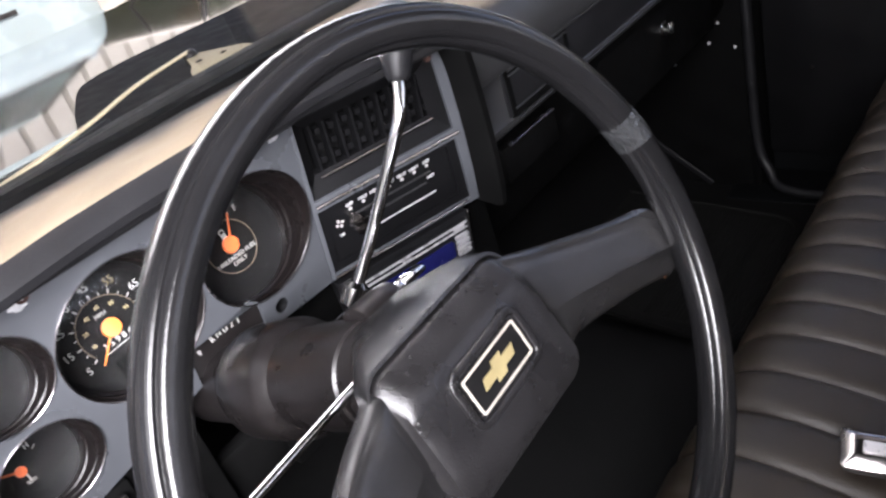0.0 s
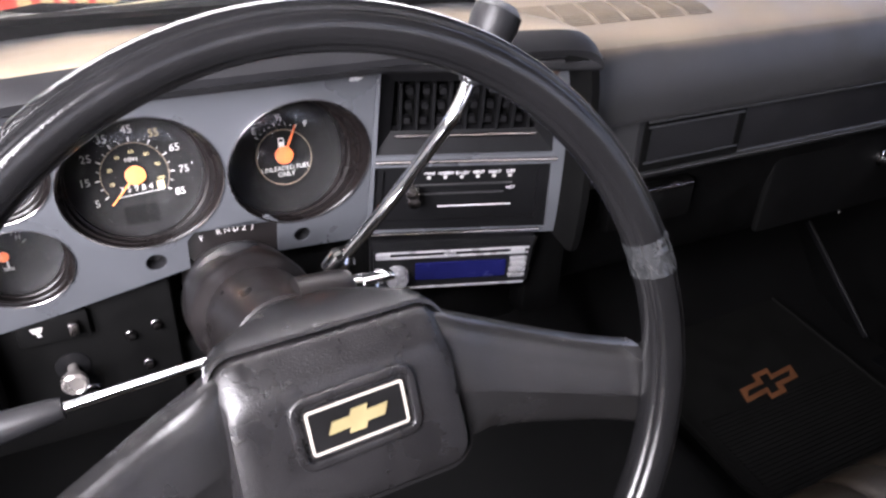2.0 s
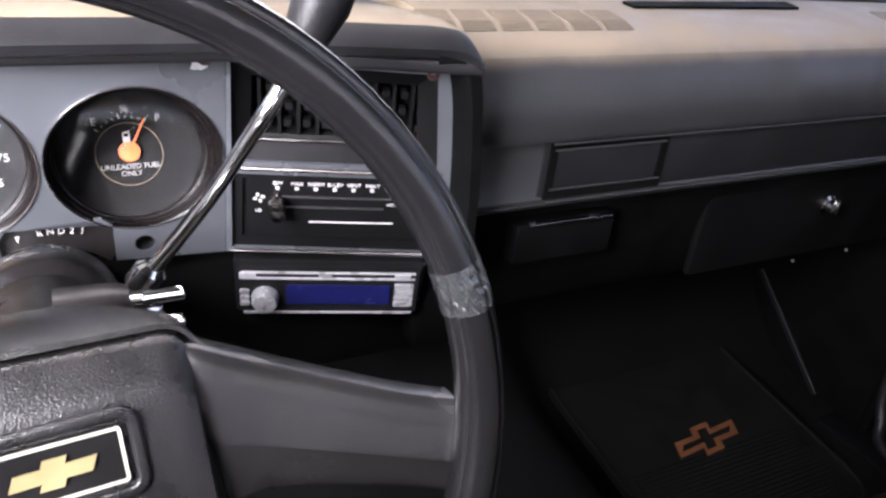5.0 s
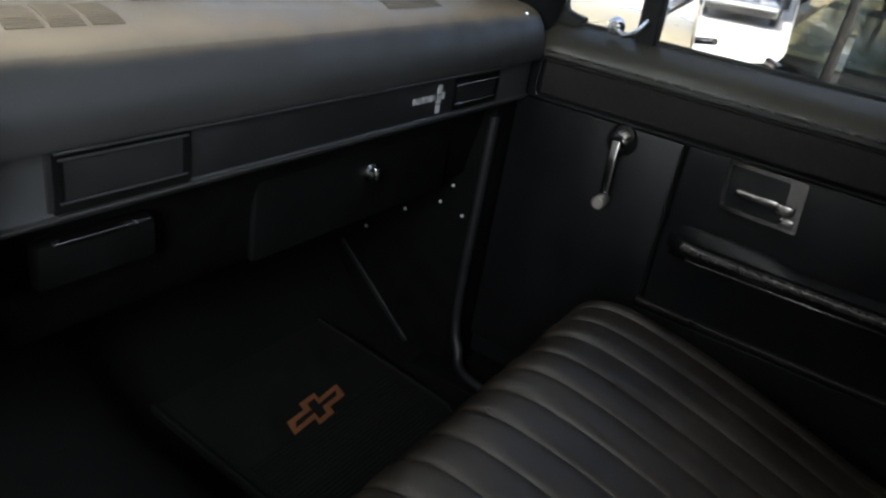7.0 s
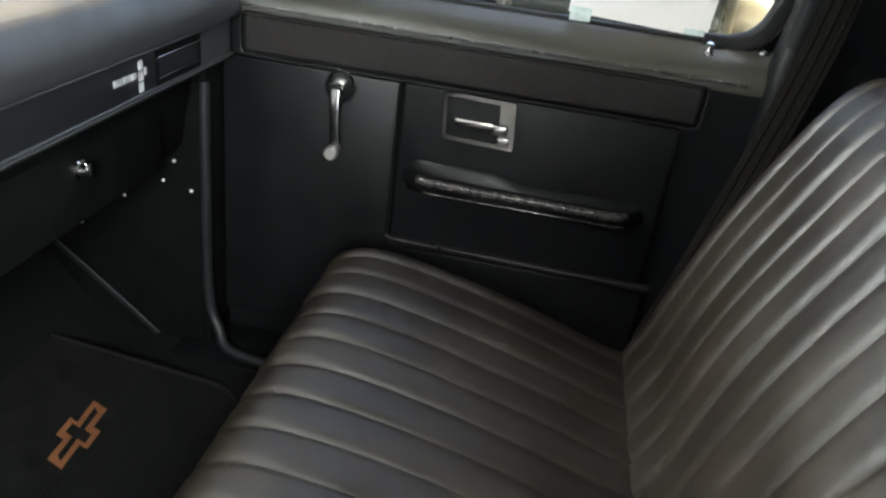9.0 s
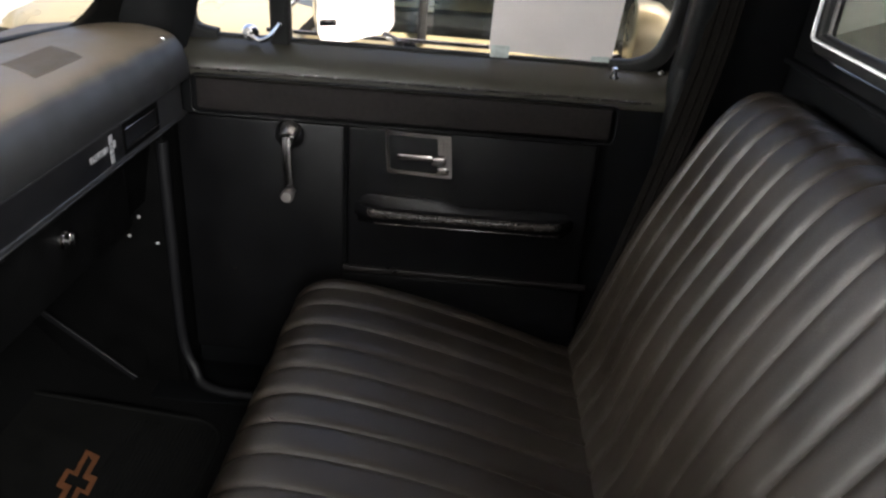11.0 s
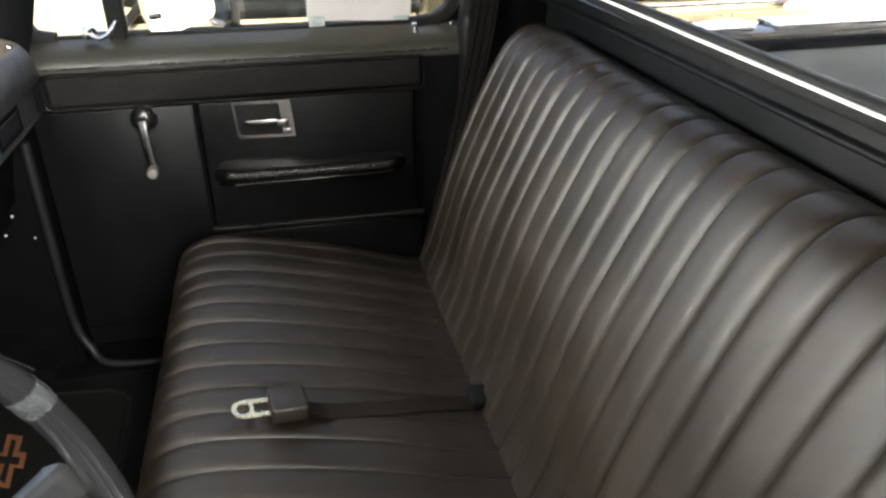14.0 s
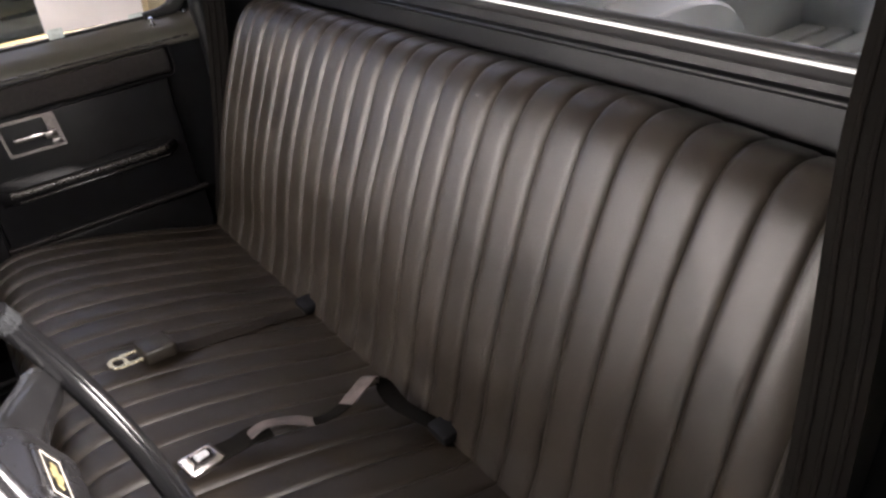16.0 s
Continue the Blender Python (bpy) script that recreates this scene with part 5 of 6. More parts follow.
def lower_left_controls():
    # side vent
    v = thing("side_air_vent", (-0.635, -0.03, 0.42), "black side air vent with tilted slats and bright frame", "air vent")
    x0, x1, z0, z1 = -0.680, -0.604, 0.408, 0.486
    pl = plate(bmesh.new(), [(x0, z0), (x1, z0), (x1, z1), (x0, z1)], [[(x0 + 0.006, z0 + 0.006), (x1 - 0.006, z0 + 0.006), (x1 - 0.006, z1 - 0.006), (x0 + 0.006, z1 - 0.006)]], 0.03, lambda u, w, k: Vector((u, -0.030 - k, w)))
    part("vent_frame", pl, M_VENT, v)
    ring = [(x0 + 0.002, -0.0315, z0 + 0.002), (x1 - 0.002, -0.0315, z0 + 0.002), (x1 - 0.002, -0.0315, z1 - 0.002), (x0 + 0.002, -0.0315, z1 - 0.002)]
    bm = bmesh.new()
    sweep(bm, ring, rect(0.0025, 0.0025), closed=True, up=(0, 1, 0))
    part("bright_edge", bm, M_CHROME, v)
    # four upright slats, each tilted in two lengths about the middle bar
    for i in range(4):
        for dz in (-0.5, 0.5):
            bm = bmesh.new()
            T = Matrix.Translation((x0 + 0.017 + i * 0.0145, -0.019, (z0 + z1) / 2 + dz * 0.031)) @ Matrix.Rotation(radians(58), 4, "Z")
            box(bm, (0, 0, 0), (0.0020, 0.0125, 0.030), 0.0005, None)
            bmesh.ops.transform(bm, matrix=T, verts=bm.verts)
            part("slat", bm, M_COLUMN, v)
    bm = bmesh.new()
    box(bm, ((x0 + x1) / 2, -0.018, (z0 + z1) / 2), (x1 - x0 - 0.012, 0.012, 0.003), 0.0005)
    part("cross_slat", bm, M_COLUMN, v)
    bm = bmesh.new()
    box(bm, ((x0 + x1) / 2, -0.001, (z0 + z1) / 2), (x1 - x0, 0.003, z1 - z0), 0)
    part("backing", bm, M_DEEP, v)
    # headlamp knob
    k = thing("headlamp_knob", (-0.55, 0.0, 0.426), "round chrome pull knob on the lower panel", "knob")
    bm = bmesh.new()
    lathe(bm, [(0.014, 0.0), (0.014, 0.002), (0.006, 0.004), (0.005, 0.004)], frame_of((-0.550, 0.003, 0.426), (1, 0, 0), (0, 0, 1)), 24)
    part("escutcheon", bm, M_VENT, k)
    bm = bmesh.new()
    lathe(bm, [(0.0045, 0.003), (0.0045, 0.014), (0.0085, 0.018), (0.0105, 0.022), (0.0105, 0.028), (0.0085, 0.030), (0.007, 0.0285), (0.0, 0.028)], frame_of((-0.550, 0.003, 0.426), (1, 0, 0), (0, 0, 1)), 24)
    part("pull", bm, M_KNOB, k)
    # wiper switch
    s = thing("wiper_switch", (-0.56, 0.0, 0.47), "black wiper switch with a bright slider", "switch")
    bm = bmesh.new()
    box(bm, (-0.556, -0.001, 0.471), (0.055, 0.010, 0.026), 0.003)
    part("switch_plate", bm, M_DEEP, s)
    bm = bmesh.new()
    box(bm, (-0.541, -0.008, 0.472), (0.008, 0.012, 0.012), 0.002)
    part("slider", bm, M_CHROME_OLD, s)
    bm = bmesh.new()
    mm = frame_of((-0.568, -0.0065, 0.474), (1, 0, 0), (0, 0, 1))
    prism(bm, [(-0.005, 0.003), (0.005, 0.003), (0.003, -0.002), (-0.003, -0.002)], 0.0005, mm)
    prism(bm, [(-0.001, -0.002), (0.001, -0.002), (0.003, -0.006), (0.0, -0.006)], 0.0005, mm)
    part("wiper_sign", bm, M_MARK, s)
    for x, z, r in ((-0.500, 0.445, 0.004), (-0.478, 0.450, 0.004), (-0.540, 0.395, 0.006), (-0.49, 0.41, 0.004)):
        b = thing("panel_bolt", (x, 0.0, z), "small bolt head on the lower panel", "bolt", "bolts under the instruments")
        bm = bmesh.new()
        lathe(bm, [(r * 1.3, 0.0), (r * 1.2, 0.001), (r, 0.0015), (r * 0.9, 0.005), (0.0, 0.0055)], frame_of((x, 0.001, z), (1, 0, 0), (0, 0, 1)), 12)
        part("head", bm, M_CHROME_DARK, b)


lower_left_controls()


# ---------------------------------------------------------------- bench seat
SX0, SX1, NPL = -0.700, 0.720, 25


def bench_seat():
    s = thing("bench_seat", (0.03, -0.6, 0.0), "dark brown-grey vinyl bench seat with upright pleats", "seat")

    def body(name, prof, flat, amp, label, power=5.0):
        """prof: (y, z) round the cushion; flat: how much of the pleating each point carries."""
        P = smoothed([(0, y, z) for y, z in prof], 5, closed=True)
        F = []
        n = len(prof)
        for i in range(n):
            for k in range(5):
                F.append(flat[i] * (1 - k / 5) + flat[(i + 1) % n] * k / 5)
        cen = sum(P, Vector()) / len(P)
        nrm = []
        for i, p in enumerate(P):
            t = (P[(i + 1) % len(P)] - P[i - 1]).normalized()
            q = Vector((0, t.z, -t.y))
            nrm.append(q if q.dot(p - cen) > 0 else -q)
        us = []
        per = 10
        for i in range(NPL):
            for k in range(per):
                us.append((i + (0.5 - 0.5 * math.cos(math.pi * k / per))) / NPL)
        us.append(1.0)
        rnd = random.Random(5)
        wob = [rnd.uniform(0.75, 1.15) for _ in range(NPL + 1)]
        bm = bmesh.new()
        rings = []
        for u in us:
            f = (u * NPL) % 1.0
            puff = (1 - abs(2 * f - 1) ** power) * wob[min(int(u * NPL), NPL)]
            x = SX0 + (SX1 - SX0) * u
            e = min(u, 1 - u) * (SX1 - SX0)
            rnd_in = 0.030 * max(0.0, 1 - e / 0.045) ** 2
            ring = []
            for p, q, w in zip(P, nrm, F):
                sag = 0.004 * noise.noise(Vector((x * 4, p.y * 5, p.z * 5)))
                low = 0.020 * max(0.0, -0.36 - x) / 0.3 * max(0.0, p.z - 0.55) / 0.14
                ring.append(bm.verts.new(Vector((x, p.y, p.z - low)) + q * (amp * w * (puff - 1) - rnd_in + sag * w)))
            rings.append(ring)
        k = len(P)
        for a, b in zip(rings, rings[1:]):
            for j in range(k):
                bm.faces.new((a[j], a[(j + 1) % k], b[(j + 1) % k], b[j]))
        bm.faces.new(rings[0])
        bm.faces.new(list(reversed(rings[-1])))
        return part(name, bm, M_SEAT, s, label), P

    back, _ = body("backrest", [(-0.765, 0.17), (-0.785, 0.28), (-0.812, 0.38), (-0.848, 0.48), (-0.888, 0.57), (-0.925, 0.640), (-0.955, 0.674), (-0.985, 0.686), (-1.018, 0.682), (-1.045, 0.662), (-1.054, 0.56), (-1.045, 0.30), (-0.95, 0.15)],
                   [1, 1, 1, 1, 1, 1, 1, 0.9, 0.5, 0.1, 0, 0, 0.2], 0.0068, "pleated vinyl backrest", 7.0)
    cush, _ = body("cushion", [(-0.800, 0.195), (-0.72, 0.222), (-0.62, 0.255), (-0.52, 0.283), (-0.43, 0.303), (-0.36, 0.310), (-0.315, 0.300), (-0.288, 0.275), (-0.279, 0.24), (-0.280, 0.17), (-0.30, 0.12), (-0.55, 0.10), (-0.80, 0.12)],
                   [0.7, 0.8, 0.9, 1, 1.15, 1.3, 1.4, 1.2, 0.5, 0, 0, 0, 0.5], 0.0058, "pleated vinyl cushion with worn spots", 6.5)
    bm = bmesh.new()
    sweep(bm, [(x, -0.2775 - 0.02 * max(0, abs(x - 0.03) - 0.64) / 0.04, 0.238) for x in np.linspace(SX0 + 0.01, SX1 - 0.01, 40)], circle(0.0035, 8))
    part("piping", bm, M_SEAT, cush, "raised welt along the front edge")
    bm = bmesh.new()
    sweep(bm, smoothed([(SX0 + 0.006, y, z) for y, z in ((-0.785, 0.26), (-0.815, 0.36), (-0.855, 0.47), (-0.905, 0.58), (-0.955, 0.65), (-0.985, 0.665))], 4), circle(0.0035, 8))
    part("piping", bm, M_SEAT, back, "raised welt down the end")
    # seat base
    bm = bmesh.new()
    box(bm, (0.03, -0.56, 0.055), (1.30, 0.44, 0.12), 0.01)
    part("base", bm, M_BLACK, s, "black steel seat base")
    # tear in the front edge
    bm = bmesh.new()
    prism(bm, [(-0.007, -0.001), (-0.002, 0.003), (0.006, 0.001), (0.004, -0.002)], 0.001, frame_of((0.316, -0.337, 0.3105), (0.5, 0.8, 0), (-0.8, 0.5, 0.2)))
    part("tear", bm, M_WEBP, cush, "small pale tear")


bench_seat()


def ribbon(path, w, t=0.0016, up=(0, 0, 1)):
    return sweep(bmesh.new(), path, rounded(w, t, t * 0.4, 2), up=up)


def belts():
    # buckle on webbing
    b = thing("seat_belt_buckle", (-0.15, -0.47, 0.30), "square chrome seat belt buckle on dark webbing", "seat belt")
    m = frame_of((-0.160, -0.450, 0.326), (0.24, -0.97, -0.12), (0.95, 0.24, 0.15))
    bm = bmesh.new()
    rings = []
    for a, c, h in ((0.046, 0.034, -0.016), (0.046, 0.034, -0.012), (0.049, 0.037, -0.010), (0.049, 0.037, -0.006), (0.032, 0.021, 0.002), (0.028, 0.017, 0.002), (0.026, 0.015, -0.001)):
        rings.append([bm.verts.new(m @ Vector((u, v, h))) for u, v in rounded(a, c, 0.003, 3)])
    for p, q in zip(rings, rings[1:]):
        for i in range(len(p)):
            bm.faces.new((p[i], p[(i + 1) % len(p)], q[(i + 1) % len(p)], q[i]))
    bm.faces.new(rings[-1])
    bm.faces.new(list(reversed(rings[0])))
    part("shell", bm, M_CHROME_OLD, b, "bevelled chrome shell")
    bm = bmesh.new()
    prism(bm, rounded(0.018, 0.010, 0.002, 3), 0.002, m @ Matrix.Translation((0, 0, 0.0012)))
    part("release_button", bm, M_SILVER, b)
    bm = ribbon(smoothed([(-0.160, -0.468, 0.316), (-0.155, -0.495, 0.310), (-0.147, -0.517, 0.305), (-0.148, -0.545, 0.300)], 5), 0.036)
    part("webbing", bm, M_WEB, b)
    path = smoothed([(-0.149, -0.515, 0.308), (-0.148, -0.540, 0.312), (-0.154, -0.572, 0.303), (-0.170, -0.605, 0.292), (-0.166, -0.645, 0.288), (-0.148, -0.685, 0.290), (-0.132, -0.712, 0.284), (-0.140, -0.724, 0.268), (-0.172, -0.728, 0.250), (-0.205, -0.742, 0.236), (-0.245, -0.765, 0.222)], 6)
    # flat strap: its twist is painted in as pale and dark stretches
    for i0, i1, mat, text in ((0, 17, M_WEBP, "faded grey-brown webbing"), (17, 25, M_WEB, "stretch of webbing painted dark for its twist"), (25, 40, M_WEBP, "faded grey-brown webbing"), (40, 61, M_WEB, "dark end of the webbing")):
        part("loose_webbing", ribbon(path[i0:i1 + 1], 0.030, up=(0.35, 0, 1)), mat, b, text)
    # tongue with plastic housing
    t = thing("seat_belt_tongue", (0.135, -0.45, 0.30), "brass-coloured belt tongue in a black plastic housing", "seat belt")
    m = frame_of((0.131, -0.462, 0.318), (-0.10, 0.98, 0.10), (-0.98, -0.10, 0.05))
    bm = bmesh.new()
    box(bm, (-0.014, 0, 0), (0.050, 0.056, 0.024), 0.005, m, 3)
    part("housing", bm, M_HOUSING, t)
    tm = m @ Matrix.Translation((0.034, 0.0, 0.001))
    part("tongue", plate(bmesh.new(), [(u - 0.006, v) for u, v in rounded(0.062, 0.038, 0.016, 5)], [[(u + 0.010, v) for u, v in rounded(0.016, 0.024, 0.0075, 4)], [(u - 0.0150, v) for u, v in rounded(0.024, 0.024, 0.002, 3)]], 0.0025, lambda u, v, k: tm @ Vector((u, v, k))), M_BRASS, t, "bright brass tongue plate", smooth=False)
    path = smoothed([(0.136, -0.492, 0.306), (0.145, -0.53, 0.284), (0.165, -0.62, 0.257), (0.19, -0.70, 0.230), (0.20, -0.775, 0.208)], 6)
    part("webbing", ribbon(path, 0.034), M_STRAP, t)
    # anchor slots where belts leave the seat joint
    for x in (0.198, -0.245):
        a = thing("belt_boot", (x, -0.76, 0.22), "black belt boot at the seat joint", "belt boot", "belt boots")
        bm = bmesh.new()
        box(bm, (x, -0.762, 0.226), (0.046, 0.040, 0.018), 0.006, None)
        part("boot", bm, M_VENT, a)
    # shoulder belts at both rear corners
    for sx, nm in ((1, "passenger"), (-1, "driver")):
        sb = thing("shoulder_belt", (sx * 0.78, -0.98, 0.3), "black shoulder belt webbing down the cab corner", "seat belt", "shoulder belts")
        if sx > 0:
            path = smoothed([(0.79, -0.965, 1.14), (0.795, -0.945, 0.90), (0.80, -0.93, 0.70), (0.775, -0.885, 0.50), (0.745, -0.83, 0.30), (0.735, -0.80, 0.20)], 5)
        else:
            path = smoothed([(-0.690, -0.98, 1.14), (-0.686, -0.945, 0.90), (-0.688, -0.915, 0.766), (-0.702, -0.885, 0.688), (-0.722, -0.85, 0.600), (-0.735, -0.82, 0.45), (-0.735, -0.80, 0.15)], 5)
        part("webbing", sweep(bmesh.new(), path, rounded(0.048, 0.003, 0.001, 2), up=((0.9, -0.5, 0) if sx > 0 else (0.4, -0.9, 0))), M_WEB, sb)
        for o in (-0.014, 0.0, 0.014):
            part("woven_rib", sweep(bmesh.new(), [Vector(p) + (Vector((-0.0018, 0.0008, 0)) if sx > 0 else Vector((-0.0008, 0.0018, 0))) for p in path], [(u + o, v) for u, v in rounded(0.005, 0.0026, 0.001, 2)], up=((0.9, -0.5, 0) if sx > 0 else (0.4, -0.9, 0))), M_WEB, sb)


belts()


def floor_mat():
    m_ = thing("floor_mat", (0.47, 0.1, 0.0), "black rubber floor mat with an orange outlined cross", "floor mat")
    bm = bmesh.new()
    F = frame_of((0.47, 0.06, 0.012), (1, 0, 0), (0, 1, 0.10))
    prism(bm, rounded(0.40, 0.44, 0.06, 6), 0.006, F)
    part("rubber_sheet", bm, M_RUBBER, m_)
    ring = [F @ Vector((u, v, 0.001)) for u, v in rounded(0.385, 0.425, 0.055, 6)]
    part("raised_edge", sweep(bmesh.new(), ring, rounded(0.008, 0.006, 0.002), closed=True), M_RUBBER, m_)
    for i in range(22):
        bm = bmesh.new()
        y = -0.205 + i * 0.0075
        w = 0.17
        prism(bm, [(-w, y - 0.0018), (w, y - 0.0018), (w, y + 0.0018), (-w, y + 0.0018)], 0.002, F @ Matrix.Translation((0, 0, 0.0022)))
        part("rib", bm, M_RUBBER, m_)
    L = F @ Matrix.Translation((0.0, -0.025, 0.002)) @ Matrix.Rotation(radians(4), 4, "Z")
    out = slanted_cross(0.145)
    inn = [(u - math.copysign(0.0115 if abs(u) > 0.05 else 0.009, u), v - math.copysign(0.0085, v)) for u, v in out]
    part("cross_outline", plate(bmesh.new(), out, [inn], 0.0015, lambda u, v, k: L @ Vector((u, v, k + 0.002))), M_MATLOGO, m_, "orange outlined slanted cross", smooth=False)


floor_mat()


def kick_screws():
    for p in ((0.772, -0.009, 0.305), (0.7755, 0.043, 0.314), (0.779, 0.120, 0.270), (0.783, 0.210, 0.198), (0.774, 0.021, 0.354)):
        b = thing("panel_screw", p, "small bright screw in the black kick panel", "screw", "kick panel screws")
        bm = bmesh.new()
        lathe(bm, [(0.0030, 0.0), (0.0026, 0.002), (0.0, 0.0026)], frame_of(p, (0, -1, 0), (0, 0, 1)), 12)
        part("head", bm, M_GREY, b)


kick_screws()

bm = bmesh.new()
sweep(bm, smoothed([(0.776, 0.262, 0.150), (0.774, 0.167, 0.075), (0.768, 0.066, -0.002)], 4), rounded(0.006, 0.012, 0.002))
solo("trim", bm, M_BLACK, "bound edge of the floor carpet at the kick panel", "trim", kind="structure")


def window_paper():
    p = thing("paper_sheet", (0.90, -0.69, 0.67), "white paper sheet taped to the passenger window", "paper")
    m = frame_of((0.8985, -0.686, 0.668), (0.06, -1, 0.0), (-0.20, 0, 1))
    bm = bmesh.new()
    prism(bm, [(-0.107, 0.005), (0.108, -0.006), (0.113, 0.290), (-0.107, 0.290)], 0.0006, m)
    part("sheet", bm, M_PAPER, p)
    for u in (-0.088, 0.088):
        bm = bmesh.new()
        prism(bm, rounded(0.032, 0.022, 0.001, 2), 0.0005, m @ Matrix.Translation((u, -0.001 - u * 0.05, 0.001)))
        part("tape", bm, M_TAPE_PALE, p, "strip of clear tape")


window_paper()


def side_mirror():
    s = thing("side_mirror", (1.07, -0.31, 0.60), "rectangular chrome truck side mirror on bent arms", "mirror")
    m = frame_of((1.092, -0.312, 0.765), (0.775, -0.63, 0.08), (-0.012, 0.025, 1))
    bm = bmesh.new()
    rings = [[bm.verts.new(m @ Vector((u, v, h))) for u, v in rounded(a, b, r, 5)] for a, b, r, h in ((0.12, 0.19, 0.03, -0.045), (0.16, 0.23, 0.03, -0.035), (0.195, 0.262, 0.025, -0.006), (0.197, 0.264, 0.025, 0.004), (0.190, 0.256, 0.022, 0.004))]
    for p, q in zip(rings, rings[1:]):
        for i in range(len(p)):
            bm.faces.new((p[i], p[(i + 1) % len(p)], q[(i + 1) % len(p)], q[i]))
    bm.faces.new(rings[0])
    part("housing", bm, M_CHROME, s, "polished stainless housing")
    bm = bmesh.new()
    prism(bm, rounded(0.190, 0.256, 0.022, 5), 0.003, m @ Matrix.Translation((0, 0, 0.0035)))
    part("glass", bm, M_MIRROR, s, "silvered mirror glass", smooth=False)
    bm = bmesh.new()
    sweep(bm, smoothed([(0.945, -0.205, 0.69), (1.00, -0.20, 0.70), (1.06, -0.24, 0.74), (1.085, -0.29, 0.76)], 5), circle(0.009, 10))
    part("arm", bm, M_CHROME, s)
    bm = bmesh.new()
    sweep(bm, smoothed([(0.94, -0.43, 0.63), (1.00, -0.42, 0.645), (1.05, -0.38, 0.655)], 5), circle(0.007, 10))
    lathe(bm, [(0.030, 0.0), (0.028, 0.01), (0.018, 0.03), (0.0, 0.034)], frame_of((0.935, -0.43, 0.64), (0, 1, 0.2), (0, 0, 1)), 18)
    part("brace", bm, M_CHROME_OLD, s)


side_mirror()


def pillar_clip():
    c = thing("trim_clip", (0.785, -0.048, 0.667), "small bright metal clip at the foot of the windshield pillar", "clip")
    bm = bmesh.new()
    box(bm, (0.785, -0.048, 0.667), (0.010, 0.012, 0.016), 0.003, None, 2)
    part("clip_body", bm, M_CHROME, c)
    bm = bmesh.new()
    lathe(bm, [(0.0, 0.003), (0.003, 0.0025), (0.004, 0.0)], frame_of((0.7798, -0.048, 0.668), (0, -1, 0), (0, 0, 1)), 12)
    part("clip_screw", bm, M_CHROME_OLD, c)


pillar_clip()


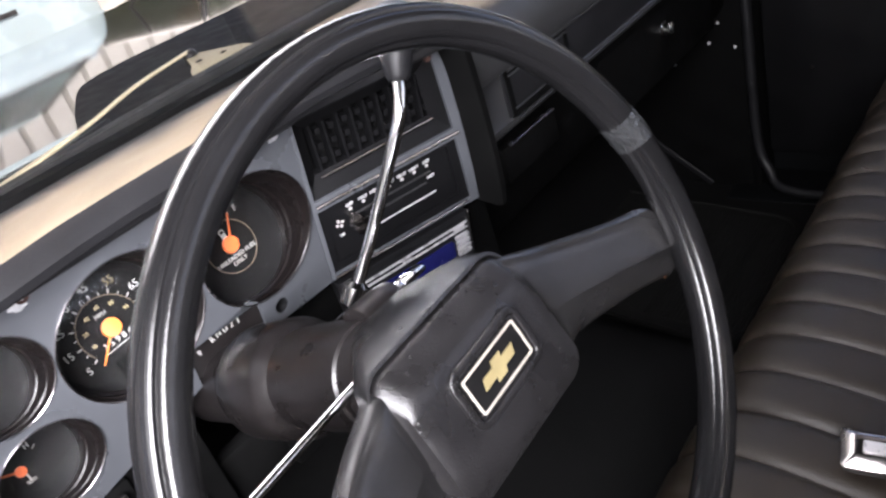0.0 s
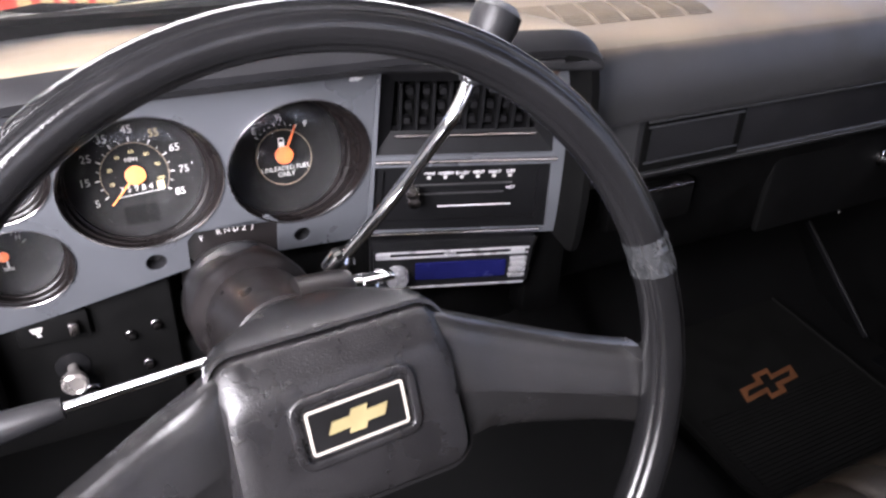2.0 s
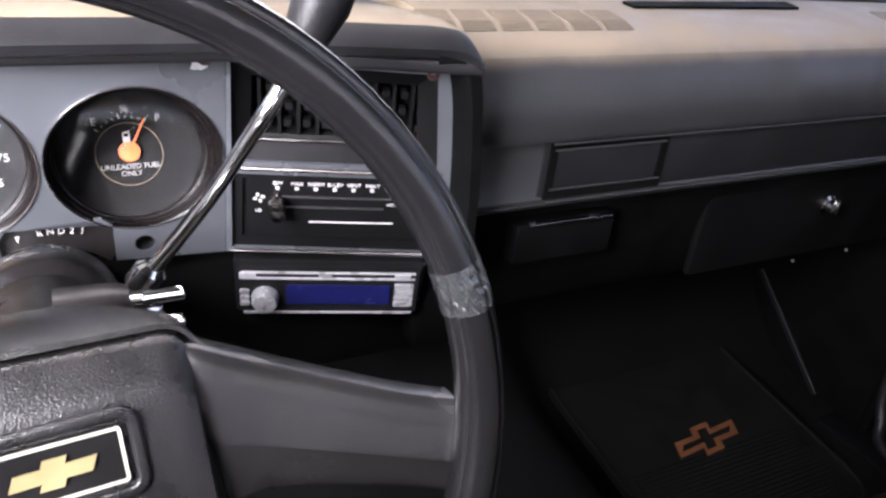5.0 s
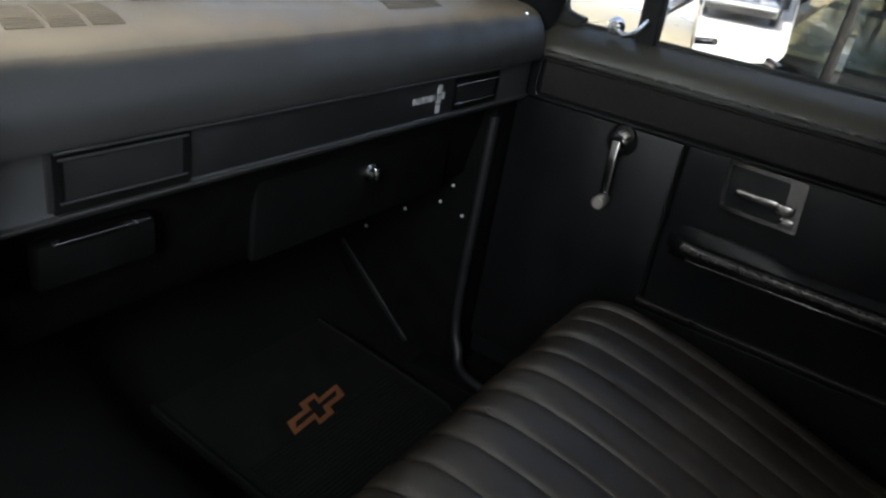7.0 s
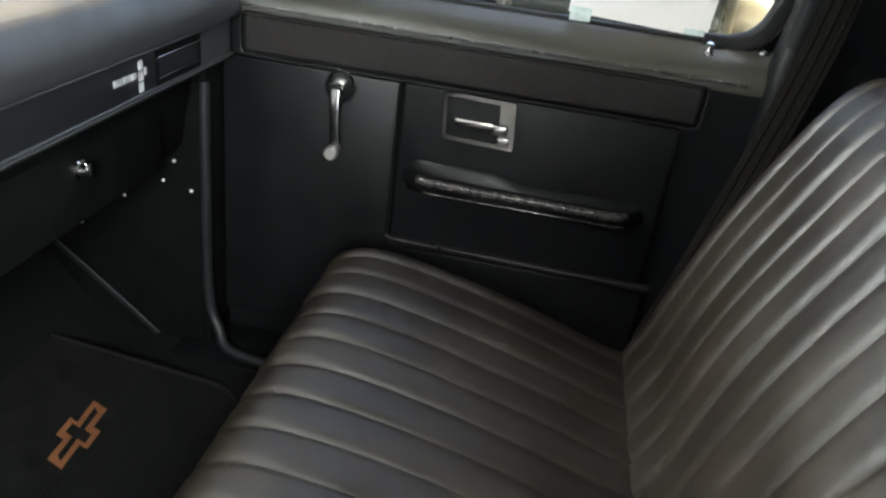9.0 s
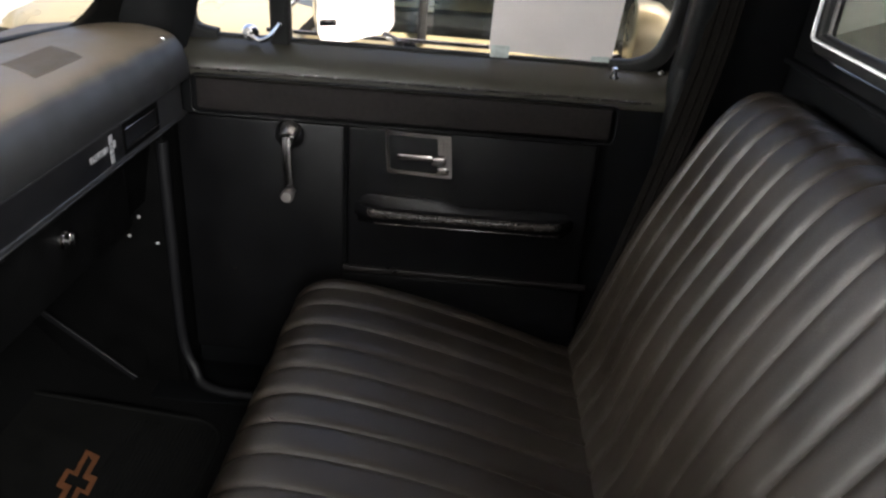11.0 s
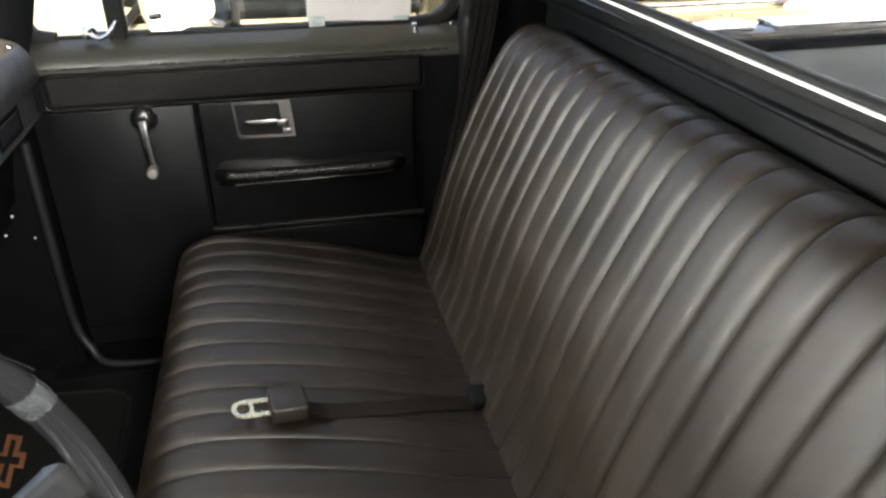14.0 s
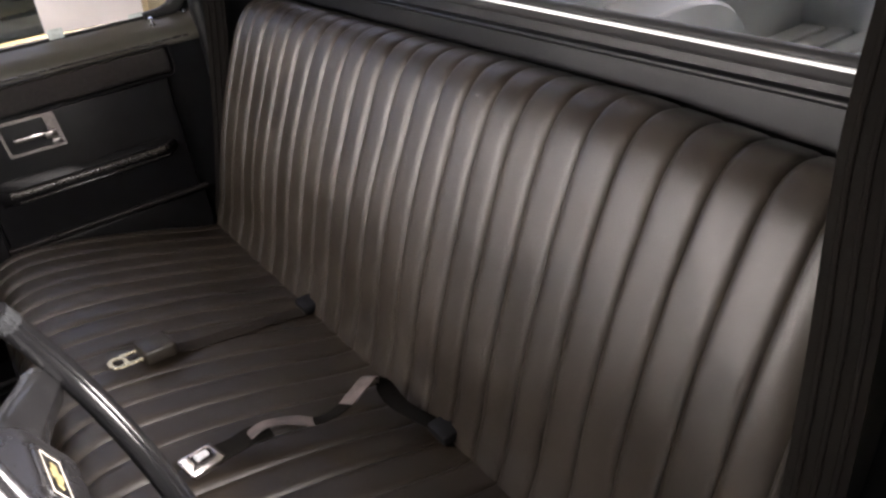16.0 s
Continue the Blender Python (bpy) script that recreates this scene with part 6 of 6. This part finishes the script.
# ---------------------------------------------------------------- outside: the truck's own hood, cowl and bed
def own_front():
    h = thing("truck_hood", (0.0, 0.9, 0.55), "glossy black truck hood seen through the windshield", "hood")
    bm = bmesh.new()
    rows = []
    for y, z, hw in ((0.285, 0.650, 0.80), (0.292, 0.659, 0.80), (0.36, 0.661, 0.80), (0.9, 0.661, 0.80), (1.45, 0.658, 0.79), (1.72, 0.635, 0.78), (1.80, 0.595, 0.76), (1.82, 0.45, 0.75)):
        row = []
        for t in np.linspace(-1, 1, 29):
            k = abs(t)
            crown = 0.010 * math.exp(-((k - 0.62) / 0.05) ** 2) - 0.05 * max(0, k - 0.9) / 0.1
            row.append(bm.verts.new((t * hw, y, z + crown)))
        rows.append(row)
    for a, b in zip(rows, rows[1:]):
        for i in range(28):
            bm.faces.new((a[i], a[i + 1], b[i + 1], b[i]))
    r = bmesh.ops.extrude_face_region(bm, geom=list(bm.faces))
    bmesh.ops.translate(bm, vec=(0, 0, -0.03), verts=[g for g in r["geom"] if isinstance(g, bmesh.types.BMVert)])
    part("panel", bm, M_BODY, h)
    # dull black plate across the rear middle of the hood, with rounded front corners
    half = [(0.312, 0.300), (0.255, 0.425), (0.208, 0.515), (0.186, 0.555), (0.160, 0.590), (0.120, 0.615), (0.060, 0.628)]
    bm = bmesh.new()
    prism(bm, [(-x, y) for x, y in half] + [(0.36 + x, y) for x, y in reversed(half)], 0.006, Matrix.Translation((0, 0, 0.6625)))
    part("centre_plate", bm, M_RUBBER, h, "dull black plate across the rear of the hood", smooth=False)
    for s in (1, -1):
        f = thing("truck_fender", (s * 0.9, 0.8, 0.3), "glossy black front fender of the truck", "fender", "truck fenders")
        bm = bmesh.new()
        box(bm, (s * 0.90, 0.90, 0.33), (0.18, 1.8, 0.58), 0.05, None, 3)
        part("panel", bm, M_BODY, f)
    c = thing("cowl", (0.0, 0.28, 0.6), "glossy black cowl panel under the windshield", "cowl")
    bm = bmesh.new()
    sweep(bm, [(x, 0.29 - 0.08 * (x / 0.8) ** 2, 0.652) for x in np.linspace(-0.82, 0.82, 15)], rounded(0.15, 0.02, 0.006))
    part("cowl_panel", bm, M_BODY, c)
    for dx in (0.0, 0.62):
        w = thing("wiper", (dx - 0.095, 0.38, 0.67), "pale metal wiper arm with a thin black blade", "wiper", "windshield wipers")
        off = lambda x, y, z: (dx + x, max(y, 0.222 - 0.12 * ((dx + x) / 0.8) ** 2), z)
        path = smoothed([off(*p) for p in ((-0.095, 0.380, 0.678), (-0.21, 0.325, 0.680), (-0.305, 0.268, 0.678), (-0.41, 0.222, 0.676), (-0.515, 0.180, 0.675), (-0.565, 0.160, 0.676), (-0.66, 0.142, 0.680))], 5)
        bm = bmesh.new()
        sweep(bm, path, lambda t: rounded(0.005 + 0.010 * min(1.0, max(0.0, t - 0.40) / 0.15), 0.004, 0.0015))
        part("arm", bm, M_WIPER, w)
        bm = bmesh.new()
        sweep(bm, [off(*p) for p in ((-0.29, 0.258, 0.672), (-0.50, 0.175, 0.672), (-0.68, 0.125, 0.676))], rounded(0.006, 0.010, 0.002))
        part("blade", bm, M_SEAL, w)
        bm = bmesh.new()
        lathe(bm, [(0.010, -0.016), (0.010, 0.0), (0.007, 0.003), (0.0, 0.004)], Matrix.Translation((dx - 0.095, 0.380, 0.676)), 16)
        part("pivot", bm, M_COLUMN, w)
    l = thing("cowl_cover", (-0.105, 0.31, 0.67), "tan plastic cover piece beside the wiper pivot", "cover")
    bm = bmesh.new()
    prism(bm, [(-0.105, 0.375), (-0.081, 0.379), (-0.070, 0.345), (-0.059, 0.307), (-0.064, 0.268), (-0.088, 0.248), (-0.130, 0.246), (-0.169, 0.252), (-0.166, 0.272), (-0.152, 0.297), (-0.128, 0.330)], 0.003, Matrix.Translation((0, 0, 0.6705)))
    cv = part("plate", bm, M_TAN, l, smooth=False)
    for x, y in ((-0.122, 0.318), (-0.096, 0.300)):
        bm = bmesh.new()
        lathe(bm, [(0.0, 0.0007), (0.0045, 0.0006), (0.005, 0.0)], Matrix.Translation((x, y, 0.6735)), 12)
        part("hole", bm, M_DEEP, cv)


own_front()


def own_bed():
    b = thing("truck_bed", (0.0, -2.3, 0.0), "dark grey pickup bed with wheel housings", "truck bed")
    bm = bmesh.new()
    for i in range(13):
        box(bm, (-0.72 + i * 0.12, -2.25, 0.06), (0.10, 2.1, 0.03), 0.008)
    part("bed_floor", bm, M_BED, b)
    bm = bmesh.new()
    box(bm, (0.0, -2.25, 0.035), (1.62, 2.1, 0.03), 0)
    part("bed_underside", bm, M_BED, b)
    for s in (1, -1):
        bm = bmesh.new()
        box(bm, (s * 0.80, -2.25, 0.310), (0.05, 2.1, 0.56), 0.012)
        part("bed_side", bm, M_BED, b)
        bm = bmesh.new()
        box(bm, (s * 0.815, -2.25, 0.606), (0.11, 2.1, 0.05), 0.014)
        rail = part("bed_rail", bm, M_BODY, b, "black painted bed rail")
        # chrome pieces added for the sky reflection on the rail's top
        for ya, yb in ((-1.22, -1.53), (-1.58, -2.10), (-2.15, -2.70), (-2.75, -3.28)):
            bm = bmesh.new()
            box(bm, (s * 0.812, (ya + yb) / 2, 0.6365), (0.075, ya - yb, 0.012), 0.004)
            part("rail_top", bm, M_CHROME, rail, "rail top between the stake pockets, chromed for its sky reflection")
        bm = bmesh.new()
        prof = [(-2.62, 0.07), (-2.60, 0.22), (-2.52, 0.33), (-2.40, 0.385), (-2.25, 0.40), (-2.10, 0.385), (-1.98, 0.33), (-1.90, 0.22), (-1.88, 0.07)]
        pp = [(-p.y, p.z) for p in smoothed([(0, y, z) for y, z in prof], 4)]
        sweep(bm, [(x, 0, 0) for x in ((0.55, 0.56, 0.58, 0.78) if s > 0 else (-0.78, -0.58, -0.56, -0.55))], lambda t, pp=pp, s=s: [(u, v * k) for u, v in pp for k in (0.97 if (t < 0.1 and s > 0) or (t > 0.9 and s < 0) else 1.0,)])
        part("wheel_housing", bm, M_BED, b, "rounded wheel housing")
    bm = bmesh.new()
    box(bm, (0.0, -3.325, 0.325), (1.6, 0.05, 0.62), 0.012)
    box(bm, (0.0, -1.20, 0.31), (1.6, 0.04, 0.54), 0.012)
    part("tailgate", bm, M_BED, b)


own_bed()


# ---------------------------------------------------------------- outside: neighbouring vehicles and the yard
def wheel_bm(c, r, w):
    bm = bmesh.new()
    lathe(bm, [(r * 0.55, -w / 2), (r * 0.9, -w / 2), (r, -w / 2 + 0.03), (r, w / 2 - 0.03), (r * 0.9, w / 2), (r * 0.55, w / 2)], Matrix.Translation(c) @ Matrix.Rotation(math.pi / 2, 4, "Y"), 28)
    return bm


def parked_car(name, at, turn, paint, label, L=4.6, W=1.8, H=1.42, belt=0.88, hood=1.45, tail=0.95, door_post=None, clear=None, mirror_back=0.82):
    """A saloon, coupe or van facing its local +y: rounded lofted body, glass house with seats in it, wheels, lamps."""
    c = thing(name, (0, 0, 0), label, "car")
    T = Matrix.Translation((at[0], at[1], -0.57)) @ Matrix.Rotation(radians(turn), 4, "Z")
    hl, hw = L / 2, W / 2
    y1, y0 = hl - hood, -hl + tail
    # length stations: y, deck height, half width
    st = [(-hl, 0.62, 0.84), (-hl + 0.05, 0.90, 0.90), (-hl + 0.20, 0.99, 0.95), (-hl + 0.55, 1.0, 0.985), (y0, 1.01, 1.0), (0.0, 1.0, 1.0), (y1, 1.0, 1.0),
          (y1 + 0.25, 1.0, 0.99), (hl - 0.55, 0.96, 0.97), (hl - 0.20, 0.90, 0.93), (hl - 0.05, 0.80, 0.88), (hl, 0.55, 0.82)]
    cols = []
    for u, f in ((-0.88, None), (-0.97, 0.30), (-1.0, 0.50), (-1.0, 0.72), (-0.985, 0.86), (-0.95, 0.955), (-0.87, 0.995), (-0.62, 1.012), (-0.60, 1.018), (0.60, 1.018), (0.62, 1.012), (0.87, 0.995), (0.95, 0.955), (0.985, 0.86), (1.0, 0.72), (1.0, 0.50), (0.97, 0.30), (0.88, None)):
        cols.append(smoothed([(u * hw * wf, y, 0.20 if f is None else max(0.22, belt * zf * f)) for y, zf, wf in st], 4))
    bm = bmesh.new()
    grid = [[bm.verts.new(T @ p) for p in col] for col in cols]
    n = len(grid[0])
    for i in range(len(grid)):
        p, q = grid[i], grid[(i + 1) % len(grid)]
        for j in range(n - 1):
            bm.faces.new((p[j], p[j + 1], q[j + 1], q[j]))
    bm.faces.new([g[0] for g in grid])
    bm.faces.new([g[-1] for g in grid])
    part("body", bm, paint, c)
    y1r, y0r = y1 - 0.72, y0 + 0.42
    # roof, gently crowned
    bm = bmesh.new()
    sec = [(-0.80, -0.045), (-0.74, -0.012), (-0.45, 0.008), (0.0, 0.014), (0.45, 0.008), (0.74, -0.012), (0.80, -0.045)]
    rr = []
    for y, dz in ((y0r, -0.02), (y0r + 0.12, 0.0), ((y0r + y1r) / 2, 0.012), (y1r - 0.12, 0.0), (y1r, -0.02)):
        rr.append([bm.verts.new(T @ Vector((u * hw, y, H + z + dz))) for u, z in sec] + [bm.verts.new(T @ Vector((u * hw, y, H + z + dz - 0.03))) for u, z in reversed(sec)])
    for p, q in zip(rr, rr[1:]):
        for j in range(len(p)):
            bm.faces.new((p[j], p[(j + 1) % len(p)], q[(j + 1) % len(p)], q[j]))
    bm.faces.new(rr[0])
    bm.faces.new(rr[-1])
    part("roof", bm, paint, c)

    def quad(nm, pts, mat, parent=c, th=0.008):
        bm = bmesh.new()
        vs = [bm.verts.new(T @ Vector(p)) for p in pts]
        bm.faces.new(vs)
        bmesh.ops.solidify(bm, geom=list(bm.faces), thickness=th)
        g = part(nm, bm, mat, parent, smooth=False)
        g.visible_shadow = mat is M_DARKGLASS
        return g

    side = clear or M_DARKGLASS
    g, gb, gt = 0.88 * hw, belt * 1.0, H - 0.05
    quad("windshield", [(-g, y1, gb), (g, y1, gb), (0.76 * hw, y1r, gt), (-0.76 * hw, y1r, gt)], side)
    quad("rear_glass", [(-g, y0, gb), (g, y0, gb), (0.76 * hw, y0r, gt), (-0.76 * hw, y0r, gt)], side)
    ym = (y1r + y0r) / 2 if door_post is None else door_post
    for s in (1, -1):
        a, b = s * 0.925 * hw, s * 0.80 * hw
        quad("side_glass", [(a, ym + 0.03, gb), (a, y1 - 0.12, gb), (b, y1r - 0.03, gt), (b, ym + 0.03, gt)], side)
        quad("side_glass", [(a, y0 + 0.12, gb), (a, ym - 0.03, gb), (b, ym - 0.03, gt), (b, y0r + 0.03, gt)], side)
        for ya, yb in ((y1, y1r), (ym, ym), (y0, y0r)):
            bm = bmesh.new()
            sweep(bm, [T @ Vector((a, ya, gb - 0.02)), T @ Vector((b, yb, gt + 0.01))], rounded(0.026, 0.026, 0.008), up=(0, 1, 0))
            part("roof_post", bm, M_SEAL, c)
        bm = bmesh.new()
        sweep(bm, [T @ Vector((s * hw * 0.948, y, belt * 0.985)) for y in np.linspace(y0 - 0.1, y1 + 0.05, 6)], rounded(0.010, 0.014, 0.004))
        part("belt_moulding", bm, M_CHROME_OLD, c, "thin bright strip along the window line")
        bm = bmesh.new()
        sweep(bm, [T @ Vector((s * hw * 1.004, y, belt * 0.62)) for y in np.linspace(-hl + 0.6, hl - 0.6, 6)], rounded(0.012, 0.030, 0.004))
        part("side_moulding", bm, M_SEAL, c)
        bm = bmesh.new()
        mm = T @ Matrix.Translation((s * (hw + 0.09), y1 - mirror_back, belt + 0.07)) @ Matrix.Rotation(-math.pi / 2, 4, "X") @ Matrix.Diagonal((0.85, 1.1, 1.0, 1.0))
        lathe(bm, [(0.0, 0.10), (0.035, 0.095), (0.062, 0.075), (0.080, 0.04), (0.087, 0.0), (0.085, -0.022), (0.078, -0.026), (0.0, -0.022)], mm, 24)
        mir = part("door_mirror", bm, paint, c, "rounded door mirror in the body colour")
        bm = bmesh.new()
        box(bm, (s * (hw - 0.005), y1 - mirror_back + 0.01, belt + 0.005), (0.16, 0.06, 0.035), 0.012)
        bmesh.ops.transform(bm, matrix=T, verts=bm.verts)
        part("mirror_foot", bm, M_SEAL, mir)
        for y in (hl - 0.85, -hl + 0.95):
            w = part("wheel", wheel_bm(T @ Vector((s * (hw - 0.08), y, 0.32)), 0.33, 0.20), M_SEAL, c)
            bm = bmesh.new()
            lathe(bm, [(0.0, 0.04), (0.06, 0.04), (0.08, 0.02), (0.17, 0.02), (0.185, 0.0), (0.0, 0.0)], Matrix.Translation(T @ Vector((s * (hw + 0.01), y, 0.32))) @ Matrix.Rotation((1 if (T.to_3x3() @ Vector((s, 0, 0))).x > 0 else -1) * math.pi / 2, 4, "Y"), 24)
            part("hub_cap", bm, M_CHROME, w)
        for y, mat in ((hl - 0.01, M_CHROME), (-hl + 0.01, M_RED)):
            bm = bmesh.new()
            box(bm, (s * hw * 0.60, y, belt * 0.62), (0.36, 0.05, 0.13), 0.02, None)
            bmesh.ops.transform(bm, matrix=T, verts=bm.verts)
            part("lamp", bm, mat, c)
        if clear:
            for y in (ym + 0.45, ym - 0.30):
                bm = bmesh.new()
                box(bm, (s * 0.38, y, belt + 0.02), (0.46, 0.14, 0.30), 0.05, None, 3)
                box(bm, (s * 0.38, y - 0.01, belt + 0.22), (0.24, 0.09, 0.13), 0.03, None, 3)
                bmesh.ops.transform(bm, matrix=T, verts=bm.verts)
                part("seat_back", bm, M_DARKWALL, c)
    if clear:
        bm = bmesh.new()
        box(bm, (0, (y0 + y1) / 2, belt + 0.008), (hw * 1.78, y1 - y0 - 0.06, 0.03), 0.008)
        bmesh.ops.transform(bm, matrix=T, verts=bm.verts)
        part("cabin_trim", bm, M_DARKWALL, c, "dark cabin trim under the glass")
        bm = bmesh.new()
        box(bm, (0, (y0r + y1r) / 2, H - 0.075), (hw * 1.5, y1r - y0r, 0.02), 0.006)
        bmesh.ops.transform(bm, matrix=T, verts=bm.verts)
        part("headliner", bm, M_DARKWALL, c)
        for dx in (-0.30, 0.32):
            bm = bmesh.new()
            sweep(bm, smoothed([T @ Vector(p) for p in ((dx, y1 + 0.10, gb + 0.02), (dx - 0.2, y1 + 0.01, gb + 0.045), (dx - 0.55, y1 - 0.03, gb + 0.06))], 4), rounded(0.014, 0.010, 0.003))
            part("wiper", bm, M_SEAL, c)
    for y in (hl + 0.03, -hl - 0.03):
        bm = bmesh.new()
        box(bm, (0, y, 0.44), (W * 0.90, 0.12, 0.17), 0.04, None, 3)
        bmesh.ops.transform(bm, matrix=T, verts=bm.verts)
        part("bumper", bm, M_CHROME, c)
    return c


parked_car("parked_coupe", (2.60, -1.25), 180, M_GOLDPAINT, "gold metallic coupe parked beside the truck, facing its tail", W=1.74, L=4.5, H=1.52, belt=1.09, hood=1.15, tail=1.05, door_post=-0.85, clear=M_TINT, mirror_back=1.36)
parked_car("parked_van", (6.6, -1.3), 8, M_TAN, "tan van parked two rows over", W=2.0, L=4.8, H=2.0, belt=1.24, hood=1.0, tail=0.3)
parked_car("parked_van", (-0.3, 5.6), 90, M_CARBLUE, "light blue van parked across the front", W=1.8, L=4.6, H=2.12, belt=1.80, hood=0.9, tail=0.3, clear=M_TINT)
parked_car("parked_wagon", (3.0, 5.6), 4, M_RIBWHITE, "white wagon parked with its tail to the truck", W=1.8, L=4.0, H=1.9, belt=1.18, hood=1.2, tail=0.3)
parked_car("parked_van", (5.6, 4.4), 0, M_RIBWHITE, "white van parked ahead of the truck", W=1.9, L=4.6, H=2.3, belt=1.43, hood=0.9, tail=0.3)
parked_car("parked_saloon", (0.9, -20.0), 0, M_BODY, "black saloon parked behind the pickup", W=1.8)
parked_car("parked_saloon", (8.0, -17.5), 90, M_RIBWHITE, "white saloon across the yard", W=1.8)


def yard():
    w = thing("ribbed_screen", (-0.6, 7.6, -0.57), "white ribbed metal screen wall with an added dark band", "screen wall")
    bm = bmesh.new()
    pts = []
    for i in range(260):
        pts.append((-6 + i * 0.05, 8.0 + (0.12 if i % 6 < 1 else 0), 1.2))
    sweep(bm, pts, rect(0.03, 3.55))
    part("sheet", bm, M_SCREEN, w)
    # added band that turns the hood's steeper reflections black
    part("dark_band", blk((0.5, 8.3, 3.65), (13.0, 0.5, 1.35), 0.02), M_DARKWALL, w, "dark band added to blacken the hood reflection")
    # unseen open carport, its reach set to keep sky light off the cab
    r = thing("carport", (0.0, 0.0, -0.57), "unseen white ribbed carport roof on pale blue beams, blocking sky light", "carport")
    bm = bmesh.new()
    pts = [(-5.5 + i * 0.08, -1.20, 2.35 + (0.04 if i % 5 < 2 else 0)) for i in range(86)]
    sweep(bm, pts, rect(8.4, 0.012))
    part("roof_sheet", bm, M_RIBWHITE, r)
    for y in (-5.2, -2.6, -0.2, 1.3, 2.9):
        part("beam", blk((-2.1, y, 2.22), (6.8, 0.12, 0.20), 0.01), M_CARBLUE, r, "pale blue steel beam")
    for x in (-5.3, -2.0):
        for y in (-5.2, 2.9):
            part("post", blk((x, y, 0.84), (0.14, 0.14, 2.82), 0.01), M_CARBLUE, r)
    s = thing("sign_board", (0.2, 7.93, 2.45), "red sign board with pale yellow bars of writing", "sign")
    bm = bmesh.new()
    box(bm, (0.2, 7.93, 2.68), (3.0, 0.06, 0.46), 0.01)
    part("board", bm, M_RED, s)
    bm = bmesh.new()
    bars(bm, frame_of((0.2, 7.895, 2.68), (1, 0, 0), (0, 0, 1)), [0.16, 0.20, 0.14, 0.20, 0.22, 0.18, 0.14, 0.20, 0.16], 0.32, 0.10, 0.01)
    part("writing_bars", bm, M_GOLD, s)
    # the wall at x -3.2 is unseen, added to cut sky light
    for x, y, L, r in ((9.0, 0, 26, 90), (-2.0, -22, 30, 0), (-3.2, -2.0, 9, 90)):
        ww = thing("boundary_wall", (x, y, -0.57), "plain whitewashed wall added to close in the yard", "wall", "yard walls")
        bm = bmesh.new()
        box(bm, (0, 0, 0.5), (L, 0.2, 2.2), 0.01, Matrix.Translation((x, y, 0)) @ Matrix.Rotation(radians(r), 4, "Z"))
        part("masonry", bm, M_STONE, ww)
        if y == -22:
            for i in range(16):
                bm = bmesh.new()
                prism(bm, [(-0.11, -0.22), (0.11, -0.22), (0.11, 0.16), (0.07, 0.22), (-0.07, 0.22), (-0.11, 0.16)], 0.05, frame_of((0.9 + i * 0.36, -21.86, -0.12), (-1, 0, 0), (0, 0, 1)))
                part("opening", bm, M_DARKWALL, ww, "small dark opening")


yard()
